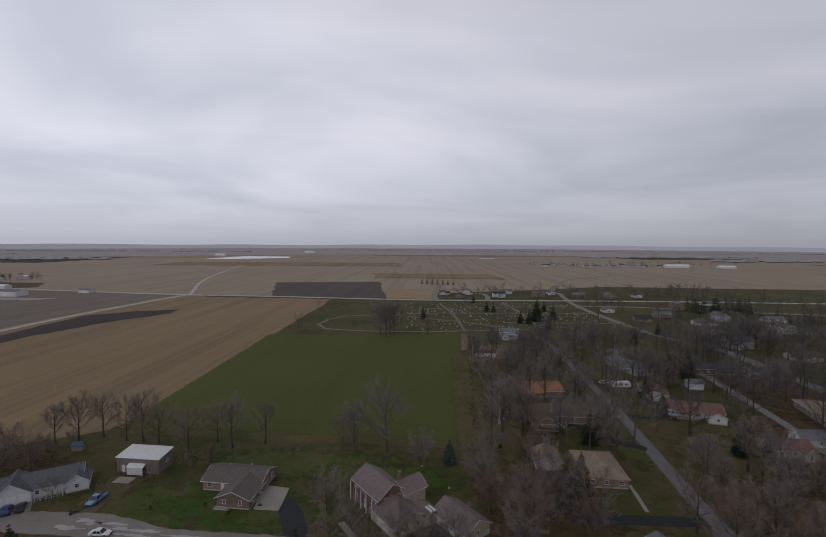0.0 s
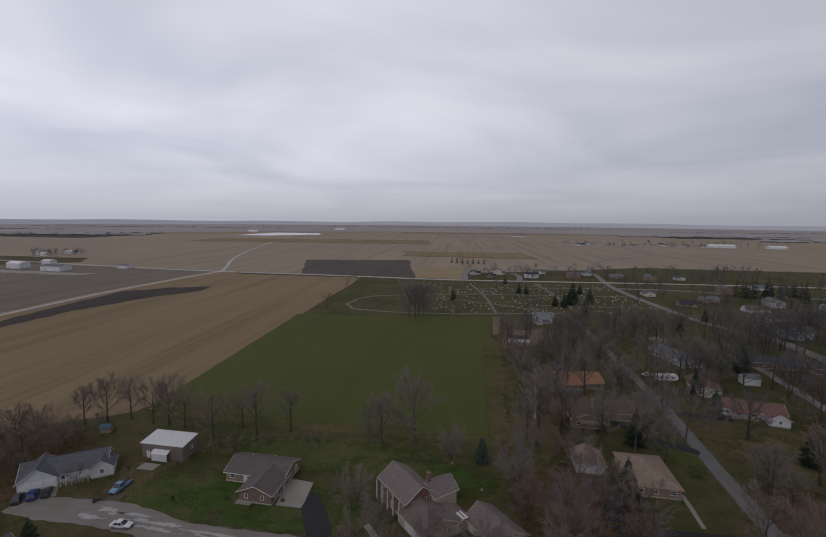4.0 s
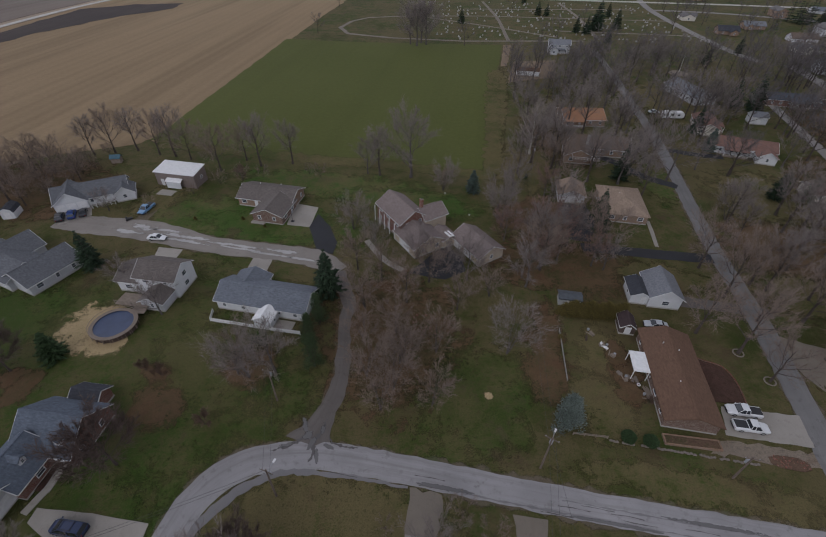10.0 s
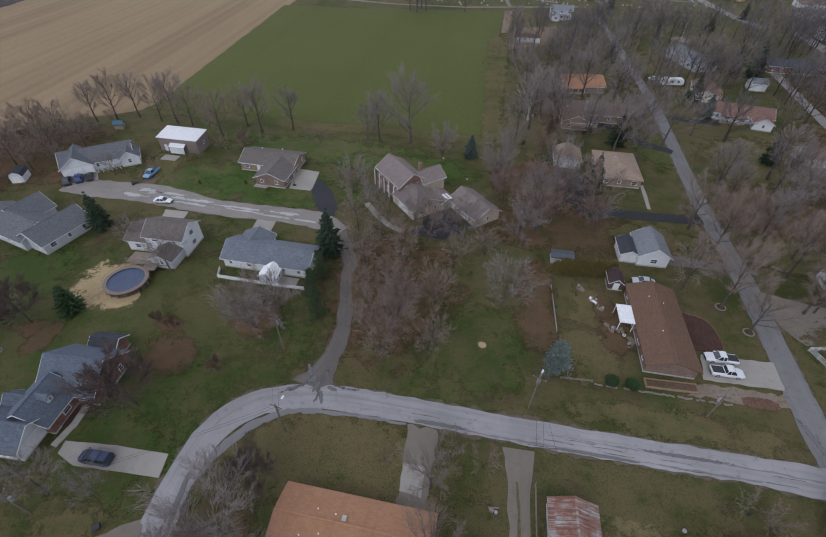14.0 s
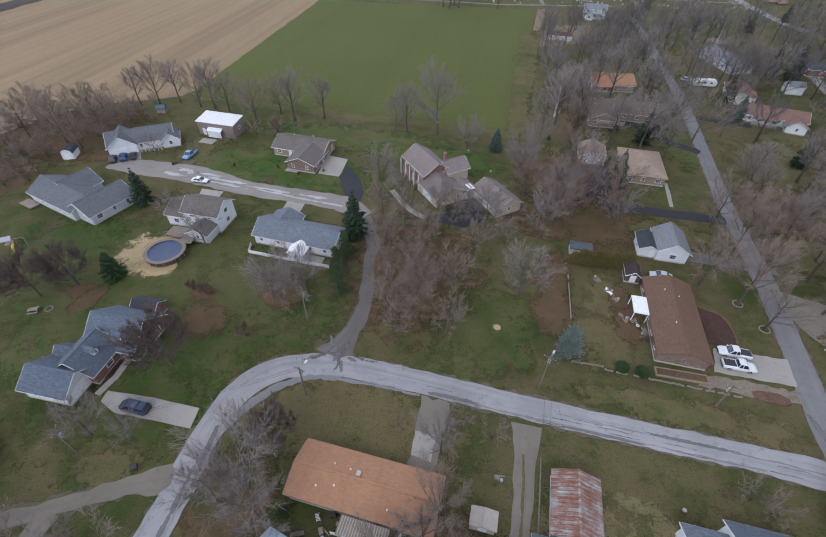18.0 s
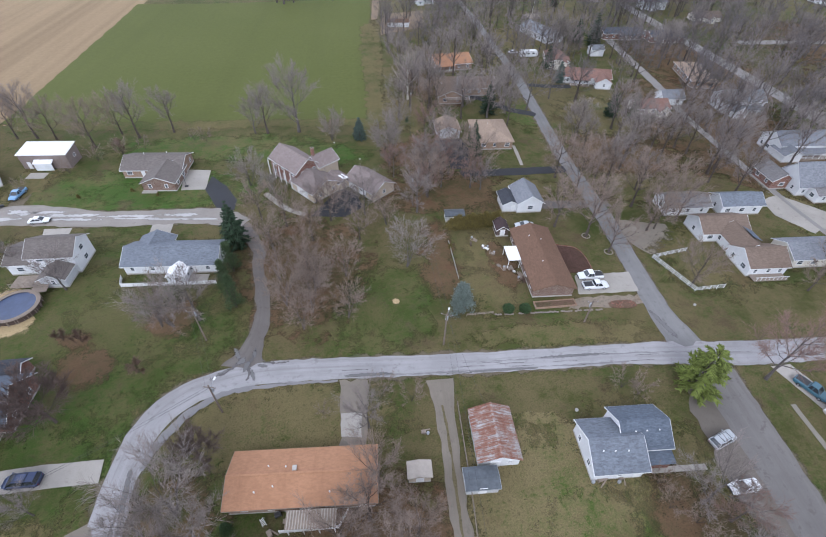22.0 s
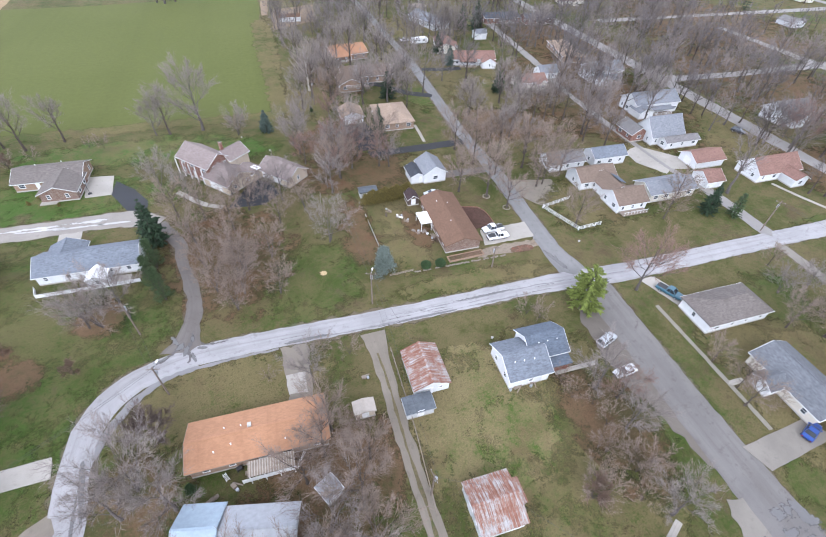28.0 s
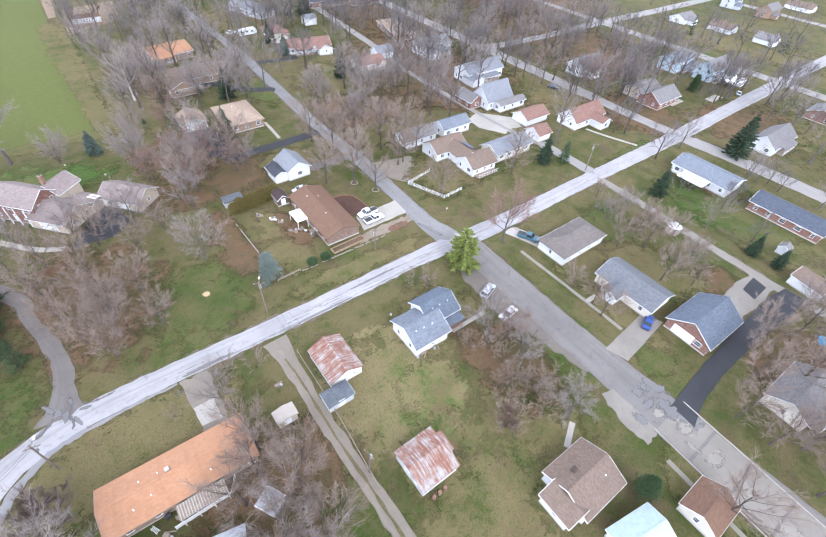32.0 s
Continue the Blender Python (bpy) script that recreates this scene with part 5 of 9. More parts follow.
strip("driveway", [(65, 146), (70, 141), (76, 131), (84, 125)], 3.6, 0.055, M_ASPH, "dark curving asphalt driveway", D, 112)
strip("driveway", [(93, 152), (101, 149), (110, 147)], 3.4, 0.055, M_ASPH, "dark asphalt driveway", D, 113)
sheet("driveway", [(42.5, 113), (51, 113), (51.5, 104), (47, 94), (42, 95), (43, 105)], 0.05, M_ASPH, "dark drive before the garage", D, 2, 0.2, seed=114)
strip("footpath", [(66.2, 104.6), (65.6, 101), (64.7, 96.6), (63.8, 92.4)], 1.0, 0.05, M_CONC, "pale curved footpath", "path", 115, 0.05)
sheet("driveway", [(4, 86), (8.5, 91.5), (12.5, 86), (13, 81), (8, 78), (-1, 80)], 0.05, M_ASPH, "dark asphalt yard behind the house", D, 2, 0.3, seed=116)
strip("footpath", [(-12, 93), (-9, 88), (-5.5, 83.5), (-2, 81)], 1.6, 0.055, M_CONC, "pale curving footpath", "path", 117, 0.06)
sheet("driveway", [(57, 74.6), (79, 69.8), (79, 67), (57, 70.8)], 0.045, M_LANE, "dark gravel drive", D, 1.5, 0.2, seed=118)
sheet("driveway", [(64.5, -21.8), (65.2, -26.5), (80.5, -27.6), (79.6, -23.2)], 0.11, M_PANEL, "worn grey concrete driveway", D, 1.5, 0.05, seed=119)
sheet("driveway", [(61.5, -36.5), (76, -37.8), (92, -40), (106, -42.2), (113, -44.5), (112.5, -49), (103, -47.6), (92, -44.4), (76, -41.5), (66.5, -40.6), (60.5, -41.2)], 0.13, M_ASPH, "fresh black asphalt drive curving to the alley", D, 2, 0.1, seed=120)
sheet("driveway", [(105.0, -37.2), (111.4, -37.9), (109.9, -41.2), (103.4, -40.2)], 0.06, M_ASPH, "black asphalt parking square", D, 2, 0.1, seed=121)
sheet("driveway", [(94, -35.6), (101, -34.8), (106, -35.4), (112.6, -37.2), (112, -42.8), (104, -41.8), (93, -39.4)], 0.05, M_PANEL, "pale cracked concrete yard", D, 1.5, 0.3, seed=122)
sheet("driveway", [(79.5, 14.5), (83.5, 14), (85.5, 4), (81.5, 3.4)], 0.055, M_CONC, "narrow concrete drive", D, 1.5, 0.06, seed=123)
strip("pavement", [(76.8, 7), (74.4, -8), (72.0, -22)], 0.9, 0.045, M_WALKS, "old concrete pavement along the street", "pavement", 124, 0.05)
strip("pavement", [(51, -40), (48, -52), (44, -70)], 0.9, 0.045, M_WALKS, "old brick pavement along the street", "pavement", 125, 0.05)
sheet("driveway", [(124, 45), (127.5, 46.5), (133, 44.4), (136.4, 51), (133.5, 55.5), (129, 62), (122, 60.5), (120.4, 54)], 0.07, M_CONC, "pale concrete yard and drive", D, 1.5, 0.2, seed=126)
strip("footpath", [(150, 28), (151, 20), (153, 10)], 1.2, 0.05, M_CONC, "pale footpath", "path", 127, 0.05)
for i, (x, y) in enumerate(((196, 14), (186, -28), (214, 4), (238, 16), (258, 4))):
    sheet("driveway", [(x, y), (x + 9, y - 1.5), (x + 9.6, y + 2), (x + 0.6, y + 3.5)], 0.065, M_CONC, "pale concrete driveway", D, 2, 0.1, seed=130 + i)
# lush, worn and littered ground
PATCHES = (
    (-56, 50, 46, 36, M_LUSH, "green back lawns of the western houses"), (-46, 101, 44, 13, M_NLAWN, "green front lawns of the cul-de-sac"), (-46, 24, 12, 9, M_LUSH, "green lawn beside the drive"), (-25, 122, 40, 10, M_NLAWN, "green lawn below the wheat"),
    (-1, 112, 26, 9, M_NLAWN, "green mown lawn behind the house"), (12, 46, 13, 15, M_LUSH, "green lawn between trees"), (-40, 100, 22, 7, M_NLAWN, "green front lawn"), (-38, 52, 15, 12, M_LUSH, "green back lawn"), (-85, 62, 14, 14, M_LUSH, "green back lawn"),
    (136, -28, 15, 26, M_LUSH, "green back lawn"), (104, -3, 10, 9, M_LUSH, "green back lawn"), (95, 35, 22, 3, M_LUSH, "green verge"), (70, -30, 5, 5, M_LUSH, "green front lawn"), (80, 130, 8, 18, M_NLAWN, "green front lawn"), (150, 8, 16, 5, M_LUSH, "green lawn"),
    (-65, 61.6, 8.2, 7.6, M_STRAW, "straw-coloured bare sand round the pool"), (-61, 56.5, 5.5, 3.5, M_STRAW, "straw-coloured bare sand beside the pool"), (-44.0, 42.8, 5.8, 5.2, M_LITTER, "dry tan leaf litter on the lawn"), (-47.6, 50.2, 3.6, 2.4, M_LITTER, "leaf litter under bushes"),
    (-72.6, 48.2, 5.0, 2.8, M_LITTER, "brown leaf litter under a tree"), (-69.4, 46.2, 3.2, 4.8, M_LITTER, "brown leaf litter under a tree"), (-30, 52, 6, 6, M_LITTER, "leaf litter under a tree"), (14.2, 46.3, 1.1, 0.9, M_STRAW, "small pale sandy patch"), (46, 5, 15, 12, M_ROUGH, "dry patchy lawn"),
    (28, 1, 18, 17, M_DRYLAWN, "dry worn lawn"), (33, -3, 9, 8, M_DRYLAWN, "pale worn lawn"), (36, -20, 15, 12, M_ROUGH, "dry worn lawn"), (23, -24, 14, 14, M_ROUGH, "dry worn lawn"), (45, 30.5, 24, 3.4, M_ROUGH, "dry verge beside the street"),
    (27, 57, 5, 17, M_LITTER, "bare brown garden ground"), (35, 45, 7, 9, M_ROUGH, "worn garden ground"), (38, 57, 6, 8, M_ROUGH, "worn garden ground"), (41, 52, 3.5, 9, M_LITTER, "bare earth beside the brick house"), (38, 84, 22, 15, M_LITTER, "brown leaf litter under trees"),
    (60, 80, 14, 6, M_ROUGH, "dry wild grass"), (-4, 62, 17, 22, M_LITTER, "brown leaf litter under the wood"), (36, 104, 13, 16, M_LITTER, "brown dead grass and litter"), (40.6, 56.5, 2.6, 4.5, M_LITTER, "trodden bare ground beside the patio"), (40.5, 47.5, 3.4, 3.2, M_LITTER, "brown dead plants beside the patio"),
    (-26, 11, 9, 11, M_LITTER, "leaf litter under a tree"), (2, 2, 14, 12, M_LITTER, "leaf litter under trees"), (-11, 24, 24, 11, M_ROUGH, "dry olive front lawn"), (48, -10, 9, 14, M_LITTER, "leaf litter under trees"), (52, -46, 8, 10, M_ROUGH, "dry verge"),
    (100, 92, 24, 18, M_LITTER, "brown leaf litter under trees"), (90, 74, 14, 9, M_ROUGH, "dry wild grass"), (112, 118, 24, 20, M_ROUGH, "dry wild grass"), (37, 136, 13, 22, M_ROUGH, "dry grass at the field end"), (38, 200, 4.5, 66, M_ROUGH, "dry grass strip beside the wheat"), (55, 165, 15, 30, M_LITTER, "brown ground under trees"),
    (-118, 116, 30, 22, M_LITTER, "brown brush ground"), (-128, 84, 18, 20, M_LITTER, "brown brush ground"), (-60, -4, 18, 6, M_LITTER, "brown litter"), (-46, 14, 6, 4, M_ROUGH, "worn dry grass"), (84, 38, 9, 6, M_ROUGH, "worn dry lawn"), (103, -32, 8, 6, M_LITTER, "bare brown yard"),
    (84, -8, 10, 8, M_ROUGH, "worn dry lawn"), (96, -20, 10, 14, M_ROUGH, "worn dry lawn"), (76, -20, 4, 14, M_ROUGH, "worn verge"), (90, -52, 14, 10, M_LITTER, "brown leaf litter"), (-75, 112, 7, 10, M_ROUGH, "dry worn grass"),
    (75, 190, 24, 40, M_ROUGH, "brown ground under trees"), (150, 120, 34, 34, M_LITTER, "brown ground under trees"), (118, 205, 26, 40, M_ROUGH, "dry grass between gardens"), (180, 160, 30, 50, M_LITTER, "brown ground under trees"), (170, 55, 22, 30, M_ROUGH, "dry garden ground"),
    (230, 90, 40, 60, M_LITTER, "brown garden ground"), (225, -50, 40, 40, M_ROUGH, "dry garden ground"), (290, 160, 60, 70, M_LITTER, "brown garden ground"), (310, 20, 30, 60, M_ROUGH, "dry garden ground"), (146, -18, 6, 4, M_LITTER, "brown mulch bed"), (142, 92, 34, 40, M_LITTER, "brown garden ground"), (178, 22, 20, 24, M_LITTER, "brown garden ground"), (205, -10, 24, 20, M_LITTER, "brown garden ground"), (128, 50, 8, 20, M_ROUGH, "worn yard"), (90, 44, 14, 14, M_ROUGH, "worn yard"))
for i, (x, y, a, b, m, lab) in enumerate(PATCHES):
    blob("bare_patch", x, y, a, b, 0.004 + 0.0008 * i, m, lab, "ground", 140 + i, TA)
for i, (x, y) in enumerate(((-75.6, 0), (-73.9, 0))):
    strip("wheel_track", [(x + 0.6, 99.5), (x + 0.2, 105), (x, 111), (x - 0.6, 117)], 1.0, 0.03, M_VERGE, "worn dirt wheel track across the lawn", "track", 260 + i, 0.15, 0.8, 0.0)
strip("dirt_path", [(-75, 97), (-74.8, 103), (-73.6, 112)], 4.2, 0.02, M_VERGE, "bare dirt pull-off beside the street", "track", 262, 0.4, 0.8, 0.0)
# the dark inner edge of the bend, the gravel pull-off and the cracked junction
strip("tar_edge", [(-30.6, 21), (-30.0, 23.0), (-27.9, 26.2), (-25.0, 29.1), (-21.8, 30.9), (-17.6, 31.9), (-9.2, 31.3), (0.1, 29.9)], [0.5, 1.2, 1.5, 1.5, 1.2, 0.9, 0.7, 0.4], 0.085, M_TAR, "dark worn inner edge of the bend", "patch", 270, 0.2, 0.8, 0.0)
for i, (x, y, a, b, rz) in enumerate(((-15.7, 36.7, 1.3, 0.5, 70), (-17.4, 39.7, 0.5, 1.6, 20), (-14.6, 34.6, 0.4, 1.5, 10), (-13.0, 36.2, 1.2, 0.4, -30), (-14.3, 39.2, 0.4, 1.3, 0), (-19.5, 36.3, 1.6, 0.4, 20), (-16.6, 38.0, 1.0, 0.8, 40))):
    blob("tar_crack", x, y, a, b, 0.155 + i * 0.001, M_TARSOFT, "dark cracked tar at the lane mouth", "patch", 280 + i, rz)
rnd = random.Random(33)
for i in range(0, 24, 2):
    k = rnd.random()
    x, y = -20 + 84 * k, 34.6 - 13.6 * k + 2.0 * math.sin(k * 3.1) * 0 + rnd.uniform(-1.6, 1.6)
    strip("road_crack", [(x - 0.2, y - rnd.uniform(0.6, 1.6)), (x + rnd.uniform(-0.4, 0.4), y), (x + rnd.uniform(-0.3, 0.3), y + rnd.uniform(0.6, 1.6))] if i % 2 else [(x - 2.2, y + 0.4), (x, y + rnd.uniform(-0.1, 0.1)), (x + 2.4, y - 0.4)], 0.10, 0.097, M_TARSOFTLINE, "thin dark crack across the street", "patch", 300 + i, 0.05, 0.5, 0.004)
strip("footpath", [(76.8, -13.4), (75.2, -13.1), (73.4, -12.8)], 1.1, 0.05, M_CONC, "short concrete footpath to the street", "path", 290, 0.04)
strip("footpath", [(40.6, -26.6), (43.0, -25.8), (45.4, -25.0)], 1.0, 0.05, M_CONC, "short concrete footpath", "path", 291, 0.04)
# worn spots and kerbs of the concrete street
for i, (x, y, a, b) in enumerate(((59.0, -40, 1.6, 2.0), (57.0, -46, 2.2, 1.4), (55.8, -51, 1.4, 2.2), (58.4, -35.5, 1.4, 1.0), (53.6, -58, 2.0, 1.8), (56.4, -42.5, 0.8, 1.6))):
    blob("pale_patch", x, y, a, b, 0.135 + 0.001 * i, M_SCOUR, "pale scoured patch on the concrete street", "patch", 320 + i, -12)
for i, (x, y, a, b) in enumerate(((60.8, -36, 1.6, 2.4), (59.4, -33.2, 1.8, 1.2), (61.6, -31, 0.8, 1.6), (55, -33.5, 1.0, 1.4))):
    blob("tar_patch", x, y, a, b, 0.145 + 0.001 * i, M_TARSOFT, "dark tar patch on the street", "patch", 330 + i, -12)
for i, o in enumerate((-4.6, 4.6)):
    strip("kerb", [(59.5 + o, -37 - o * 0.2), (57.0 + o, -47.5 - o * 0.2), (53.5 + o, -62 - o * 0.2), (49.4 + o, -80 - o * 0.2)], 0.22, 0.20, M_CONC, "low concrete kerb of the street", "kerb", 340 + i, 0.02, 1.5, 0.0)

# ---- houses and sheds ----
GD = "garage_door"
h = house(-93.4, 111.6, 27, 19, 9, 2.8, 2.6, W_WHITE, SH_STEEL, "white ranch house with a grey roof and a three-door garage", doors=(("s", 3.0, 1.0, 2.1, M_TRIM, "door"),))
block(h, -5.2, -1.3, 8.2, 8.0, 2.8, 2.9, W_WHITE, SH_STEEL, 1, wins="", doors=(("s", -2.6, 2.3, 2.2, M_TRIM, GD), ("s", 0, 2.3, 2.2, M_TRIM, GD), ("s", 2.6, 2.3, 2.2, M_TRIM, GD)))
block(h, 8.2, -2.6, 5.5, 5.0, 2.7, 1.9, W_WHITE, SH_STEEL, 1, wins="s")
part("porch_rail", Geo().box(2.4, -6.2, 0.9, 6, 0.06, 0.06).box(2.4, -6.2, 0.5, 6, 0.04, 0.04), M_TRIM, h)
for i in range(6):
    part("porch_post", shared(("porch_post",), lambda: Geo().box(0, 0, 1.3, 0.12, 0.12, 2.6), M_TRIM), None, h).matrix_basis = pose(-0.5 + i * 1.15, -6.2, 0.1)
h = house(-41.6, 112.3, -11, 17, 10, 2.7, 1.9, B_TAN, SH_TAUPE, "taupe-roofed ranch house with a front gable wing", doors=(("s", -2.5, 1.0, 2.1, M_TRIM, "door"),))
block(h, 4.2, -7.0, 9, 8.6, 2.7, 1.75, B_BROWN, SH_TAUPE, 1, wins="sew")
vents(h, [(-4, 2, 4.1), (2, 3, 3.9)])
part("porch_slab", Geo().box(1.5, -11.8, 0.1, 4, 1.5, 0.25), M_CONC, h)
h = house(-3.0, 100.5, -57, 13, 9, 5.2, 2.6, B_RED, SH_PINK, "two-storey brick house with pinkish-brown roof and white columns", storeys=2, doors=(("s", 0, 1.0, 2.1, M_TRIM, "door"),))
block(h, 9.6, -0.6, 9.5, 9, 3.0, 2.2, W_TAN, SH_PINK, 0, wins="se", doors=(("s", 0, 4.6, 2.2, M_TRIM, GD),))
block(h, 4.5, 6.0, 6.5, 6, 5.0, 1.9, W_TAN, SH_PINK, 1, wins="n", storeys=2)
block(h, 12.2, 5.4, 5, 4, 2.6, 0.9, W_TAN, SH_PINK, 0, wins="n")
chimney(h, 4.2, 3.4, 5, 9.2)
part("skylight", Geo().box(14.2, 5.4, 3.6, 2.6, 1.4, 0.12), M_WHITEMETAL, h)
for i in range(5):
    part("column", shared(("column",), lambda: Geo().tube([(0, 0, 0.3), (0, 0, 5.0)], [0.16, 0.13], 8), M_TRIM), None, h).matrix_basis = pose(-5.6 + i * 2.6, -5.2, 0)
h = thing("garage", 16.4, 89.6, 0, -57, "detached garage with a pinkish-brown roof", "garage")
block(h, 0, 0, 11, 7.6, 2.7, 2.1, W_TAN, SH_PINK, 0, wins="ew", doors=(("s", -3, 2.8, 2.2, M_TRIM, GD), ("s", 1, 2.8, 2.2, M_TRIM, GD)))
h = house(-95.5, 79, -24, 19, 10, 2.8, 2.4, W_GREY, SH_STEEL, "grey ranch house with a grey roof")
block(h, 10.5, 2.5, 12, 8.5, 2.8, 2.4, W_GREY, SH_STEEL, 1, wins="se", doors=(("n", 0, 4.6, 2.2, M_TRIM, GD),))
block(h, -2, 4, 8, 8, 2.8, 2.6, W_GREY, SH_STEEL, 1, wins="")
part("deck", Geo().box(-8, -6.2, 0.35, 5, 2.4, 0.3), M_WOOD, h)
h = house(-55.3, 74.3, -8, 10, 8, 5.0, 2.1, W_WHITE, SH_TAUPE, "white two-storey house with a taupe roof and back deck", storeys=2, doors=(("n", -2, 4.6, 2.2, M_TRIM, GD),))
block(h, -7.2, 0.3, 5, 7.5, 3.2, 1.6, W_WHITE, SH_TAUPE, 0, wins="sw")
block(h, 1.4, -5.6, 5, 5, 2.6, 1.2, W_GREY, SH_TAUPE, 1, wins="s")
dk = part("deck", Geo().box(-4.5, -6.5, 0.8, 6, 3.6, 0.14), M_WOOD, h)
for i in range(7):
    part("rail_post", shared(("rail_post",), lambda: Geo().box(0, 0, 0.55, 0.09, 0.09, 1.1), M_WOOD), None, dk).matrix_basis = pose(-7.4 + i, -8.2, 0.8)
part("rail", Geo().box(-4.5, -8.2, 1.8, 6, 0.08, 0.06), M_WOOD, dk)
h = house(-31.2, 69.2, -10.5, 20.6, 8.6, 2.7, 2.0, W_WHITE, SH_BLUE, "long white ranch house with a blue-grey roof", doors=(("s", 1.5, 1.8, 2.1, M_TRIM, "door"), ("n", -5.5, 4.6, 2.2, M_TRIM, GD)))
block(h, -5.5, 3.4, 5, 7, 2.7, 1.5, W_WHITE, SH_BLUE, 1, wins="")
block(h, 2.2, -5.6, 3.6, 3.8, 2.3, 0.9, W_WHITE, M_WHITEMETAL, 1, wins="swe", over=0.2, every=1.6)
part("patio", Geo().box(5.5, -6.0, 0.06, 5, 3, 0.16), M_CONC, h)
h = house(-55.6, 37.3, -7, 10.6, 9.8, 2.9, 3.5, B_RED, SH_SLATE, "brick house with a slate-blue roof, dormers and a front wing")
block(h, -2.4, -6.7, 6.8, 7.4, 2.9, 2.7, B_RED, SH_SLATE, 1, wins="ew")
block(h, -4.4, -11.5, 8.4, 6.4, 2.8, 2.2, W_WHITE, SH_SLATE, 0, wins="s", doors=(("e", 0, 4.6, 2.2, M_TRIM, GD),))
block(h, 0.0, 6.3, 4.6, 3.4, 2.6, 1.2, B_RED, SH_DARK, 0, wins="n")
block(h, -6.6, -6.6, 3.0, 2.8, 2.6, 1.3, B_RED, SH_SLATE, 0, wins="")
dm = part("dormer", Geo().box(3.0, -2.6, 4.5, 1.1, 1.8, 1.2), W_WHITE, h)
part("dormer_roof", gable_roof(Geo(), 3.0, -2.6, 2.0, 1.1, 5.1, 0.5, 0.18, 1), SH_SLATE, dm)
window_at(dm, 3.0, -3.53, 4.6, 0.6, 0.8, 0)
dm = part("dormer", Geo().box(-0.9, -6.6, 4.4, 1.8, 1.1, 1.2), W_WHITE, h)
part("dormer_roof", gable_roof(Geo(), -0.9, -6.6, 2.0, 1.1, 5.0, 0.5, 0.18, 0), SH_SLATE, dm)
window_at(dm, 0.02, -6.6, 4.5, 0.6, 0.8, 90)
part("entry_path", Geo().box(2.9, -6.6, 0.06, 1.2, 4.4, 0.16, 4).box(2.6, -10.2, 0.06, 1.2, 3.6, 0.15, -10), M_CONC, h)
part("entry_bed", Geo().box(1.75, -6.8, 0.08, 1.0, 4.0, 0.2, 2), M_MULCH, h)
part("porch_rail", Geo().box(1.05, -6.6, 1.0, 0.06, 2.4, 0.06).box(1.05, -6.6, 0.3, 0.06, 2.4, 0.06), M_TRIM, h)
h = house(-69, 12.0, -32, 12.5, 8, 2.8, 2.0, W_GREY, SH_TAUPE, "grey-roofed house behind bare trees")
h = house(-6.6, 13.5, -10.4, 21.4, 8.3, 2.6, 1.25, B_TAN, SH_ORANGE, "long low house with an orange-tan roof", trim=M_WOOD, doors=(("s", 0.5, 1.8, 2.1, M_TRIM, "door"),))
vents(h, [(-5, 1.2, 3.75), (-2.5, 1.0, 3.75), (-6.5, -2.2, 3.45), (-4, -1.6, 3.6), (4, -2.6, 3.3)])
part("roof_fan", Geo().box(-1.2, 0.7, 3.95, 0.6, 0.7, 0.4), M_FOUND, h)
pr = part("porch_roof", Geo().box(1.6, -5.7, 2.45, 6.9, 2.4, 0.06), M_WOOD, h)
for i in range(18):
    part("roof_rib", shared(("roof_rib", "porch"), lambda: Geo().box(0, 0, 0, 0.12, 2.4, 0.07), B_PALE), None, pr).matrix_basis = pose(-1.6 + i * 0.385, -5.7, 2.5)
for i in range(4):
    part("porch_post", SHARED[("porch_post",)], None, h).matrix_basis = pose(-1.6 + i * 2.13, -6.8, -0.15)
h = house(48.9, 50.0, 80.6, 20.8, 9.5, 2.6, 1.5, B_BROWN, SH_MAROON, "long brick ranch house with a dark brown roof", trim=SH_MAROON, wins="sn", doors=(("s", 0, 1.0, 2.1, M_TRIM, "door"),))
vents(h, [(6, 1.4, 3.9), (4.5, -1.0, 3.9), (-3, 0.8, 4.0)])
h = thing("patio_canopy", 43.0, 52.6, 0, -9.4, "flat white metal patio canopy on posts", "canopy")
part("canopy_roof", Geo().box(0, 0, 2.55, 2.9, 4.9, 0.14).box(0, 0, 2.63, 2.6, 4.6, 0.05), M_WHITEMETAL, h)
for sx in (-1.3, 1.3):
    for sy in (-2.3, 2.3):
        part("post", SHARED[("porch_post",)], None, h).matrix_basis = pose(sx, sy, -0.1)
KEEP.append((54, 73.5, 8))
h = thing("house", 54, 73.5, 0, -8, "small white house with a light grey roof and a dark-roofed wing", "house")
block(h, 1.9, 0.2, 8.0, 6.6, 3.2, 2.1, W_WHITE, SH_LIGHT, 1, wins="sew")
block(h, -3.2, -0.4, 5.6, 3.8, 2.7, 0.9, W_WHITE, SH_DARK, 1, wins="w", doors=(("s", 0.8, 1.0, 2.0, M_TRIM, "door"),))
h = house(60.4, 111.2, 80.6, 16.5, 12.2, 2.7, 2.3, B_TAN, SH_PEACH, "ranch house with a tan hipped roof", hip=True, trim=M_WOOD)
vents(h, [(1, 1, 4.6)])
h = thing("garage", 47.4, 117.4, 0, -9.4, "small garage with a tan roof and a white door", "garage")
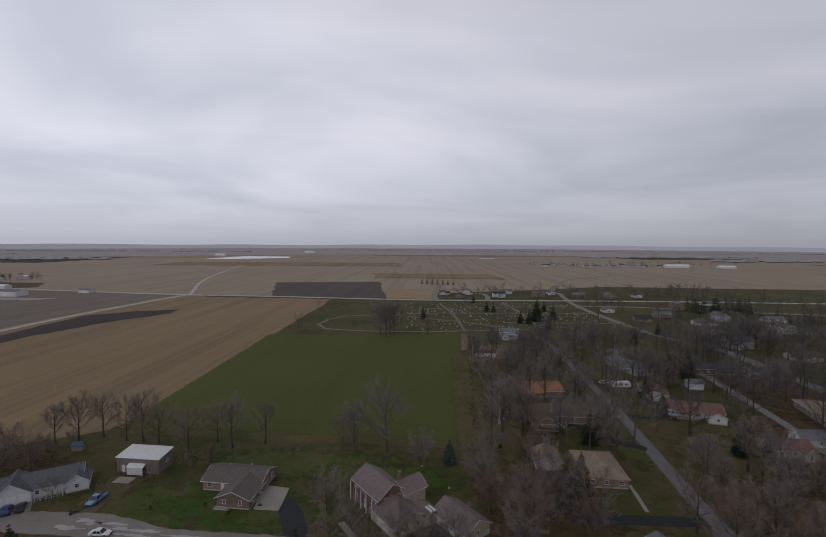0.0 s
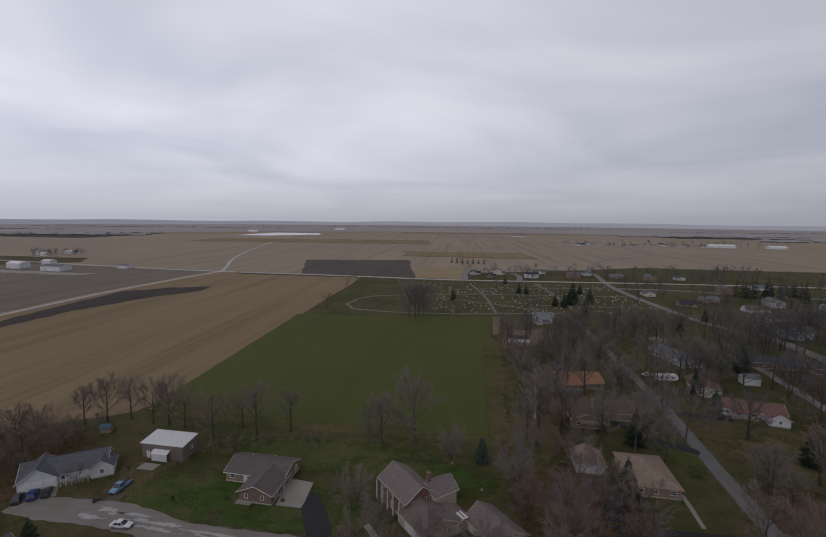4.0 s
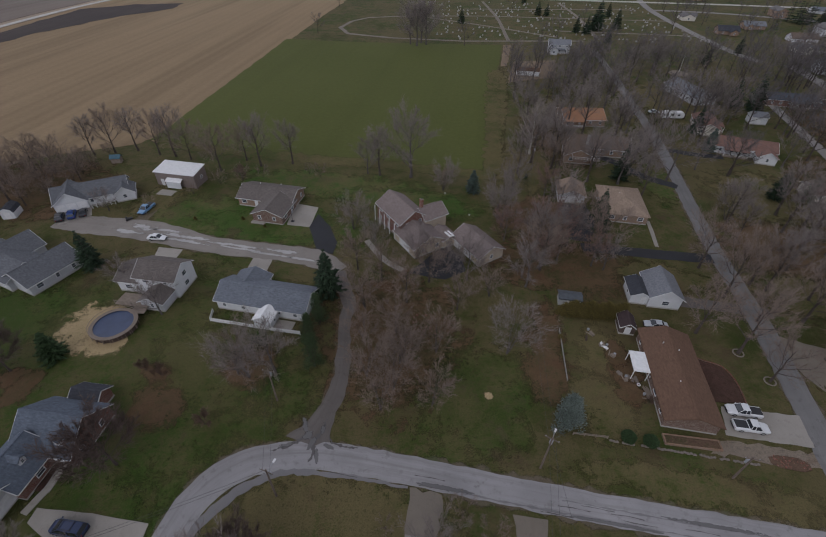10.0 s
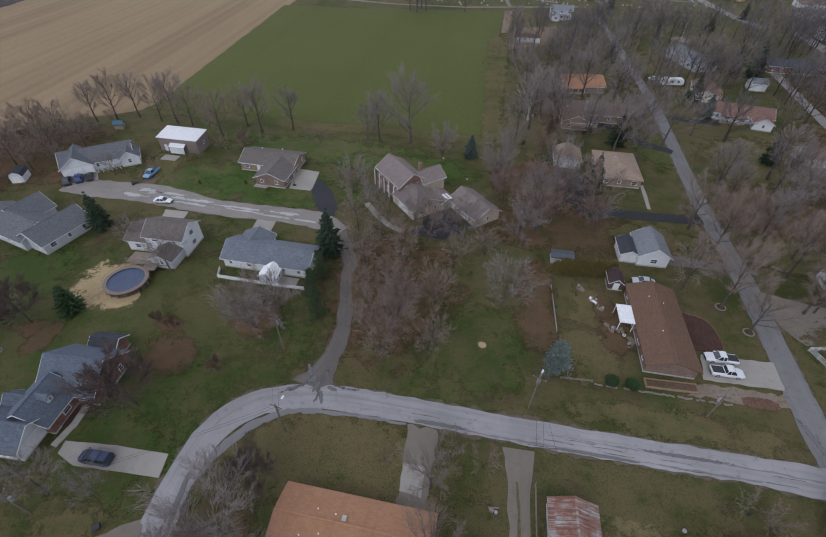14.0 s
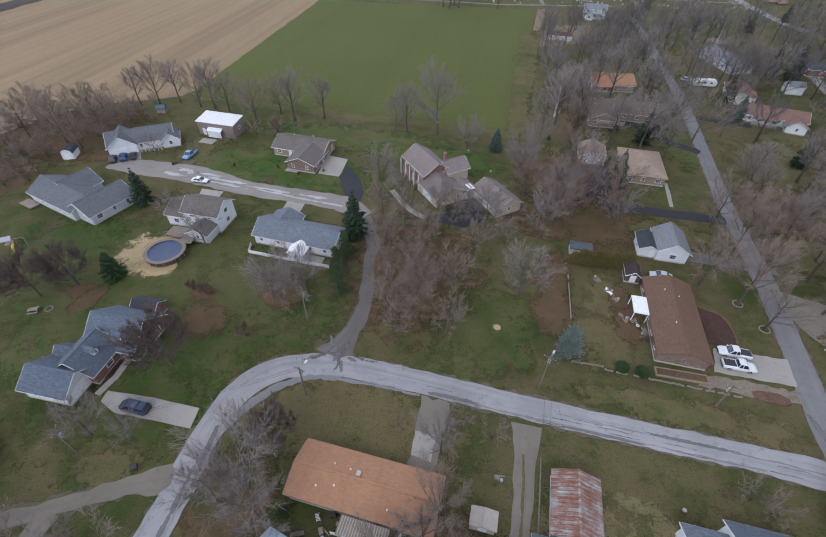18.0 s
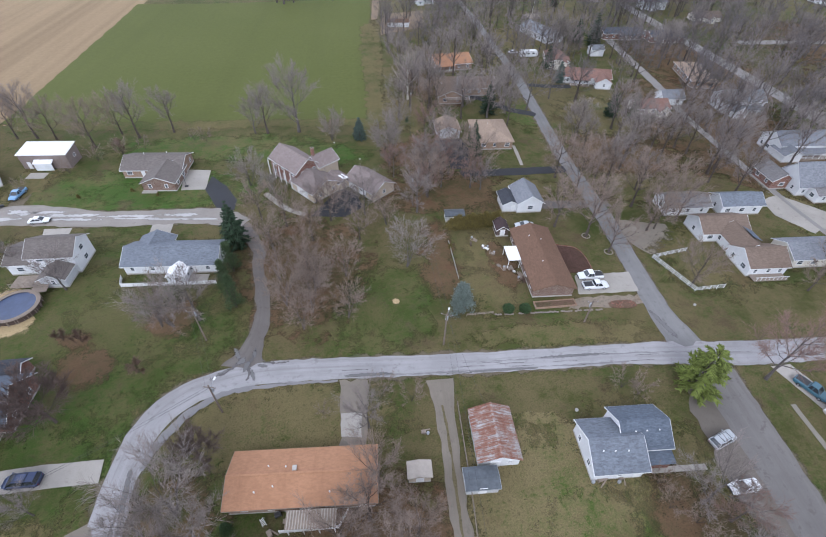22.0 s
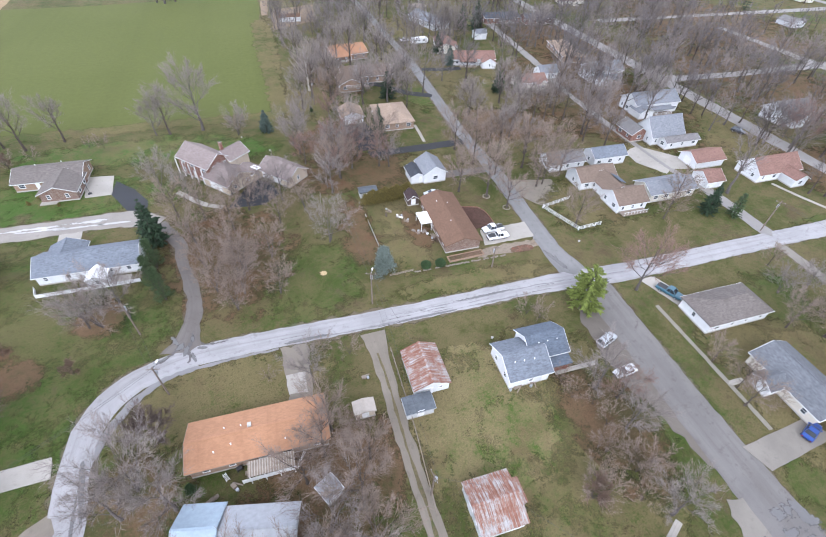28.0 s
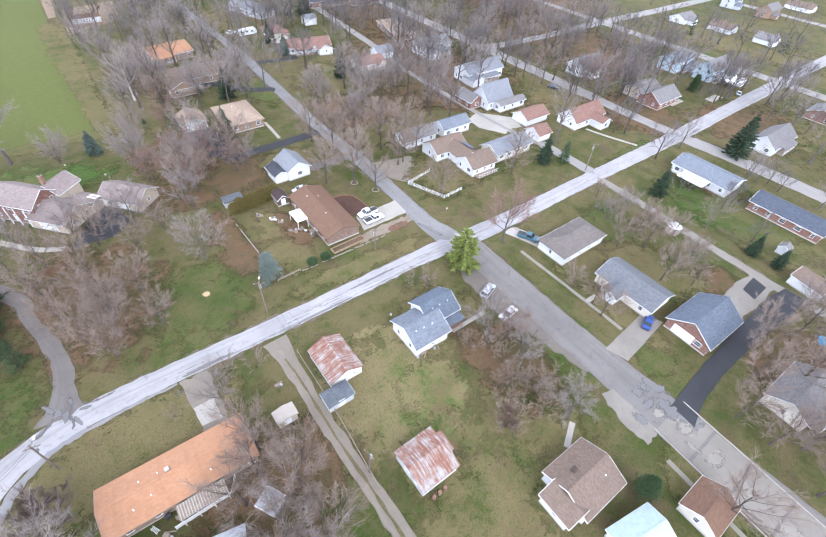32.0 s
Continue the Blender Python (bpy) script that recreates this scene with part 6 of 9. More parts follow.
block(h, 0, 0, 8, 7.4, 2.7, 1.7, W_WHITE, SH_PEACH, 1, wins="w", doors=(("s", 0, 4.8, 2.2, M_TRIM, GD),))
h = house(66, 151, -9, 21, 11, 3.0, 2.4, B_TAN, SH_BROWN, "large brown-roofed house with a balcony")
block(h, -8, -7.5, 10, 9, 3.0, 2.0, B_TAN, SH_BROWN, 1, wins="sw")
chimney(h, -4.5, -4, 3, 7, M_STONE)
dk = part("balcony", Geo().box(-6, -13.2, 2.3, 9, 2.6, 0.2), M_WOOD, h)
part("balcony_rail", Geo().box(-6, -14.4, 3.3, 9, 0.08, 0.08).box(-10.4, -13.2, 3.3, 0.08, 2.6, 0.08).box(-1.6, -13.2, 3.3, 0.08, 2.6, 0.08), M_TRIM, dk)
for i in range(10):
    part("baluster", shared(("baluster",), lambda: Geo().box(0, 0, 0.5, 0.07, 0.07, 1.0), M_TRIM), None, dk).matrix_basis = pose(-10.4 + i * 0.98, -14.4, 2.3)
h = house(39.8, 7.1, -9.6, 8.6, 8.8, 3.0, 2.1, W_WHITE, SH_BLUE, "white house with a blue-grey roof and a taller wing", doors=(("s", 3.0, 1.0, 2.1, M_TRIM, "door"),))
block(h, 5.3, 2.3, 7.2, 6.6, 3.5, 2.1, W_WHITE, SH_SLATE, 0, wins="sen")
part("porch_wall", Geo().box(6.4, -2.0, 1.1, 4.6, 1.9, 2.0), B_RED, h, "reddish-brown porch front")
part("porch_roof", Geo().slab([(3.9, -3.3, 2.35), (9.1, -3.3, 2.35), (9.1, -0.9, 2.9), (3.9, -0.9, 2.9)], 0.12), SH_SLATE, h)
vents(h, [(-2.4, -1.6, 4.5), (-0.6, -1.7, 4.5), (1.4, -1.8, 4.5), (3.6, 0.9, 4.8), (5.4, 0.9, 4.8), (7.4, 0.9, 4.8)])
part("walkway", Geo().box(10.5, -3.2, 0.05, 9, 0.9, 0.14), M_CONC, h)

EXTRA = []
C2 = "houses along the eastern streets"
house(88, -0.3, -9.5, 16.5, 8.6, 2.8, 2.2, W_WHITE, SH_TAUPE, "white house with a taupe hipped roof", C2, hip=True)
h = house(84, -18.4, 80.6, 14.6, 9.4, 2.8, 1.9, W_CREAM, SH_STEEL, "ranch house with a grey roof and a small front gable", C2, doors=(("n", 3.5, 1.0, 2.1, M_TRIM, "door"),))
block(h, 1.5, 5.6, 3.6, 3.4, 2.6, 1.0, W_WHITE, SH_STEEL, 1, wins="")
h = house(85, -33.7, -11, 13.4, 10.0, 2.8, 3.0, B_RED, SH_SLATE, "red brick house with a steep blue-grey roof and garage door", C2, doors=(("w", 0.8, 4.6, 2.2, M_TRIM, GD),))
h = house(80.2, -53, -12, 13, 8, 2.8, 2.0, W_CREAM, SH_GREY, "grey-roofed house among bare trees", C2)
EXTRA.append(({'ob': h, 'dims': (13, 8, 2.8, W_CREAM, SH_GREY)}, 0, -4.9, 7, 2.2, (4, -4.6, 5, 4)))
h = house(36.7, -31.0, 80.0, 9.6, 8.8, 2.9, 1.9, W_WHITE, SH_BROWN, "white cottage with a brown shingled roof", C2, axis=1)
block(h, -0.5, 5.0, 5.0, 4.6, 2.8, 1.2, W_WHITE, SH_BROWN, 0, wins="nw")
vents(h, [(-1.8, -2.2, 4.2)])
chimney(h, 1.6, 1.4, 3, 5.2, M_DARKWOOD, 0.7)
house(35.5, -41.2, -20, 8.5, 6, 2.4, 1.0, W_WHITE, M_BLUEMETAL, "small house with a pale blue metal roof", C2)
house(47, -47, -10, 7, 6, 2.4, 1.6, W_CREAM, SH_MAROON, "small cream outbuilding with a brown roof", C2)
h = house(149, -13.8, 80.6, 18.5, 11, 2.9, 1.7, W_WHITE, SH_BLUE, "long white house with a light grey roof and back porch", C2)
part("porch_roof", Geo().box(0.5, 8.2, 2.6, 8, 5, 0.12), M_WHITEMETAL, h)
house(144.6, -38, 80.6, 19.5, 9.5, 2.9, 1.7, B_RED, SH_NAVY, "long brick house with a dark blue roof", C2)
h = house(96.6, 62.6, -9.4, 12.5, 7.5, 2.8, 1.7, W_WHITE, SH_GREY, "white house with a grey roof", C2)
h = house(111, 59.4, -9.4, 12, 6.8, 3.2, 1.7, W_WHITE, SH_BLUE, "white house with a blue-grey roof", C2)
h = house(98.3, 51.6, -9.4, 12.5, 8.4, 2.9, 2.2, W_WHITE, SH_BROWN, "white house with a brown roof and a porch", C2)
block(h, 2.0, -6.4, 8.4, 7.0, 2.9, 1.9, W_WHITE, SH_BROWN, 1, wins="we")
block(h, 2.5, -12.4, 9.2, 7.6, 2.9, 2.3, W_WHITE, SH_BROWN, 0, wins="swe", every=2.4)
part("roof_patch", Geo().slab([(2.5, -8.4, 4.98), (5.6, -8.4, 3.55), (5.6, -4.4, 3.55), (2.5, -4.4, 4.98)], 0.05), SH_SLATE, h, "blue-grey patch of newer shingles").location = (0, 0, 0.12)
dk = part("porch_deck", Geo().box(2.5, -17.2, 0.5, 8, 2.2, 0.2), M_WOOD, h)
for i in range(8):
    part("baluster", SHARED[("baluster",)], None, dk).matrix_basis = pose(-1.0 + i, -18.2, 0.5)
part("porch_rail", Geo().box(2.5, -18.2, 1.5, 8, 0.08, 0.08), M_TRIM, dk)
h = house(114, 38.4, -9.4, 16, 8, 2.9, 1.8, W_CREAM, SH_LIGHT, "house with a light grey roof", C2)
h = house(140.5, 64, -9.4, 13.5, 10, 3.2, 4.8, W_WHITE, SH_LIGHT, "tall house with a steep light grey roof and brick wing", C2, every=2.6)
block(h, 3, -6.6, 13, 3.6, 2.7, 0.9, W_WHITE, SH_GREY, 0, wins="swe")
block(h, -8.6, 3.2, 8, 6, 2.9, 2.0, B_RED, SH_GREY, 1, wins="sw")
for x, y, L, W, r, rf in ((140, 46, 11, 7, -9.4, SH_RED), (130.8, 36.8, 5.8, 6.2, -9.4, SH_RED)):
    h = thing("garage", x, y, 0, r, "white garage with a brown roof", "garage", C2)
    block(h, 0, 0, L, W, 2.6, 1.8, W_WHITE, rf, 0, wins="", doors=(("w", 0, 2.6, 2.2, M_TRIM, GD),))
h = house(154, 33, -9.4, 17, 9, 3.0, 3.2, W_WHITE, SH_RED, "white cottage with a brown roof and a front porch", C2)
block(h, 3, -5, 8, 5, 2.8, 1.3, W_WHITE, SH_RED, 1, wins="s")
h = house(194.8, 20, -9.4, 16, 10, 3.0, 2.8, B_RED, SH_GREY, "brick house with a grey roof and white porch", C2)
block(h, 2, 9, 14, 8, 2.8, 2.0, W_TAN, SH_GREY, 0, wins="nw")
h = house(200, 56, -9.4, 16, 9, 4.2, 3.0, W_WHITE, SH_GREY, "white storey-and-a-half house with a grey roof", C2, storeys=1)
block(h, -2, -5, 6, 5, 3, 1.5, W_WHITE, SH_GREY, 1, wins="s")
h = house(240.5, 30.5, -9.4, 15, 10, 5.0, 2.0, W_BLUE, SH_BLUE, "pale blue two-storey house with a blue-grey roof", C2, storeys=2)
EXTRA.append(({'ob': h, 'dims': (15, 10, 5.0, W_BLUE, SH_BLUE)}, 0, -5.9, 7, 2.2, (4.5, -6.5, 6, 5)))
h = house(243, 15, -9.4, 16, 9, 5.2, 3.2, W_BLUE, SH_GREY, "pale blue-grey gabled house with a grey roof", C2, storeys=2)
EXTRA.append(({'ob': h, 'dims': (16, 9, 5.2, W_BLUE, SH_GREY)}, -3, -5.4, 7, 2.2, (5, -5.5, 5, 5)))
h = thing("carport", 241, 4.5, 0, -9.4, "white flat-roofed carport beside a house", "carport", C2)
part("roof", Geo().box(0, 0, 2.6, 11, 7, 0.25), M_WHITEMETAL, h)
part("wall", Geo().box(3, 0, 1.3, 4, 6.4, 2.6), W_WHITE, h)
h = house(191.5, -22.5, -9.4, 19, 9, 3.0, 3.0, W_WHITE, SH_GREY, "white house with dormers and a grey roof", C2)
EXTRA.append(({'ob': h, 'dims': (19, 9, 3.0, W_WHITE, SH_GREY)}, 0, -5.4, 10, 2.4, None))
house(234, -32, -9.4, 12, 11, 3.0, 2.0, B_RED, SH_LIGHT, "long red brick building with a pale roof", C2)
h = house(156.5, 83, -9.4, 20, 10, 4.2, 2.6, W_WHITE, SH_LIGHT, "white house with a light roof and porch windows", C2, every=2.2)
EXTRA.append(({'ob': h, 'dims': (20, 10, 4.2, W_WHITE, SH_LIGHT)}, 0, -5.8, 12, 2.6, (-7, -5, 6, 6)))
h = house(162, 115, -9.4, 16, 10, 4.6, 2.4, W_WHITE, SH_LIGHT, "white two-storey house with a light roof", C2, storeys=2)
EXTRA.append(({'ob': h, 'dims': (16, 10, 4.6, W_WHITE, SH_LIGHT)}, 2, -5.8, 9, 2.4, (-4, -6.2, 6, 5)))
h = house(126.8, 119.6, -9.4, 13, 8.5, 2.8, 1.8, W_CREAM, SH_RED, "cream garage house with a red-brown roof", C2)
EXTRA.append(({'ob': h, 'dims': (13, 8.5, 2.8, W_CREAM, SH_RED)}, 0, 0, 0, 0, (3, -4.4, 4, 3.5)))
house(140, 125, -9.4, 9, 7, 2.8, 2.0, W_WHITE, SH_LIGHT, "small white outbuilding with a light roof", C2)
house(168, 145, 70, 24, 11, 2.8, 2.0, B_TAN, SH_PEACH, "tan hip-roofed house among bare trees", C2, hip=True)
h = house(119, 152, -20, 20, 10, 2.9, 2.0, W_WHITE, SH_RED, "long house with a red-brown roof", C2)
EXTRA.append(({'ob': h, 'dims': (20, 10, 2.9, W_WHITE, SH_RED)}, -3, -6, 8, 2.4, (6, -6, 6, 6)))
h = house(116, 173, 70, 16, 9, 2.9, 1.8, W_CREAM, SH_RED, "cream house with a red-brown gable roof", C2)
EXTRA.append(({'ob': h, 'dims': (16, 9, 2.9, W_CREAM, SH_RED)}, 0, -5.4, 6, 2, None))
house(128, 212, 100, 24, 11, 3.2, 2.4, W_GREY, SH_LIGHT, "long building with a pale metal roof", C2)
h = house(170, 205, -9.4, 22, 11, 3.0, 1.5, B_RED, SH_NAVY, "long brick house with a dark blue roof", C2)
EXTRA.append(({'ob': h, 'dims': (22, 11, 3.0, B_RED, SH_NAVY)}, 2, -6.4, 8, 2.2, None))
h = house(190, 196, -9.4, 18, 10, 3.0, 1.5, B_RED, SH_NAVY, "brick house with a dark blue roof", C2)
EXTRA.append(({'ob': h, 'dims': (18, 10, 3.0, B_RED, SH_NAVY)}, 0, -5.9, 7, 2.2, None))
h = house(68, 180, 0, 17, 14, 2.8, 2.2, B_TAN, SH_ORANGE, "orange-brown roofed house behind trees", C2)
EXTRA.append(({'ob': h, 'dims': (17, 14, 2.8, B_TAN, SH_ORANGE)}, -4, -7.6, 8, 2.4, None))
h = house(86, 291, -9, 13, 9, 5.0, 2.0, W_GREY, SH_LIGHT, "pale grey two-storey house at the cemetery edge", C2, storeys=2)
EXTRA.append(({'ob': h, 'dims': (13, 9, 5.0, W_GREY, SH_LIGHT)}, 0, -5.4, 7, 2, (-3, -5.6, 5, 4)))

def add_porch(h, cx, cy, w, d, roof, z=2.5):
    """A low porch roof on posts, with a floor and a rail."""
    pr = part("porch_roof", Geo().slab([(cx - w / 2, cy - d / 2, z), (cx + w / 2, cy - d / 2, z), (cx + w / 2, cy + d / 2, z + 0.5), (cx - w / 2, cy + d / 2, z + 0.5)], 0.14), roof, h)
    part("porch_floor", Geo().box(cx, cy, 0.25, w - 0.3, d - 0.2, 0.4), M_WOOD, h)
    n = max(2, round(w / 2.4))
    for i in range(n + 1):
        part("porch_post", SHARED[("porch_post",)], None, h).matrix_basis = Matrix.LocRotScale((cx - w / 2 + 0.3 + i * (w - 0.6) / n, cy - d / 2 + 0.2, 0.05), None, (1, 1, z / 2.7))
    part("porch_rail", Geo().box(cx, cy - d / 2 + 0.2, 1.15, w - 0.6, 0.06, 0.08).box(cx, cy - d / 2 + 0.2, 0.75, w - 0.6, 0.04, 0.05), M_TRIM, h)


for nm, cx, cy, w, d, wing in EXTRA:
    L, W, e, wall, roof = nm["dims"]
    if w:
        add_porch(nm["ob"], cx, cy, w, d, roof, min(2.6, e - 0.2))
    if wing:
        block(nm["ob"], *wing, 2.7, 1.7, wall, roof, 1, wins="s", every=2.6)

# sheds and outbuildings
def shed(x, y, rz, L, W, e, rise, wall, roof, label, axis=0, door=True, over=0.2, trim=None):
    s = thing("shed", x, y, 0, rz, label, "shed")
    block(s, 0, 0, L, W, e, rise, wall, roof, axis, over=over, wins="", doors=(("s", 0, 1.2, 1.8, M_TRIM, "door"),) if door else (), trim=trim)
    return s


s = thing("barn", -72.2, 122.4, 0, -10, "brown metal barn with a low white roof", "barn")
part("wall", Geo().loft([[(-6.5, y, -0.1), (6.5, y, -0.1), (6.5, y, z), (-6.5, y, z)] for y, z in ((-3.1, 4.3), (3.1, 5.0))]), W_BROWN, s)
part("roof", Geo().slab([(-6.8, -3.4, 4.42), (6.8, -3.4, 4.42), (6.8, 3.4, 5.2), (-6.8, 3.4, 5.2)], 0.14), M_WHITEMETAL, s)
for i in range(22):
    part("roof_rib", shared(("roof_rib", "barn"), lambda: Geo().tube([(0, -3.4, 4.44), (0, 3.4, 5.22)], [0.04, 0.04], 4), M_WHITEMETAL), None, s).location = (-6.5 + i * 13 / 21, 0, 0)
door_at(s, -4.5, -3.12, 0, 1.0, 2.1, 0, M_TRIM)
window_at(s, 6.52, 0.5, 2.4, 1.0, 1.0, 90)
cn = part("lean_to", Geo().slab([(-2.6, -4.6, 2.3), (2.6, -4.6, 2.3), (2.6, -3.1, 2.9), (-2.6, -3.1, 2.9)], 0.10), M_WHITEMETAL, s)
part("screen_wall", Geo().box(0, -4.4, 1.2, 4.8, 0.10, 2.2), W_WHITE, cn)
part("apron", Geo().box(-1, -7.2, 0.05, 5, 3, 0.14), M_CONC, s)
s = thing("shed", -111, 102, 0, 14, "small white garden shed with a dark gambrel barn roof", "shed")
BARN = ((1.75, 1.95), (1.28, 2.85), (0.0, 3.4), (-1.28, 2.85), (-1.75, 1.95))
part("wall", Geo().loft([[(x, y, z) for x, z in ((-1.62, -0.1), (1.62, -0.1), (1.62, 1.95), (1.2, 2.75), (0, 3.28), (-1.2, 2.75), (-1.62, 1.95))] for y in (-2.1, 2.1)]), W_WHITE, s)
for (xa, za), (xb, zb) in zip(BARN, BARN[1:]):
    part("roof", Geo().slab([(xa, -2.3, za), (xa, 2.3, za), (xb, 2.3, zb), (xb, -2.3, zb)], 0.08), SH_DARK, s)
door_at(s, 0, -2.13, 0, 1.5, 1.9, 0, M_TRIM)
shed(10.1, 10.7, -9.4, 2.1, 3.3, 2.0, 0.35, W_TAN, B_PALE, "little shed with a pale tan metal roof", 1, trim=B_PALE)
s = shed(18.7, 7.4, -9, 4.8, 3.0, 1.9, 0.3, W_GREY, M_DARKMETAL, "low grey shed with a dark metal roof", 0, trim=M_GREYMETAL)
shed(44.8, 63.5, -9.4, 3.8, 3.0, 2.0, 1.1, M_DARKWOOD, SH_DUSK, "small dark brown shed with white edge trim", 1)
shed(35.0, 71.0, -9.4, 4.6, 2.6, 2.0, 0.4, W_GREY, M_DARKMETAL, "grey shed behind the hedge", 0, trim=M_DARKMETAL)
shed(141.5, 181, -9.4, 6, 5, 3.0, 1.4, W_WHITE, SH_LIGHT, "white shed on the lawn", 0)
shed(58.5, 243, -9.4, 11.5, 5, 2.4, 1.0, W_WHITE, SH_MAROON, "long low white shed on bare ground", 0)
shed(127.5, -40.5, -9.4, 2.4, 2.4, 2.0, 0.9, W_GREY, SH_GREY, "small grey shed beside the alley", 0)
shed(117.4, -48.4, 70, 7, 6, 2.5, 1.6, W_WHITE, SH_BROWN, "white garage with a brown roof", 0)


KEEP.extend([(-17, 2, 5), (-12, 0, 5), (-7, -2, 5)])
s = thing("garage", -12.4, 0.4, 0, -22, "long low garage with a pale and a weathered grey metal roof", "garage")
block(s, -5.1, 0.2, 5.0, 6.8, 2.6, 1.9, W_WHITE, M_BLUEMETAL, 0, wins="nw", trim=M_BLUEMETAL)
block(s, 2.6, 0, 10.2, 6.2, 2.4, 1.5, W_GREY, M_GREYMETAL, 0, wins="n", trim=M_GREYMETAL)


def metal_barn(x, y, rz, L, W, e, rise, label, rust, cap):
    KEEP.append((x, y, 6.5))
    s = thing("metal_shed", x, y, 0, rz, label, "shed")
    part("wall", Geo().box(0, 0, e / 2, L, W, e), W_WHITE, s)
    for q in (-1, 1):
        gg = Geo().add([(q * L / 2, -W / 2, e), (q * L / 2, W / 2, e), (q * L / 2, 0, e + rise), (q * (L / 2 - .1), -W / 2, e), (q * (L / 2 - .1), W / 2, e), (q * (L / 2 - .1), 0, e + rise)],
               [(0, 1, 2), (5, 4, 3), (0, 3, 4, 1), (1, 4, 5, 2), (2, 5, 3, 0)])
        part("gable", gg, W_WHITE, s)
    rf = part("roof", gable_roof(Geo(), 0, 0, L, W, e, rise, 0.3, 0), rust, s)
    k = rise / (W / 2)
    def rib(q):
        return lambda: Geo().tube([(0, 0, e + rise + 0.2), (0, q * (W / 2 + 0.3), e - 0.3 * k + 0.2)], [0.045, 0.045], 4)
    n = int(L / 0.55)
    for i in range(n + 1):
        for q in (-1, 1):
            part("roof_rib", shared(("roof_rib", L, q), rib(q), rust), None, rf).location = (-L / 2 + i * L / n, 0, 0)
    part("ridge_cap", Geo().box(0, 0, e + rise + 0.2, L + 0.6, 0.35, 0.06), cap, rf)
    door_at(s, -L / 2 - 0.02, 0.6, 0, 1.6, 1.9, 270, M_TRIM)
    window_at(s, -L / 2 - 0.02, -1.6, 1.5, 0.8, 0.7, 270)
    return s


metal_barn(23.0, 13.3, 80.6, 8.4, 6.4, 2.2, 1.5, "white shed with a rusty ribbed metal roof", M_RUSTRED, M_RUST)
s = metal_barn(21.5, -11.5, -9.5, 6.8, 7.2, 2.4, 1.1, "metal shed with a rust-streaked white roof", M_RUST, M_RUST)
part("lean_to", Geo().slab([(3.4, -1.2, 2.1), (5.0, -1.2, 1.7), (5.0, 2.6, 1.7), (3.4, 2.6, 2.1)], 0.08).box(4.2, 0.7, 0.85, 1.4, 3.4, 1.5), M_RUST, s)
for i in range(3):
    single("rusty_barrel", Geo().tube([(0, 0, 0), (0, 0, 0.3), (0, 0, 0.6), (0, 0, 0.88)], [0.29, 0.31, 0.31, 0.29], 12), M_RUST, "rusty barrel standing beside the metal shed", "barrel", "barrels", m=pose(18.6 + i * 1.1, -15.9 - i * 0.15, 0))

# ---- trees ----
KINDS = dict(
    oak=tree_kind(11, 14, 6.6, BK_BROWN, TW_BROWN, limbs=11, subs=8, fine=7, twigs=6, tw=0.019),
    maple=tree_kind(12, 13, 6.0, BK_GREY, TW_LILAC, limbs=11, subs=8, fine=7, twigs=6, low=0.18, tw=0.019),
    tall=tree_kind(13, 16, 5.6, BK_BROWN, TW_LILAC, limbs=11, subs=8, fine=7, twigs=5, low=0.28, up=1.25, tw=0.020),
    multi=tree_kind(14, 10, 4.6, BK_GREY, TW_BROWN, limbs=16, subs=7, fine=6, twigs=5, stems=4, low=0.12, up=0.95, tw=0.017),
    lilac=tree_kind(15, 11, 5.8, BK_GREY, TW_LILAC, limbs=15, subs=7, fine=7, twigs=5, stems=3, low=0.12, up=0.85, tw=0.017),
    red=tree_kind(16, 12, 6.0, BK_GREY, TW_RED, limbs=11, subs=8, fine=7, twigs=6, tw=0.019),
    pale=tree_kind(17, 18, 7.0, BK_PALE, TW_PALE, limbs=11, subs=7, fine=6, twigs=5, low=0.2, up=1.1, tw=0.022),
    mid=tree_kind(18, 15, 6.8, BK_BROWN, TW_FAR, limbs=9, subs=6, fine=4, twigs=4, tw=0.036),
    mid2=tree_kind(19, 15, 6.4, BK_GREY, TW_FAR, limbs=9, subs=6, fine=4, twigs=4, low=0.28, up=1.1, tw=0.036),
    far=tree_kind(21, 13, 6.0, BK_BROWN, TW_FAR, limbs=6, subs=4, fine=3, twigs=3, tw=0.09),
    far2=tree_kind(22, 13, 5.6, BK_GREY, TW_FAR, limbs=6, subs=4, fine=3, twigs=3, tw=0.09),
    dark=tree_kind(23, 9, 5.0, BK_BROWN, TW_DARK, limbs=13, subs=9, fine=8, twigs=8, low=0.14, up=0.95, tw=0.026),
    thicket=tree_kind(24, 3, 1.7, BK_BROWN, TW_RUST, limbs=14, subs=6, fine=6, twigs=7, stems=7, low=0.03, up=1.2, tw=0.022),
    bush=tree_kind(20, 4, 2.8, BK_BROWN, TW_BROWN, limbs=14, subs=5, fine=5, twigs=5, stems=5, low=0.05, up=0.9, tw=0.014),
)
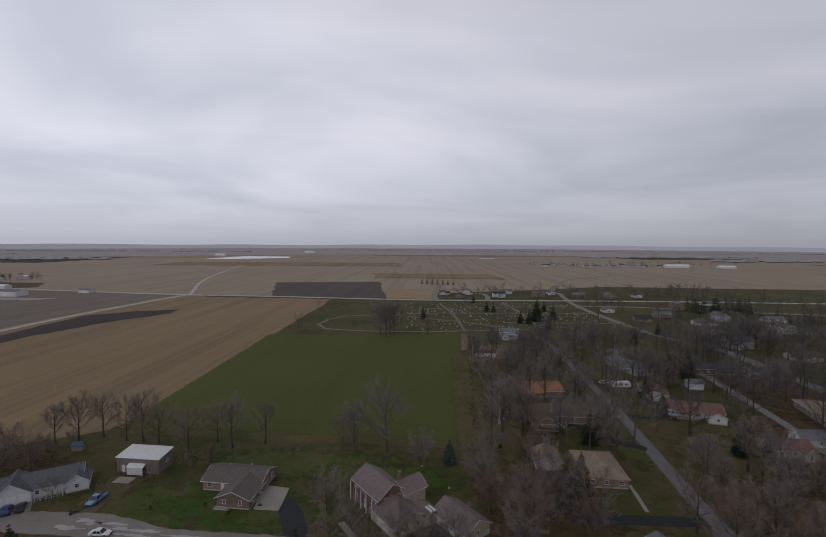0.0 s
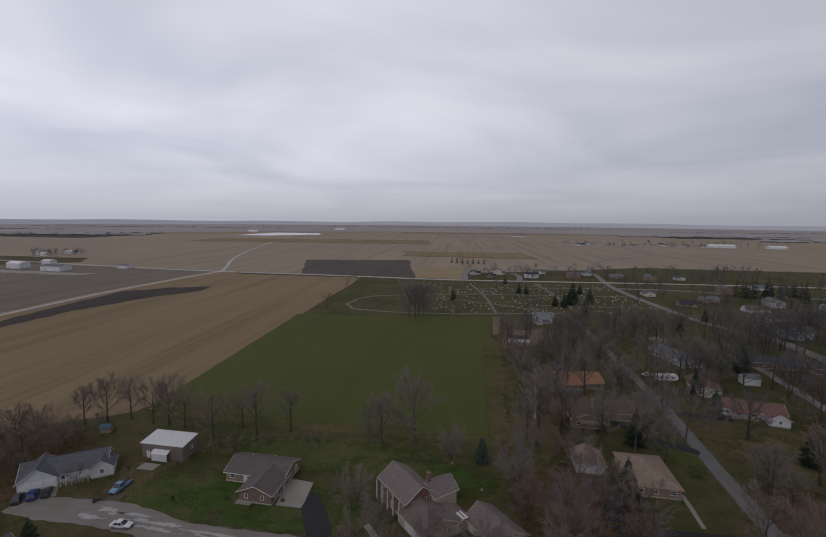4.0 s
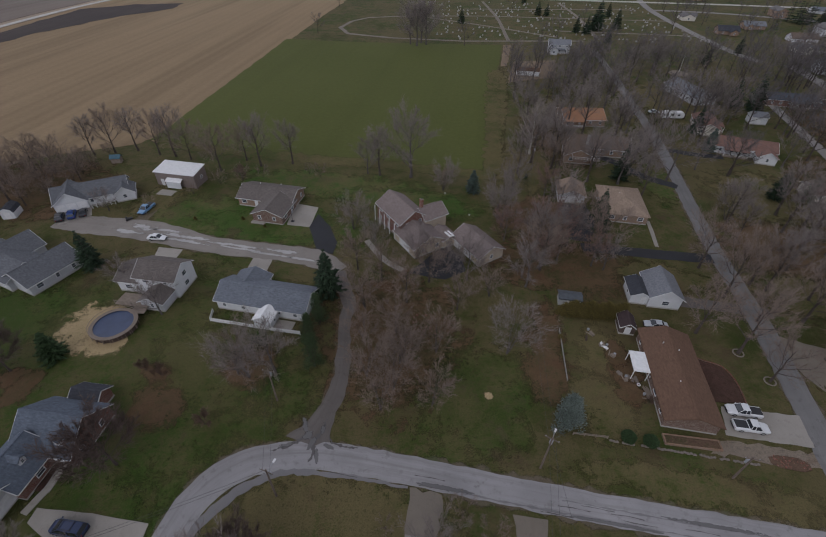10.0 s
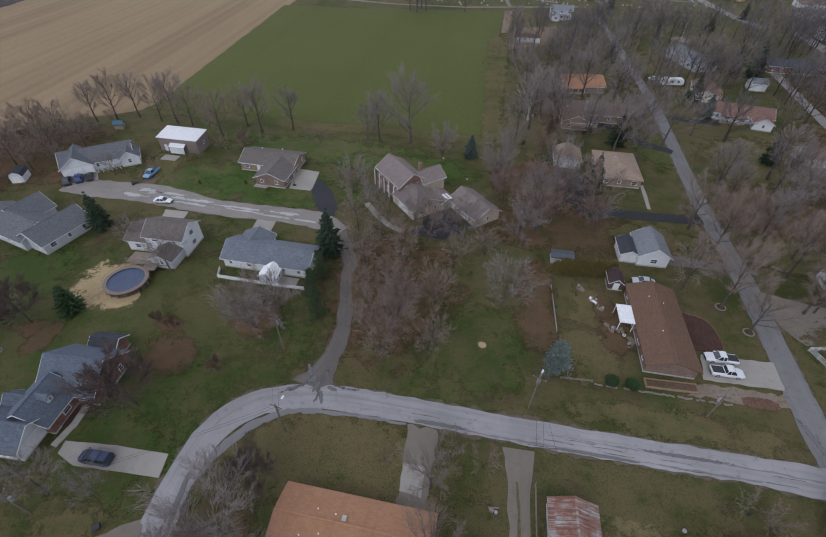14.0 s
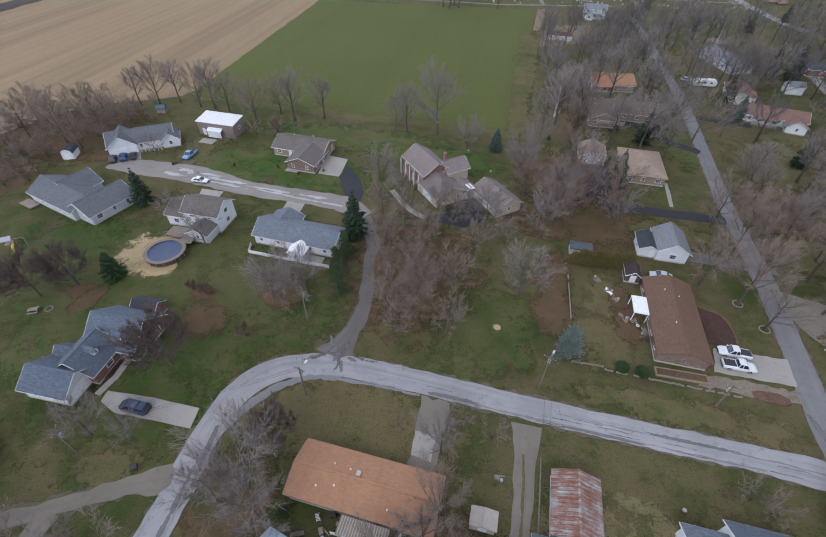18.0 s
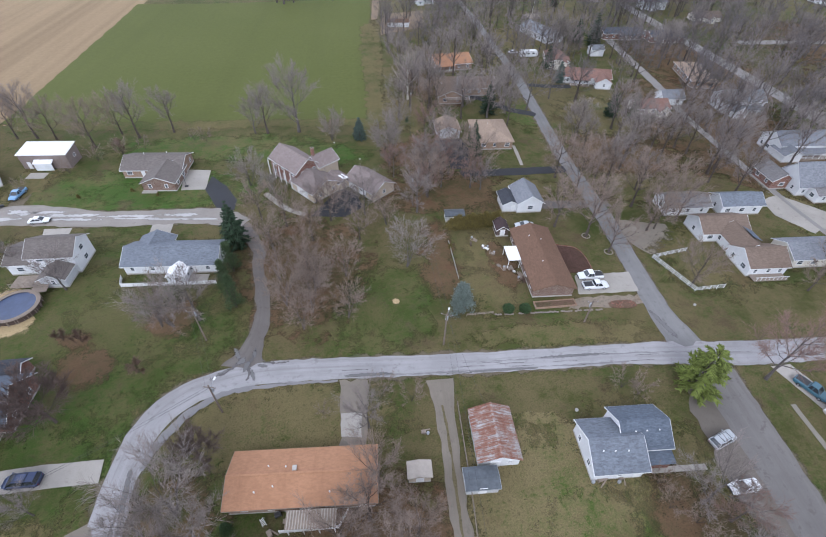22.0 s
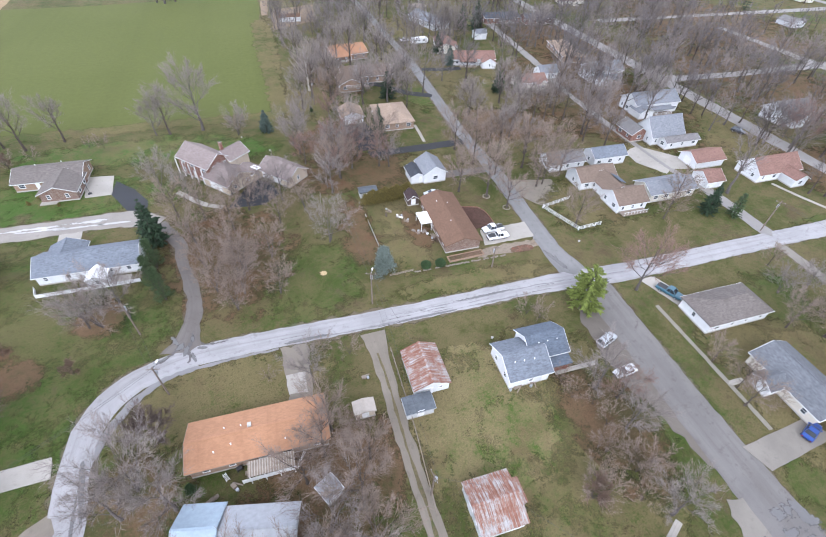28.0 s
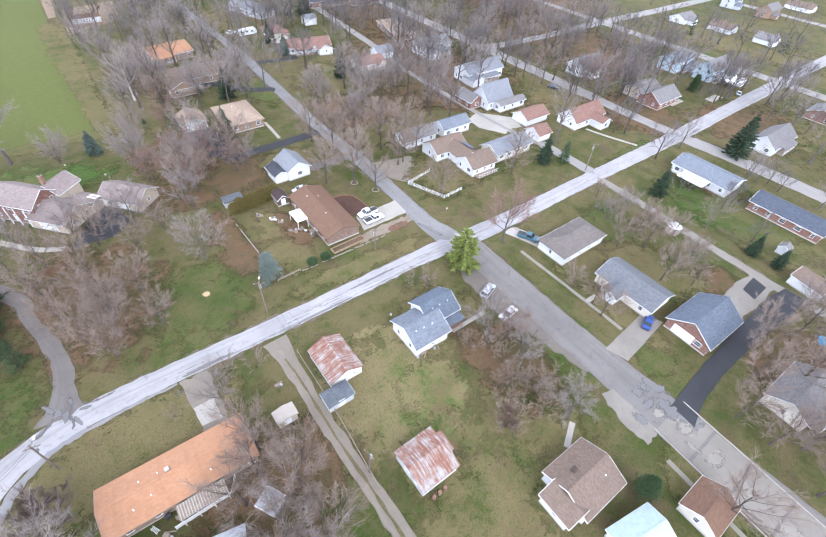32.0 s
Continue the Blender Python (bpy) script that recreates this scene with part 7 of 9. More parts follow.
CONIFERS = dict(
    spruce=conifer(31, 11, 3.2, LF_SPRUCE, BK_BROWN), blue=conifer(32, 8, 2.6, LF_BLUE, BK_BROWN, taper=0.8), darkblue=conifer(34, 7, 2.6, LF_DARKG, BK_BROWN, taper=0.8), lite=conifer(36, 11, 3.0, LF_SPRUCE, BK_BROWN, whorls=9, arms=6, sprays=4), yellow=conifer(37, 11, 4.4, LF_YELLOW, BK_BROWN, whorls=11, arms=6, sprays=22, droop=0.15, taper=0.5), pine=conifer(33, 12, 3.2, LF_PINE, BK_BROWN, whorls=13, arms=7, sprays=8, taper=0.6),
)
LEAFY = dict(
    round=leafy(45, 6.4, 3.1, LF_SILVER, BK_BROWN, 210, 26, 0.04, 0.22, 2), ball=clipped(47, 2.0, 1.2, LF_DARKG, BK_BROWN), holly=leafy(42, 6, 2.6, LF_DARKG, BK_BROWN, low=0.03), hedge=leafy(43, 2.6, 1.7, LF_HEDGE, BK_BROWN, 120, 14, 0.02, 0.11), scrag=leafy(44, 10, 2.6, LF_PINE, BK_BROWN, 170, 26, 0.1, 0.17),
)
LABELS = dict(oak="bare brown tree with a spreading crown", maple="bare grey tree with a rounded lilac-grey crown", tall="tall bare tree with upright limbs", multi="bare tree with several thin stems",
              lilac="broad bare tree with fine lilac-grey twigs", dark="broad bare tree with dense dark purple-brown twigs", thicket="dense rounded rusty-brown bare bush", red="bare tree with budding reddish twigs", pale="tall pale-barked sycamore without leaves", far="bare brown tree without leaves", far2="bare grey tree without leaves", bush="low bare twiggy brown bush",
              spruce="dense dark green spruce tree", blue="silvery blue spruce tree", darkblue="short dark green conifer beside the pool", round="broad rounded silvery blue spruce", pine="open dark green pine tree", yellow="bright yellow-green leafy tree at the crossroads", holly="dense rounded dark green evergreen", ball="dark evergreen bush clipped into a ball", hedge="dense olive-brown hedge bush", scrag="thin scraggly green evergreen tree")


FAR = []  # bare trees too far off to tell apart


def put(kind, places, group="", where=""):
    if kind in ("far", "far2"):
        FAR.extend(places)
        return
    src = KINDS.get(kind) or CONIFERS.get(kind) or LEAFY[kind]
    nm = "bush" if kind in ("bush", "hedge", "thicket", "ball") else "tree"
    grown = 1.2 if kind in ("oak", "maple", "multi", "lilac", "red", "tall", "dark") else 1.12 if kind in CONIFERS else 1.0
    for x, y, h in places:
        plant(src, x, y, h * grown, LABELS[kind] + where, nm, nm, group)


ROW = " on the field edge"
put("tall", [(-110, 140, 12), (-97, 144, 13), (-82, 140, 15), (-51, 134, 15), (-41, 136, 13), (-11, 129, 14)], "trees on the field edge", ROW)
put("oak", [(-104, 142, 13), (-76, 138, 11), (-63, 130, 13), (-88, 141, 12), (-57, 138, 11)], "trees on the field edge", ROW)
put("maple", [(-1, 128, 18), (-15, 130, 10)], "trees on the field edge", ROW)
put("bush", [(-30, 127, 4), (-54, 124, 4.5), (-48, 126, 3.6), (-60, 121, 4.5), (-66, 115, 4), (9, 121, 6), (-34, 129, 3)], "bushes on the field edge", ROW)
put("lilac", [(-16, 98, 8.5), (24, 108, 10), (9, 120, 8), (19, 56, 9.5), (-29.6, 49.4, 9.5), (-24.9, 13.3, 12)])
put("maple", [(31, 88, 12), (40, 92, 10), (13, 78, 10), (-25, 50, 11), (-27, 10, 10), (4, 20, 8)])
put("oak", [(-13, 81, 9), (-7, 77, 9), (-1, 70, 9), (4, 77, 9), (10, 68, 8), (-3, 61, 8), (47, 89, 12), (31, 82, 11), (46, 101, 10), (74, 66, 9)])
put("multi", [(-3, 47, 9), (-8, 50, 9), (-1, 53.6, 9), (-9, 58, 8), (4, 44, 7.5), (-2, 53, 8), (-5, 43, 7.5), (5, 56, 8), (-32, 50, 9), (-10, 68, 9), (17.5, 72.2, 7)])
put("red", [(38, 93, 9), (36, 86, 8), (76.3, 12.4, 12.5), (44, 84, 8), (24, 94, 8)])
put("pale", [(41, 147, 19)])
put("tall", [(46, 136, 17), (61, 173, 15), (64, 163, 18), (74, 157, 16), (84, 151, 13), (40, 140, 15), (108, 233, 15), (34, 132, 13), (44, 152, 15), (42, 165, 16), (52, 160, 14)])
put("maple", [(-65, 74, 6), (-53, 65, 8), (-86, 105, 6), (-51.3, 18.2, 8), (-44, 18, 5)])
put("dark", [(-45.4, 32.6, 9), (-74.3, 49.8, 8), (-80, 46, 8.5), (-21.4, 19.8, 6)])
put("thicket", [(-49.3, 50.4, 2.6), (-45.8, 49.2, 2.7), (-34.2, 39.6, 3.0), (42.7, 45.3, 1.5), (36.0, -17.0, 4.6), (-55, 126, 3.5)])
put("oak", [(-117, 109, 12), (-111, 107, 9), (-110, 117, 9), (-126, 119, 11), (-122, 128, 10), (-132, 112, 11), (-104, 122, 8), (-138, 124, 10), (-115, 127, 10), (-144, 110, 10), (-128, 100, 9), (-134, 92, 10), (-120, 84, 9)])
put("bush", [(-26, 56, 3), (-76, 109, 3), (-118, 128, 4), (-124, 110, 4), (-132, 128, 4), (-140, 118, 4), (-112, 134, 4), (-104, 130, 3.5), (-146, 128, 4), (-128, 134, 4), (-136, 104, 4), (-45, 3, 3), (-24, 22, 2.5), (8, 26, 3.5), (12, 23, 4),
             (49, 17, 4.5), (51, 15, 4), (-3, 24, 2.4), (45, -17, 5)])
put("oak", [(4, 10, 10), (1.7, 6.4, 10), (8, 3, 9), (5, -2, 11), (-2, 3.5, 10), (4, -9, 11), (-4, -9, 10), (-20, -5, 9)])
put("maple", [(49.7, -2.9, 10), (49.1, -11, 8.5), (45.1, -23.9, 8.5)])
put("oak", [(48.5, -49.5, 10), (63, -60, 9), (67, -52, 9), (70, -64, 10), (45, -60, 9), (68, -46, 8)])
put("red", [(52, -6, 7)])
put("tall", [(88, 104, 13), (96, 88, 15), (110, 104, 13), (121, 98, 16), (117, 76, 17), (105, 109, 15), (115, 64, 14), (128, 80, 14), (86, 96, 11), (101, 100, 14), (106, 90, 14), (119, 88, 13), (82, 76, 14), (90, 73, 11)])
put("oak", [(84, 56, 8), (79, 36, 10), (95, 66, 11), (92, 58, 11), (112, 33, 9), (104, 29, 8), (97, -9, 8), (93, -22, 9), (77, -45, 10), (83, -52, 11), (76, -59, 10), (72, -17, 7), (75, -8, 6), (74, -14, 6), (102, -14, 10), (108, -10, 8), (100, -24, 9), (88, -44, 10)])
put("far", [(149, 2, 13), (163, -1, 12), (155, 20, 12), (133, -11, 8), (121, 78, 15), (169, 35, 13), (158, 17, 14), (175, 117, 17), (164, 92, 16), (172, 172, 16), (155, 206, 13), (195, 163, 16), (199, 186, 15), (143, 92, 16), (172, 92, 17), (188, 78, 17), (267, 75, 14), (285, 55, 14), (269, 12, 18), (284, 3, 16), (208, 6, 8)])
put("far2", [(159, -44, 11), (162, -29, 9), (213, -30, 12), (150, 104, 15), (182, 102, 16), (150, 118, 14), (140, 104, 14), (160, 132, 15), (186, 128, 16), (206, 118, 16), (214, 70, 14), (222, 40, 13), (226, 96, 15), (180, 60, 14), (176, 48, 13), (190, 34, 11), (163, 60, 13), (172, 70, 13), (240, 60, 13), (222, 12, 12)])
put("red", [(178, 40, 12), (184, 46, 11), (200, 36, 10)])
put("blue", [(18, 119, 7), (107, 152, 8)])
put("spruce", [(-76, 80, 10), (-18.5, 72, 12), (128, -7, 9), (173, -16, 15), (117.5, 26, 9), (120.4, -35, 6.5), (119.8, -41, 6), (66.5, 129, 11), (52.6, 105.4, 9), (50.8, 98.8, 8), (110, 168, 10), (142, 200, 12), (148, 194, 13), (152, 201, 12), (110, 118, 9)])
put("pine", [(118, 116, 8), (114, 121, 7), (123, 22, 7)])
put("darkblue", [(-68, 53, 6.5)])
put("round", [(27.0, 41.2, 6.9)])
put("scrag", [(-18, 52, 9), (-20, 58, 8), (-19, 63, 8.5)])
put("yellow", [(61.8, 14.2, 10.5)])
put("holly", [(-17.6, 9.4, 2.8), (42.5, -38.8, 6.0), (218, 14, 7), (-24, 4, 2.6), (36.1, 128.1, 2)])
put("hedge", [(32.8 + i * 1.12, 67.0 - i * 0.05, 3.3 + 0.35 * (i % 3)) for i in range(12)], "hedge row", " in a long hedge row")
put("ball", [(36.2, 38.2, 2.0), (39.6, 37.5, 2.0)], "clipped bushes", " beside the brick house")
put("hedge", [(-60, 101, 1.2), (-47, 101.5, 1.2), (-40, 98, 1.0), (-45, 104, 1.2), (30.5, 60, 1.4)])

# cemetery and northern trees
put("maple", [(0, 300, 22), (6, 303, 19), (-4, 304, 17), (3, 308, 20)], "", " beside the cemetery")
put("far", [(80, 426, 12), (137, 289, 15), (80, 311, 14), (125, 371, 13), (30, 303, 14), (117, 254, 17), (179, 346, 18), (91, 316, 15), (74, 230, 13), (-67, 330, 13), (-67, 433, 10), (-63, 481, 10), (141, 246, 6), (120, 300, 14), (96, 262, 13), (84, 250, 12), (70, 262, 12), (64, 220, 13), (52, 212, 13), (48, 196, 14), (60, 204, 13), (78, 214, 14), (85, 232, 14), (92, 196, 13), (76, 196, 13)], "", " in the northern gardens")
put("spruce", [(33, 369, 10), (130, 357, 18), (127, 352, 16), (154, 405, 10), (133, 339, 6), (97, 465, 9), (98, 408, 10), (104, 404, 9), (145, 360, 13), (198, 295, 9), (124, 315, 8), (118, 342, 11), (112, 346, 10), (165, 269, 9)], "", " in the cemetery")
put("pine", [(60 + i * 8, 690 - i * 3, 8) for i in range(7)], "row of far trees", " in a far row")


def scatter(kinds, box, n, lo, hi, seed, gap=4.0, group="", where=""):
    """Wild and garden trees strewn over a stretch of the plan, clear of houses and streets."""
    r = random.Random(seed)
    x0, x1, y0, y1 = box
    got = []
    for _ in range(n * 12):
        x, y = r.uniform(x0, x1), r.uniform(y0, y1)
        if any((x - a) ** 2 + (y - b) ** 2 < c * c for a, b, c in KEEP) or any((x - a) ** 2 + (y - b) ** 2 < gap * gap for a, b in got):
            continue
        got.append((x, y))
        put(r.choice(kinds), [(x, y, r.uniform(lo, hi))], group, where)
        if len(got) >= n:
            break


W = " in the wild lot"
scatter(("oak", "tall", "maple"), (42, 78, 118, 160), 9, 11, 15, 1, 5.0, "", W)
scatter(("oak", "maple", "red", "lilac"), (20, 50, 74, 126), 10, 7, 10, 2, 4.0, "", W)
scatter(("oak", "lilac", "maple"), (-14, 9, -24, 8), 9, 8, 11, 7, 3.5)
scatter(("bush",), (42, 55, -24, 2), 6, 3, 4.5, 8, 3.0)
scatter(("oak", "maple", "red"), (70, 112, -64, -46), 9, 7, 10, 9, 4.5)
scatter(("oak", "lilac"), (96, 116, -28, 12), 7, 5, 7, 10, 5.0)
scatter(("bush", "bush", "multi"), (-150, -104, 82, 140), 46, 3.5, 6, 12, 2.5, "", " in the brush")
scatter(("bush", "lilac"), (-85, -40, -12, 6), 14, 3, 7, 13, 3.0)
put("oak", [(59.3, 62.4, 12), (65.3, 57.2, 13), (81.7, 55.8, 11), (67.5, 50.5, 9), (71.0, 73.5, 13), (79.5, 78, 12), (84, 66, 13), (70.5, 84, 12)], "", " beside the street")
put("tall", [(114.1, 72, 12), (91.7, 83.7, 11), (118, 92.5, 13), (111, 89.6, 12), (106.2, 96.5, 11), (137, 100.4, 13), (154.4, 80.8, 14)])
put("lilac", [(88.7, 105.8, 9)])
put("lilac", [(-9, 90, 7), (1, 85.5, 7.5), (8, 80, 7)], "", " before the two-storey house")
put("maple", [(-20, 8, 10)])
put("bush", [(36, -16.7, 5.0), (38.2, -17.8, 4.6), (38.6, -14.6, 4.4), (43.0, -12.5, 4.6), (46.5, -9.0, 4.4), (45.5, -15.5, 4.4), (48.5, -17.0, 4.6), (47, -5, 4.0)], "", " in a thicket")

# ---- vehicles ----
car(58.4, 43.7, 172, P_WHITE, "white pickup truck parked on the concrete drive", "pickup", "truck")
car(57.9, 40.7, -8, P_WHITE, "white pickup truck with a rack on the concrete drive", "pickup", "truck")
car(59.4, 4.4, 10, P_SILVER, "silver white car parked on the street edge", "suv")
car(57.2, -2.6, 176, P_WHITE, "white sedan parked on the street edge", "sedan")
car(-46.8, 23.2, 172, P_NAVY, "dark blue van parked on a concrete drive", "van", "van")
car(-66.2, 91.8, -4, P_WHITE, "white sedan parked in the cul-de-sac", "sedan")
car(-75.6, 105.6, -100, P_SKY, "old blue and white pickup truck on the grass edge", "pickup", "truck")
car(-96.9, 100.4, 117, P_DARK, "black car before a garage door", "suv")
car(-94.5, 101.9, 117, P_BLUE, "blue car before a garage door", "suv")
car(-92.1, 103.1, 117, P_DARK, "dark car before a garage door", "sedan")
car(82.2, 8.6, -72, P_TEAL, "dark teal pickup truck on a narrow drive", "pickup", "truck")
car(77.6, -25.2, 10, P_BLUE, "bright blue car on a concrete drive", "sedan")
car(172, 55, -75, P_DARK, "dark car parked beside the street", "suv")
car(232, -1, 14, P_SILVER, "pale car driving on the wide street", "sedan")
car(103, 190, 5, P_SILVER, "silver car in a yard", "sedan")
car(51.5, 64.0, 170, P_SILVER, "pale car beside the shed", "sedan")
t = thing("camper_trailer", 108, 184, 0, -5, "white camper trailer parked on a yard", "trailer")
part("body", Geo().loft([ring(-4.2, 1.2, 0.6, 2.7, 0.2), ring(-3.9, 1.25, 0.45, 3.0, 0.2), ring(3.6, 1.25, 0.45, 3.0, 0.2), ring(4.3, 1.2, 0.7, 2.3, 0.3)]), P_WHITE, t)
for x in (-2.6, -0.4, 2.0):
    window_at(t, x, -1.27, 1.9, 0.9, 0.6, 0, M_BLACK)
for s in (-1, 1):
    part("wheel", SHARED[("wheel",)], None, t).matrix_basis = pose(-0.4, s * 1.1, 0.33)

# ---- above-ground pool ----
p = thing("swimming_pool", -60.6, 60.9, 0, 0, "round above-ground pool with a blue winter cover", "pool")
p.matrix_world = p.matrix_world @ Matrix.Diagonal((0.88, 0.88, 1, 1))
def pool_ring(r, z):
    return [(math.cos(k * math.pi / 24) * r, math.sin(k * math.pi / 24) * r, z) for k in range(48)]
part("wall", Geo().loft([pool_ring(4.7, 0), pool_ring(4.7, 1.2), pool_ring(4.6, 1.2), pool_ring(4.6, 0)], False), M_DARKWOOD, p)
part("fascia", Geo().loft([pool_ring(5.12, 1.12), pool_ring(5.12, 1.30), pool_ring(5.05, 1.30), pool_ring(5.05, 1.12), pool_ring(5.12, 1.12)], False), M_DARKWOOD, p)
for k in range(60):
    part("deck_board", shared(("pool_board",), lambda: Geo().box(0, 0, 1.33, 0.92, 0.46, 0.05), M_DECK), None, p).matrix_basis = pose(math.cos(k * math.pi / 30) * 4.68, math.sin(k * math.pi / 30) * 4.68, 0.004 * (k % 2), 0, 0, k * 6)
part("cover", Geo().loft([pool_ring(4.55, 1.0), pool_ring(4.3, 1.2), pool_ring(3.0, 1.14), pool_ring(0.1, 1.08)]), M_COVER, p)
for k in range(20):
    part("rail_post", shared(("rail_post",), lambda: Geo().box(0, 0, 1.62, 0.09, 0.09, 0.62), M_DARKWOOD), None, p).matrix_basis = pose(math.cos(k * math.pi / 10) * 5.08, math.sin(k * math.pi / 10) * 5.08, 0, 0, 0, k * 18)
part("rail", Geo().loft([pool_ring(5.14, 1.92), pool_ring(5.14, 1.97), pool_ring(5.02, 1.97), pool_ring(5.02, 1.92), pool_ring(5.14, 1.92)], False), M_DECK, p)
for k in range(16):
    part("upright", shared(("upright",), lambda: Geo().box(0, 0, 0.66, 0.10, 0.16, 1.32), M_WOOD), None, p).matrix_basis = pose(math.cos(k * math.pi / 8) * 4.85, math.sin(k * math.pi / 8) * 4.85, 0, 0, 0, k * 22.5)
for k in range(12):
    part("deck_board", shared(("deck_plank",), lambda: Geo().box(0, 0, 1.27, 0.27, 2.9, 0.05), M_DECK), None, p).matrix_basis = pose(2.1 + k * 0.285, 4.9, 0)

shed(0.7, 0.8, 20, 2.6, 2.8, 1.9, 0.3, W_GREY, M_GREYMETAL, "small grey shed among bare trees", 0)

# ---- fences ----
def fence(pts, h, mat, label, solid=True, step=2.0):
    f = thing("fence", pts[0][0], pts[0][1], 0, 0, label, "fence")
    ox, oy = pts[0]
    for (x0, y0), (x1, y1) in zip(pts, pts[1:]):
        n = max(1, round(math.hypot(x1 - x0, y1 - y0) / step))
        a = math.degrees(math.atan2(y1 - y0, x1 - x0))
        for i in range(n):
            mx, my = x0 + (x1 - x0) * (i + 0.5) / n - ox, y0 + (y1 - y0) * (i + 0.5) / n - oy
            ln = math.hypot(x1 - x0, y1 - y0) / n
            g = Geo()
            if solid:
                g.box(0, 0, h / 2 + 0.05, ln - 0.08, 0.05, h - 0.1)
                g.box(0, 0, h - 0.02, ln - 0.08, 0.09, 0.08)
            else:
                for z in (0.35, h * 0.62, h - 0.05):
                    g.box(0, 0, z, ln, 0.04, 0.10)
            part("panel", g, mat, f).matrix_basis = pose(mx, my, 0, 0, 0, a)
        for i in range(n + 1):
            part("post", shared(("fpost", h, mat.name), lambda: Geo().box(0, 0, h / 2, 0.11, 0.11, h + 0.1), mat), None, f).matrix_basis = pose(x0 + (x1 - x0) * i / n - ox, y0 + (y1 - y0) * i / n - oy, 0)
    return f


fence([(-42.4, 66), (-42, 63.3), (-28, 60.8), (-22.5, 60.0)], 1.0, M_TRIM, "low white vinyl fence behind the ranch house")
fence([(-10.6, 7.6), (-2.6, 6.3), (-1.0, 8.2)], 1.1, M_TRIM, "white panel fence behind the orange-roofed house")
fence([(76.5, 46.2), (86, 46.6)], 1.2, M_TRIM, "white rail fence by the yard", False)
fence([(76.5, 46.2), (79, 34.6), (86, 34.0)], 1.2, M_TRIM, "white rail fence round the front yard", False)
fence([(30.9, 62.4), (29.3, 49.8)], 0.6, M_STONE, "low pale stone edging")
fence([(27.5, 39.0), (33, 38.4)], 0.8, M_WOOD, "low wire and wood fence", False)
fence([(19.4, 20.5), (17.6, 10), (16.5, 4), (13.6, -9)], 1.1, M_WOOD, "low wire fence along the drive", False, 3.0)

# ---- power poles and lines ----
def power_pole(x, y, h, rz, label, lamp=False):
    p = thing("utility_pole", x, y, 0, rz, label, "pole", "utility poles")
    part("post", Geo().tube([(0, 0, -0.2), (0, 0, h * 0.5), (0.03, 0, h)], [0.17, 0.14, 0.11], 8), M_POLE, p)
    arm = part("crossarm", Geo().box(0, 0, h - 0.5, 0.12, 2.2, 0.12), M_POLE, p)
    for s in (-0.95, 0, 0.95):
        part("insulator", shared(("insulator",), lambda: Geo().tube([(0, 0, 0), (0, 0, 0.2)], [0.06, 0.04], 6), M_GREYMETAL), None, arm).matrix_basis = pose(0, s, h - 0.44)
    part("transformer", Geo().tube([(0.35, 0, h - 2.2), (0.35, 0, h - 1.3)], [0.25, 0.25], 10), M_GREYMETAL, p)
    if lamp:
        part("lamp_arm", Geo().tube([(0, 0, h - 1.4), (0.7, 0, h - 0.9), (1.6, 0, h - 0.8)], [0.04, 0.04, 0.04], 5), M_GREYMETAL, p)
        part("lamp_head", Geo().box(1.8, 0, h - 0.82, 0.6, 0.28, 0.16), M_TRIM, p)
    return p


def wire(a, b, sag, label="thin black sagging overhead wire"):
    pts = [(a[0] + (b[0] - a[0]) * i / 14, a[1] + (b[1] - a[1]) * i / 14, a[2] + (b[2] - a[2]) * i / 14 - sag * 4 * (i / 14) * (1 - i / 14)) for i in range(15)]
    single("power_line", Geo().tube(pts, [0.018] * 15, 4), M_BLACK, label, "wire", "overhead wires")


POLES = [(-19.4, 28.3, 8.2, 70), (20.8, 33.2, 9.3, 60), (-23.3, 44.5, 9, 80), (26, 79, 9.5, 80), (50.5, 32.2, 6.5, 80), (127, -33.5, 9.5, 60), (124, 14.5, 9.5, 30), (14.2, -6.0, 7.5, 0), (-52, 15.5, 7, 20), (39, 134, 9, 80)]
for i, (x, y, hh, rz) in enumerate(POLES):
    power_pole(x, y, hh, rz, "weathered wooden utility pole with a lamp arm" if i in (0, 1) else "weathered wooden utility pole", i in (0, 1))
for a, b in ((0, 2), (1, 3), (1, 7), (0, 8), (5, 6), (3, 9)):
    for o in (-0.5, 0.5):
        A, B = POLES[a], POLES[b]
        wire((A[0] + o, A[1], A[2] - 0.4), (B[0] + o, B[1], B[2] - 0.4), 0.8)
wire((14.2, -6, 7.2), (21.0, -9, 3.2), 0.4)
wire((24.5, -13.5, 3.0), (33, -27, 4.2), 0.5)
wire((20.8, 33.2, 8.4), (23, 17, 3.6), 0.5)

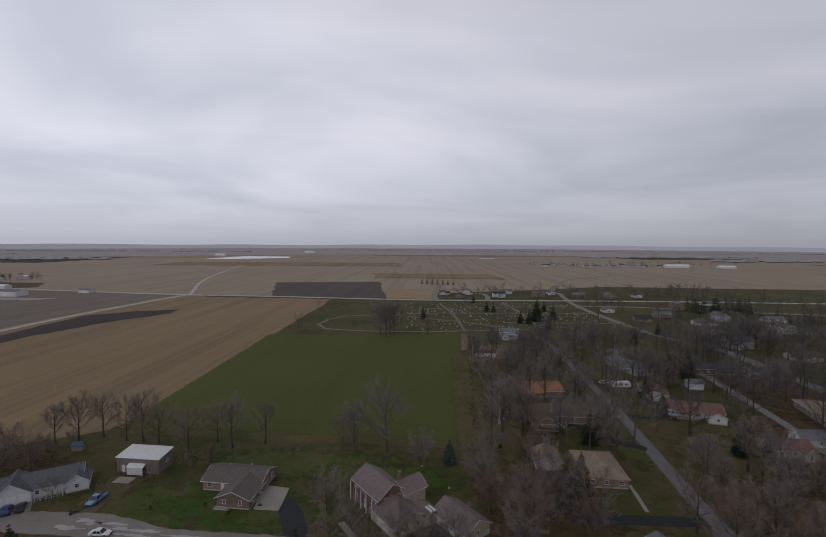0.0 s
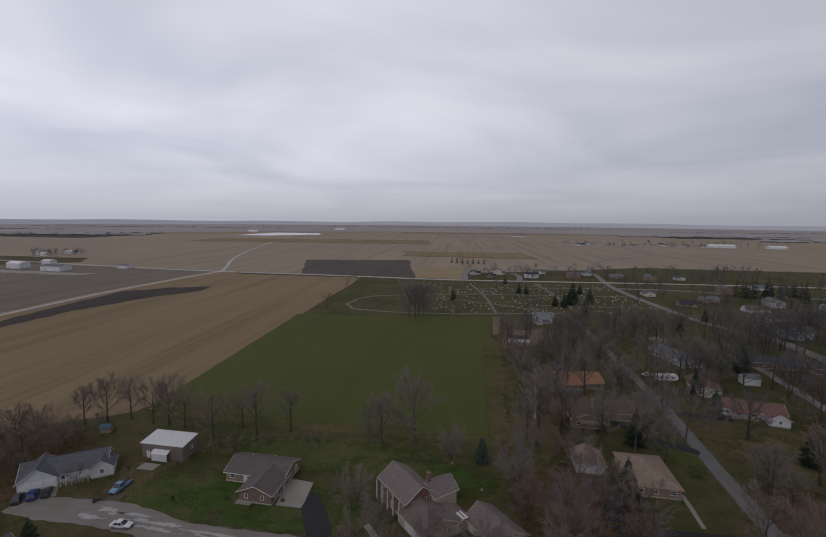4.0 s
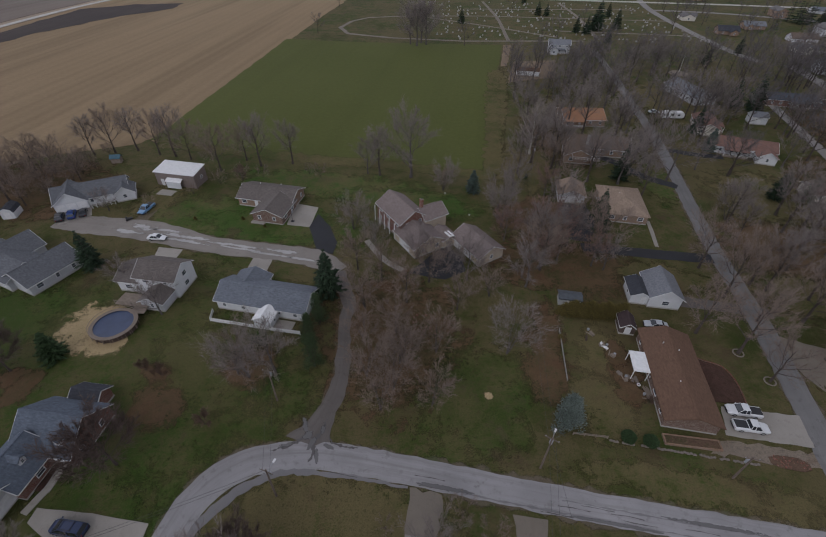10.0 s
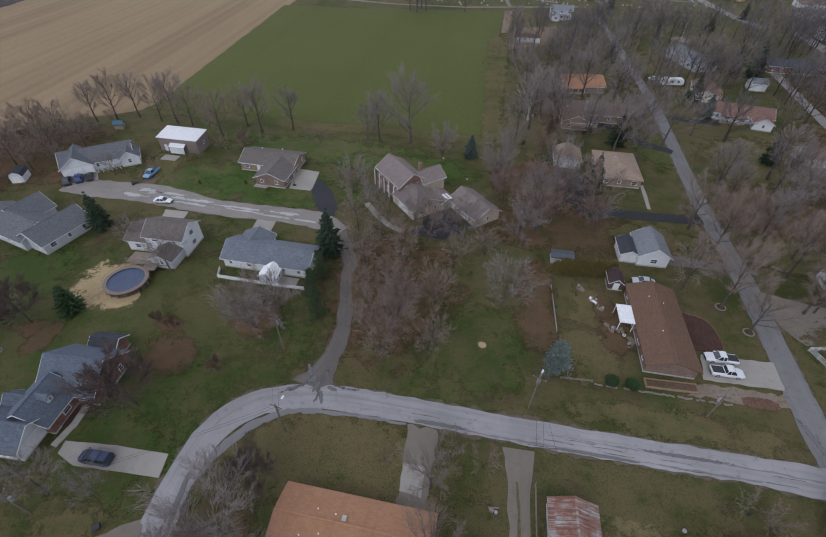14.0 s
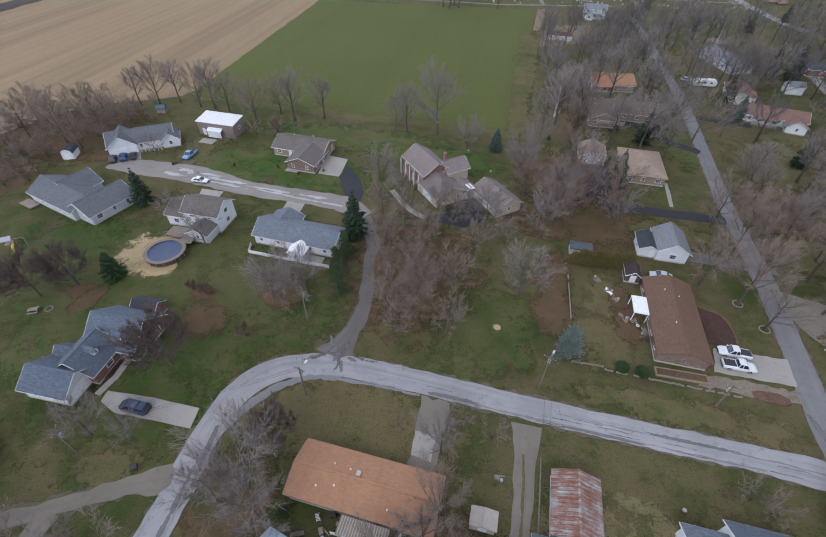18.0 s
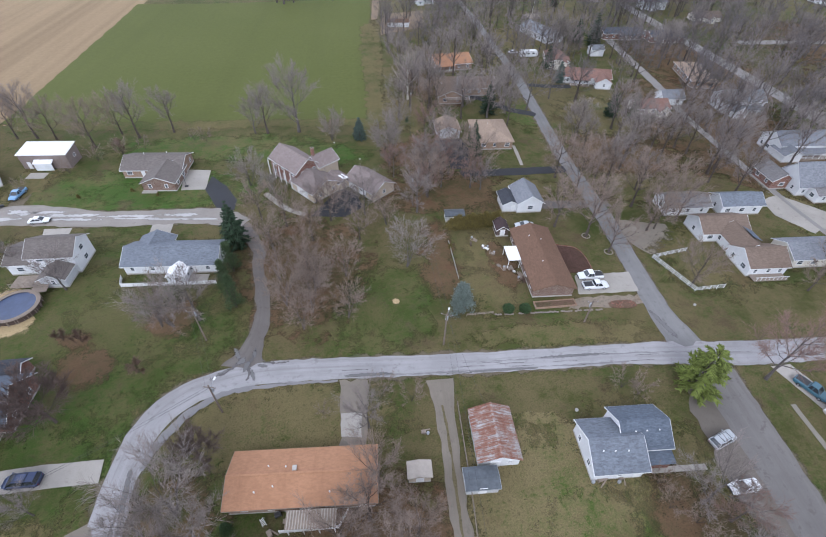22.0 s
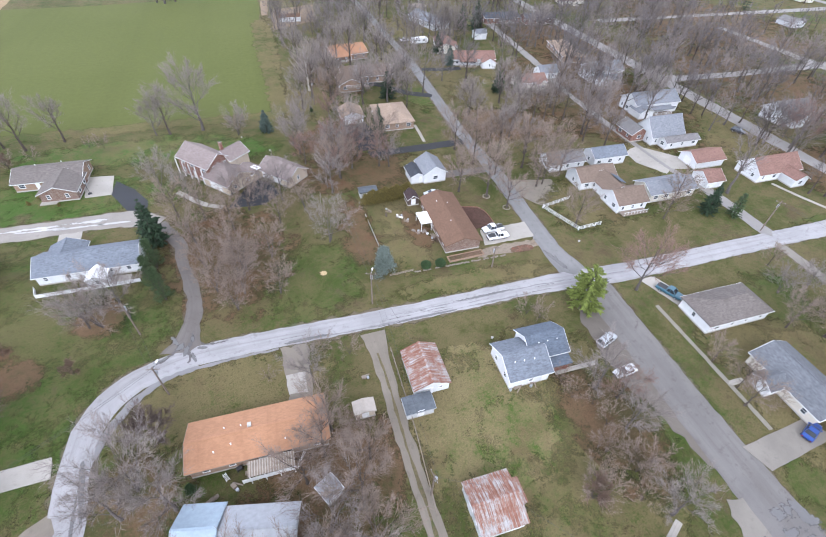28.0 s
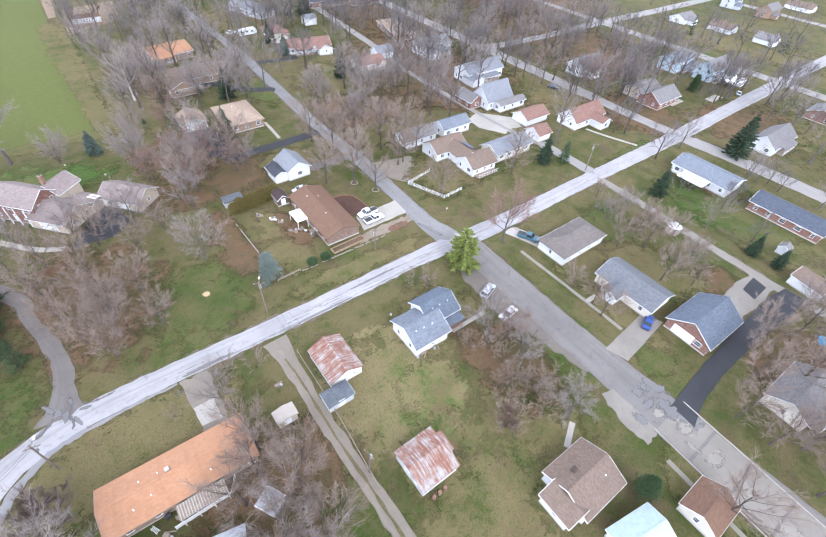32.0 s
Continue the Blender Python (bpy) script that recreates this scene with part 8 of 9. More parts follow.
# ---- cemetery ----
sheet("cemetery_path", [(-56, 349), (-50, 372), (-38, 388), (-4, 397), (60, 402), (60, 399.5), (-4, 394), (-37, 385), (-48, 370), (-53, 349), (-46, 332), (-18, 322), (30, 316), (110, 322), (110, 319), (30, 313), (-19, 319), (-48, 329)], 0.10, M_GRAVEL,
      "pale gravel loop through the cemetery", "path", 4, 0.3, seed=300)
for i, (a, b) in enumerate((((0, 396), (95, 330)), ((60, 400), (200, 392)), ((40, 430), (190, 440)), ((100, 350), (200, 340)), ((60, 316), (60, 470)), ((130, 470), (122, 330)))):
    strip("cemetery_path", [a, ((a[0] + b[0]) / 2 + 3, (a[1] + b[1]) / 2), b], 2.6, 0.10, M_GRAVEL, "gravel cemetery path", "path", 310 + i, 0.2, 5)
rnd = random.Random(77)
gs = Geo()
for i in range(400):
    x = rnd.uniform(5, 195)
    y = 320 + round(rnd.uniform(0, 145) / 6) * 6 + rnd.uniform(-0.6, 0.6)
    if abs(x - 60) < 3 or rnd.random() < 0.2:
        continue
    w, hh = rnd.uniform(0.5, 1.1), rnd.uniform(0.5, 1.1)
    a = rnd.uniform(-6, 6)
    gs.box(x, y, 0.12, w + 0.4, 0.7, 0.25, a).box(x, y, 0.2 + hh / 2, w, 0.28, hh, a)
single("headstones", gs, M_STONE, "rows of pale grey headstones in the cemetery grass", "headstones", kind="stuff")
s = thing("memorial_garden", 141, 250, 0, 0, "round flower bed with a flagpole", "flower bed")
part("bed", Geo().tube([(0, 0, 0), (0, 0, 0.35)], [5, 4.6], 20), M_WOOD, s)
part("flagpole", Geo().tube([(0, 0, 0.3), (0, 0, 9)], [0.09, 0.05], 6), M_TRIM, s)

# ---- yard clutter ----
def clutter(name, x, y, rz, label, cat, pieces):
    t = thing(name, x, y, 0, rz, label, cat)
    for nm, gg, m in pieces:
        part(nm, gg, m, t)
    return t


clutter("wheelie_bin", -42.2, 13.6, 30, "dark wheeled bin beside the gravel drive", "bin", (("body", Geo().loft([ring(0, 0.35, 0.1, 0.5), ring(0.9, 0.4, 0.05, 0.7)]), M_BLACK), ("lid", Geo().box(0.45, 0, 0.72, 1.0, 0.8, 0.08), M_BLACK)))
clutter("gazebo", 113.8, -16.8, 0, "small white garden gazebo", "gazebo", (("roof", Geo().loft([[(math.cos(k) * 1.9, math.sin(k) * 1.9, 2.2) for k in [j * math.pi / 4 for j in range(8)]], [(math.cos(k) * 0.1, math.sin(k) * 0.1, 3.3) for k in [j * math.pi / 4 for j in range(8)]]]), M_WHITEMETAL),
                                                           ("floor", Geo().tube([(0, 0, 0), (0, 0, 0.2)], [1.7, 1.7], 8), M_WOOD)) + tuple(("post", Geo().box(math.cos(j * math.pi / 4) * 1.6, math.sin(j * math.pi / 4) * 1.6, 1.2, 0.1, 0.1, 2.2), M_TRIM) for j in range(8)))
clutter("tarp_pile", 101, -54.5, 10, "heap under a bright blue tarp", "tarp", (("tarp", Geo().loft([ring(-1.6, 0.6, 0.0, 0.4), ring(-0.6, 1.2, 0.0, 1.0, 0.3), ring(0.8, 1.0, 0.0, 0.8, 0.3), ring(1.6, 0.5, 0.0, 0.3)]), M_TARP),))
clutter("playset", -80.5, 128, 20, "green and wood climbing frame", "playset", (("frame", Geo().tube([(-1, -1, 0), (-0.6, 0, 2.2), (-1, 1, 0)], [0.06] * 3, 5).tube([(1.5, -1, 0), (1.2, 0, 2.2), (1.5, 1, 0)], [0.06] * 3, 5).tube([(-0.6, 0, 2.2), (1.2, 0, 2.2)], [0.06] * 2, 5), M_WOOD), ("platform", Geo().box(-1.6, 0, 1.2, 1.4, 1.4, 0.12), M_WOOD), ("roof", Geo().slab([(-2.4, -0.8, 2.2), (-0.9, -0.8, 2.2), (-0.9, 0.8, 2.2), (-2.4, 0.8, 2.2)], 0.1), LF_DARKG)))
clutter("play_slide", -95.7, 61.2, 30, "garden climbing frame with a yellow slide", "playset", (("frame", Geo().tube([(-1.2, -1, 0), (-1, 0, 2.0), (-1.2, 1, 0)], [0.07] * 3, 5).tube([(1.2, -1, 0), (1, 0, 2.0), (1.2, 1, 0)], [0.07] * 3, 5).tube([(-1, 0, 2.0), (1, 0, 2.0)], [0.07] * 2, 5), M_WOOD), ("platform", Geo().box(-2.0, 0, 1.2, 1.6, 1.6, 0.12), M_WOOD), ("roof", gable_roof(Geo(), -2.0, 0, 1.8, 1.6, 2.3, 0.6, 0.1, 0), M_GREYMETAL), ("slide", Geo().slab([(-1.6, -3.2, 0.15), (-1.0, -3.2, 0.15), (-1.0, -0.8, 1.3), (-1.6, -0.8, 1.3)], 0.08), M_YELLOW)))
clutter("picnic_table", -78.4, 41.8, 20, "grey wooden picnic table on the back lawn", "table", (("tabletop", Geo().box(0, 0, 0.74, 1.8, 0.8, 0.06), M_WOOD), ("bench", Geo().box(0, -0.8, 0.44, 1.8, 0.28, 0.05), M_WOOD), ("bench", Geo().box(0, 0.8, 0.44, 1.8, 0.28, 0.05), M_WOOD), ("trestle", Geo().box(-0.6, 0, 0.38, 0.08, 1.6, 0.1).box(-0.6, 0, 0.36, 0.08, 0.5, 0.72), M_WOOD), ("trestle", Geo().box(0.6, 0, 0.38, 0.08, 1.6, 0.1).box(0.6, 0, 0.36, 0.08, 0.5, 0.72), M_WOOD)))
fr = thing("fire_ring", -76.0, 42.8, 0, 0, "small ring of stones round ashes", "fire ring")
for k in range(10):
    part("stone", shared(("ring_stone",), lambda: Geo().loft([ring(-0.22, 0.10, -0.02, 0.14, 0.04), ring(0, 0.14, -0.02, 0.2, 0.05), ring(0.22, 0.10, -0.02, 0.13, 0.04)]), M_WALLSTONE), None, fr).matrix_basis = pose(math.cos(k * 0.628) * 0.7, math.sin(k * 0.628) * 0.7, 0, 0, 0, k * 36 + 90)
clutter("playhouse", -99.5, 135, 10, "wooden playhouse with a blue roof", "playhouse", (("wall", Geo().box(0, 0, 0.9, 3, 2, 1.8), M_WOOD), ("roof", gable_roof(Geo(), 0, 0, 3, 2, 1.8, 0.8, 0.2, 0), P_TEAL)))
clutter("garden_cart", -78, 100.5, 30, "small black garden tractor on grass", "tractor", (("body", Geo().loft([ring(-0.8, 0.35, 0.25, 0.6), ring(0, 0.45, 0.25, 0.8), ring(0.9, 0.35, 0.25, 0.75)]), M_BLACK), ("seat", Geo().box(-0.5, 0, 0.95, 0.4, 0.5, 0.4), M_BLACK), ("wheel", Geo().tube([(-0.5, -0.6, 0.3), (-0.5, 0.6, 0.3)], [0.3, 0.3], 10), M_RUBBER)))
clutter("basketball_hoop", -33.2, 101.2, 0, "portable basketball hoop beside the pad", "basketball hoop", (("pole", Geo().tube([(0, 0, 0), (0, 0, 3.2)], [0.06, 0.05], 6), M_BLACK), ("backboard", Geo().box(0.3, 0, 3.2, 0.06, 1.2, 0.8), M_GREYMETAL), ("base", Geo().box(0, 0, 0.12, 0.9, 0.7, 0.24), M_BLACK)))
for i, (x, y, a, b) in enumerate(((38.5, 58.5, 1.0, 0.6), (39.8, 55.8, 0.6, 0.9), (40.4, 50.2, 0.7, 0.5), (37.4, 61.5, 1.2, 0.5), (43.2, 46.6, 0.8, 0.6), (37, 3.6, 1.6, 0.7), (40, 3.2, 1.0, 0.6), (-9.5, 8.8, 0.5, 1.2), (-12, 7.8, 0.9, 0.6), (12.5, 17, 0.7, 0.5))):
    clutter("junk_pile", x, y, i * 37, "small heap of boards and yard junk", "junk", (("board", Geo().box(0, 0, 0.25, a, b, 0.5), M_WOOD), ("bucket", Geo().tube([(a, 0, 0), (a, 0, 0.5)], [0.22, 0.27], 8), M_GREYMETAL), ("plank", Geo().box(0.2, b, 0.15, 1.6, 0.2, 0.06, 25), M_WOOD)))
for x, y in ((9.6, 118), (16, 106), (39.0, 14.8), (76, 31)):
    clutter("garden_ornament", x, y, 0, "small white yard ornament on the grass", "ornament", (("base", Geo().tube([(0, 0, 0), (0, 0, 0.14)], [0.25, 0.2], 8), M_STONE), ("bowl", Geo().tube([(0, 0, 0.12), (0, 0, 0.2), (0, 0, 0.3)], [0.09, 0.1, 0.3], 10), M_STONE)))
sheet("mulch_bed", [(53.4, 56.4), (55.4, 56.0), (57.2, 55.0), (60.0, 53.6), (60.8, 51.5), (60.7, 48.6), (60.1, 45.6), (54.6, 45.8)], 0.09, M_MULCH, "dark reddish mulch bed along the brick house", "flower bed", 0.8, 0.1, seed=151)
ed = thing("bed_edging", 57.2, 55.0, 0, 0, "thin curved red-brown edging round the mulch bed", "edging")
EDGE = smooth_line([(56.0, 56.0), (57.2, 55.2), (60.1, 53.8), (60.95, 51.5), (60.85, 48.6), (60.2, 45.4)], 0.7)
for (x0, y0), (x1, y1) in zip(EDGE, EDGE[1:]):
    part("edging_block", Geo().box(0, 0, 0.1, math.hypot(x1 - x0, y1 - y0) - 0.03, 0.12, 0.24), B_RED, ed).matrix_basis = pose((x0 + x1) / 2 - 57.2, (y0 + y1) / 2 - 55.0, 0, 0, 0, math.degrees(math.atan2(y1 - y0, x1 - x0)))
ch = thing("lounge_chair", 38.8, 58.0, 0, -50, "white plastic lounge chair on worn grass", "chair")
part("seat", Geo().box(0.2, 0, 0.36, 1.3, 0.62, 0.06), M_WHITEMETAL, ch)
part("backrest", Geo().slab([(-0.45, -0.31, 0.38), (-0.45, 0.31, 0.38), (-0.95, 0.31, 0.9), (-0.95, -0.31, 0.9)], 0.05), M_WHITEMETAL, ch)
for lx, ly in ((-0.35, -0.26), (-0.35, 0.26), (0.75, -0.26), (0.75, 0.26)):
    part("leg", Geo().box(lx, ly, 0.17, 0.06, 0.06, 0.34), M_WHITEMETAL, ch)
bn = thing("garden_bench", 35.9, 60.3, 0, 70, "small dark wooden garden bench", "bench")
part("seat", Geo().box(0, 0, 0.44, 1.3, 0.42, 0.05), M_DARKWOOD, bn)
part("backrest", Geo().box(0, 0.2, 0.72, 1.3, 0.05, 0.42), M_DARKWOOD, bn)
for lx in (-0.58, 0.58):
    part("leg", Geo().box(lx, 0, 0.21, 0.07, 0.38, 0.42), M_DARKWOOD, bn)
rnd = random.Random(77)
rk = thing("stone_heap", 41.0, 51.0, 0, -24, "loose row of whitish stones beside the patio", "stones")
for k in range(24):
    part("stone", shared(("ring_stone",), lambda: Geo().loft([ring(-0.22, 0.10, -0.02, 0.14, 0.04), ring(0, 0.14, -0.02, 0.2, 0.05), ring(0.22, 0.10, -0.02, 0.13, 0.04)]), M_WALLSTONE), None, rk).matrix_basis = Matrix.LocRotScale((rnd.uniform(-1.9, 1.9), rnd.gauss(0, 0.28), 0), Euler((0, 0, rnd.uniform(0, 3.1))), (1.2, 1.6, 1.7))
pk = thing("plank_pile", 43.6, 47.4, 0, -78, "pile of weathered reddish planks along the house wall", "planks")
for k in range(9):
    part("plank", shared(("yard_plank",), lambda: Geo().box(0, 0, 0.04, 2.7, 0.2, 0.05), M_WOOD), None, pk).matrix_basis = pose(rnd.uniform(-0.3, 0.3), -0.5 + 0.24 * (k % 5), 0.06 * (k // 5), 0, 0, rnd.uniform(-7, 7))
tb = thing("tyre_planter", 42.4, 49.2, 0, 0, "white painted tyre lying by the patio", "tyre")
part("tyre", Geo().loft([[(math.cos(j * 0.524) * r, math.sin(j * 0.524) * r, z) for j in range(12)] for r, z in ((0.2, 0.02), (0.34, 0.02), (0.36, 0.12), (0.3, 0.2), (0.2, 0.18), (0.2, 0.02))], False), M_TRIM, tb)
ld = thing("step_ladder", -12.8, 9.5, 0, 20, "white folding step ladder standing on the lawn", "ladder")
for sy in (-1, 1):
    part("rail", Geo().tube([(-0.28, sy * 0.5, 0), (-0.2, sy * 0.06, 1.7)], [0.035, 0.03], 5), M_TRIM, ld)
    part("rail", Geo().tube([(0.28, sy * 0.5, 0), (0.2, sy * 0.06, 1.7)], [0.035, 0.03], 5), M_TRIM, ld)
for k in range(5):
    part("step", Geo().box(0, -0.42 + k * 0.085, 0.28 + k * 0.32, 0.5, 0.1, 0.04), M_TRIM, ld)
gl = thing("barbecue_grill", -10.7, 9.8, 0, 10, "black kettle grill on a cart", "grill")
part("cart", Geo().box(0, 0, 0.4, 0.9, 0.45, 0.06).box(-0.4, 0, 0.38, 0.05, 0.4, 0.76).box(0.4, 0, 0.38, 0.05, 0.4, 0.76), M_BLACK, gl)
part("hood", Geo().loft([ring(-0.45, 0.28, 0.76, 1.0), ring(-0.4, 0.3, 0.76, 1.18, 0.1), ring(0.4, 0.3, 0.76, 1.18, 0.1), ring(0.45, 0.28, 0.76, 1.0)]), M_BLACK, gl)
lp = thing("log_pile", -15.2, 7.2, 0, 15, "low stack of split firewood logs", "firewood")
for k in range(16):
    part("log", shared(("log",), lambda: Geo().tube([(0, -0.25, 0), (0, 0.25, 0)], [0.11, 0.1], 7), M_WOOD), None, lp).matrix_basis = pose(-0.8 + 0.23 * (k % 8) + 0.1 * (k // 8), rnd.uniform(-0.05, 0.05), 0.11 + 0.19 * (k // 8))
# stone rings round two street trees, beds and edging by the brick house
for x, y in ((65.3, 57.2), (67.5, 50.5)):
    tr = thing("tree_ring", x, y, 0, 0, "ring of pale stones round a street tree", "edging", "stone tree rings")
    for k in range(14):
        part("stone", shared(("ring_stone",), lambda: Geo().loft([ring(-0.22, 0.10, -0.02, 0.14, 0.04), ring(0, 0.14, -0.02, 0.2, 0.05), ring(0.22, 0.10, -0.02, 0.13, 0.04)]), M_WALLSTONE), None, tr).matrix_basis = pose(math.cos(k * 0.449) * 0.95, math.sin(k * 0.449) * 0.95, 0, 0, 0, k * 25.7 + 90)
bed = thing("planter_bed", 46.8, 37.9, 0, -7, "brick-edged bed of bare brown soil below the house", "flower bed")
part("soil", Geo().box(0, 0, 0.14, 8.6, 1.5, 0.3), M_SOIL, bed)
for sx, sy, lx, ly in ((0, -0.85, 9.0, 0.22), (0, 0.85, 9.0, 0.22), (-4.4, 0, 0.22, 1.5), (4.4, 0, 0.22, 1.5)):
    part("kerb", Geo().box(sx, sy, 0.2, lx, ly, 0.44), B_TAN, bed)
rw = thing("rubble_bed", 61.0, 34.7, 0, -9.4, "heap of broken brick and dead plants", "rubble")
rnd = random.Random(8)
for k in range(40):
    part("brick", shared(("rubble_brick",), lambda: Geo().box(0, 0, 0.07, 0.30, 0.16, 0.13), B_RED), None, rw).matrix_basis = pose(rnd.uniform(-2.6, 2.6), rnd.uniform(-0.9, 0.9), rnd.uniform(0, 0.12), rnd.uniform(-15, 15), rnd.uniform(-15, 15), rnd.uniform(0, 180))
part("mound", Geo().loft([ring(-3.0, 0.6, -0.05, 0.06), ring(-1.5, 1.1, -0.05, 0.16), ring(1.5, 1.2, -0.05, 0.2), ring(3.0, 0.6, -0.05, 0.06)]), M_SOIL, rw)
lw = thing("garden_wall", 33.5, 38.0, 0, -9.4, "low broken stone wall along the garden", "wall")
for k in range(46):
    if rnd.random() < 0.18:
        continue
    part("stone", SHARED[("ring_stone",)], None, lw).matrix_basis = Matrix.LocRotScale((k * 0.5, rnd.uniform(-0.1, 0.1), 0), Euler((0, 0, rnd.uniform(-0.3, 0.3))), (1.1, 1.4, 1.5))
rnd = random.Random(5)
st = thing("rock_garden", 2, 62, 0, 0, "scatter of reddish rocks under the trees", "rocks")
for i in range(26):
    a, r = rnd.uniform(0, 6.28), rnd.uniform(0, 4.5)
    s = rnd.uniform(0.15, 0.4)
    part("rock", shared(("rock",), lambda: Geo().loft([ring(-0.6, 0.4, 0, 0.5, 0.2), ring(0, 0.8, 0, 0.9, 0.3), ring(0.6, 0.5, 0, 0.5, 0.2)]), B_RED), None, st).matrix_basis = Matrix.LocRotScale((math.cos(a) * r, math.sin(a) * r, 0), Euler((0, 0, a * 3)), (s, s, s))

# ---- far town, farms and the horizon ----
rnd = random.Random(21)
WALLS, ROOFS = (W_WHITE, W_CREAM, W_GREY, B_TAN, W_WHITE), (SH_GREY, SH_BROWN, SH_LIGHT, SH_DARK, SH_BLUE, SH_GREY)
def free(x, y):
    return all((x - a) ** 2 + (y - b) ** 2 > c * c for a, b, c in KEEP)


def far_house(x, y, rz, label="small house among trees far off"):
    h = thing("house", x, y, 0, rz + rnd.choice((0, 90)), label, "house", "far houses of the town")
    L, W = rnd.uniform(11, 17), rnd.uniform(8, 10)
    w, r = rnd.choice(WALLS), rnd.choice(ROOFS)
    st = rnd.choice((1, 1, 1, 2))
    block(h, 0, 0, L, W, 2.8 + 2.3 * (st - 1), rnd.uniform(1.8, 2.8), w, r, 0, wins="sw", every=5, storeys=st, lite=True)
    block(h, rnd.uniform(-0.3, 0.3) * L, -W * 0.62, rnd.uniform(4, 6), W * 0.5, 2.7, 1.6, w, r, 1, wins="s", every=3, lite=True)


for u in (250, 312, 352, 430, 472, 550, 592):
    for v in (-135, -104, -74, -44, -20, 28, 56, 84, 130, 158, 216, 246, 274):
        if rnd.random() < 0.62:
            x, y = uv(u + rnd.uniform(-5, 5), v + rnd.uniform(-5, 5))
            far_house(x, y, TA)
for x, y in ((90, 520), (105, 548), (140, 520), (160, 560), (190, 520), (215, 545), (75, 548), (240, 520), (270, 500), (310, 510), (240, 300), (260, 330), (250, 370), (290, 350), (225, 255), (240, 225), (270, 280), (300, 300), (215, 400), (300, 420), (350, 440), (220, 350), (330, 340)):
    far_house(x, y, TA)
for i in range(26):
    far_house(430 + i * 17 + rnd.uniform(-10, 10), 1230 - i * 3 + rnd.uniform(-50, 60), TA, "far house of the next village")
bare, green = list(FAR), []
for x0, x1, y0, y1, n, lo, hi in ((76, 162, 128, 262, 90, 11, 17), (128, 182, 24, 132, 44, 13, 18), (160, 260, 60, 280, 190, 12, 18), (120, 176, -60, 14, 18, 6, 10), (180, 260, -60, 60, 80, 11, 17), (44, 84, 160, 262, 34, 9, 15),
                                  (205, 460, 210, 560, 190, 8, 14), (100, 330, 130, 300, 70, 9, 14), (70, 250, 500, 600, 50, 6, 10), (420, 900, 1120, 1290, 60, 8, 13)):
    for i in range(n):
        x, y = rnd.uniform(x0, x1), rnd.uniform(y0, y1)
        if free(x, y):
            bare.append((x, y, rnd.uniform(lo, hi) * 1.12))
for i in range(440):
    u, v = rnd.uniform(150, 660), rnd.uniform(-170, 330)
    x, y = uv(u, v)
    if free(x, y) and not (u < 200 and v < 80):
        bare.append((x, y, rnd.uniform(10, 18)))
for i in range(34):
    bare.append((-625 + rnd.uniform(-45, 40), 770 + rnd.uniform(-20, 40), rnd.uniform(8, 13)))
for i in range(26):
    green.append((rnd.uniform(292, 364), rnd.uniform(386, 410), rnd.uniform(12, 17)))
for i in range(70):
    x, y = (260 + rnd.random() * 110, 290 + rnd.random() * 80) if i < 34 else uv(rnd.uniform(160, 620), rnd.uniform(-150, 300))
    green.append((x, y, rnd.uniform(8, 14)))
near = [p for p in bare if p[0] < 265 and p[1] < 285]
grove("garden_trees", (RAW[18], RAW[19]), near[::2], BK_BROWN, TW_FAR, "tall bare trees of the eastern gardens, twigs greyed by painted haze")
grove("garden_trees", (RAW[19], RAW[18]), near[1::2], BK_GREY, TW_LILAC, "tall bare lilac-grey trees of the eastern gardens")
grove("far_trees", (RAW[21], RAW[22]), [p for p in bare if not (p[0] < 265 and p[1] < 285)], BK_BROWN, TW_FAR, "bare trees of the far gardens, twigs greyed by painted haze")
grove("far_evergreens", (RAW[36],), green, BK_BROWN, LF_SPRUCE, "dark evergreens of the far gardens")
for i, (x, y, L, W, hh) in enumerate(((-452, 552, 30, 16, 6), (-520, 575, 22, 14, 7), (-500, 600, 14, 10, 8), (-385, 583, 16, 10, 4), (-640, 760, 14, 9, 5), (-628, 800, 18, 10, 5), (-660, 775, 8, 8, 9), (800, 1140, 60, 24, 6), (920, 1110, 40, 20, 5), (420, 1750, 60, 16, 6), (-430, 2600, 60, 20, 8), (-760, 2100, 50, 20, 7))):
    b = thing("farm_building", x, y, 0, -12, "white metal farm building in the fields", "farm building", "farm buildings")
    block(b, 0, 0, L, W, hh, W * 0.14, W_WHITE, M_WHITEMETAL if i % 3 else SH_LIGHT, 0, wins="s", every=8, doors=(("s", 0, 5, min(4, hh - 1), M_TRIM, GD),))
sheet("farm_yard", [(-560, 540), (-400, 510), (-380, 525), (-430, 535), (-545, 560)], 0.05, M_CONC, "pale gravel farm yard", "yard", 8, 2, seed=400)
# haze of the horizon painted into the backdrop's colour, with a faint glow added
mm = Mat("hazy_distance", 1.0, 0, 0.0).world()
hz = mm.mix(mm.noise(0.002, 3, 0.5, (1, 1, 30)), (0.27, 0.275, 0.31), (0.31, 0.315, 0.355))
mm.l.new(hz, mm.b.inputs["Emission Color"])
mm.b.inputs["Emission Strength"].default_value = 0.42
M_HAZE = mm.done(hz)
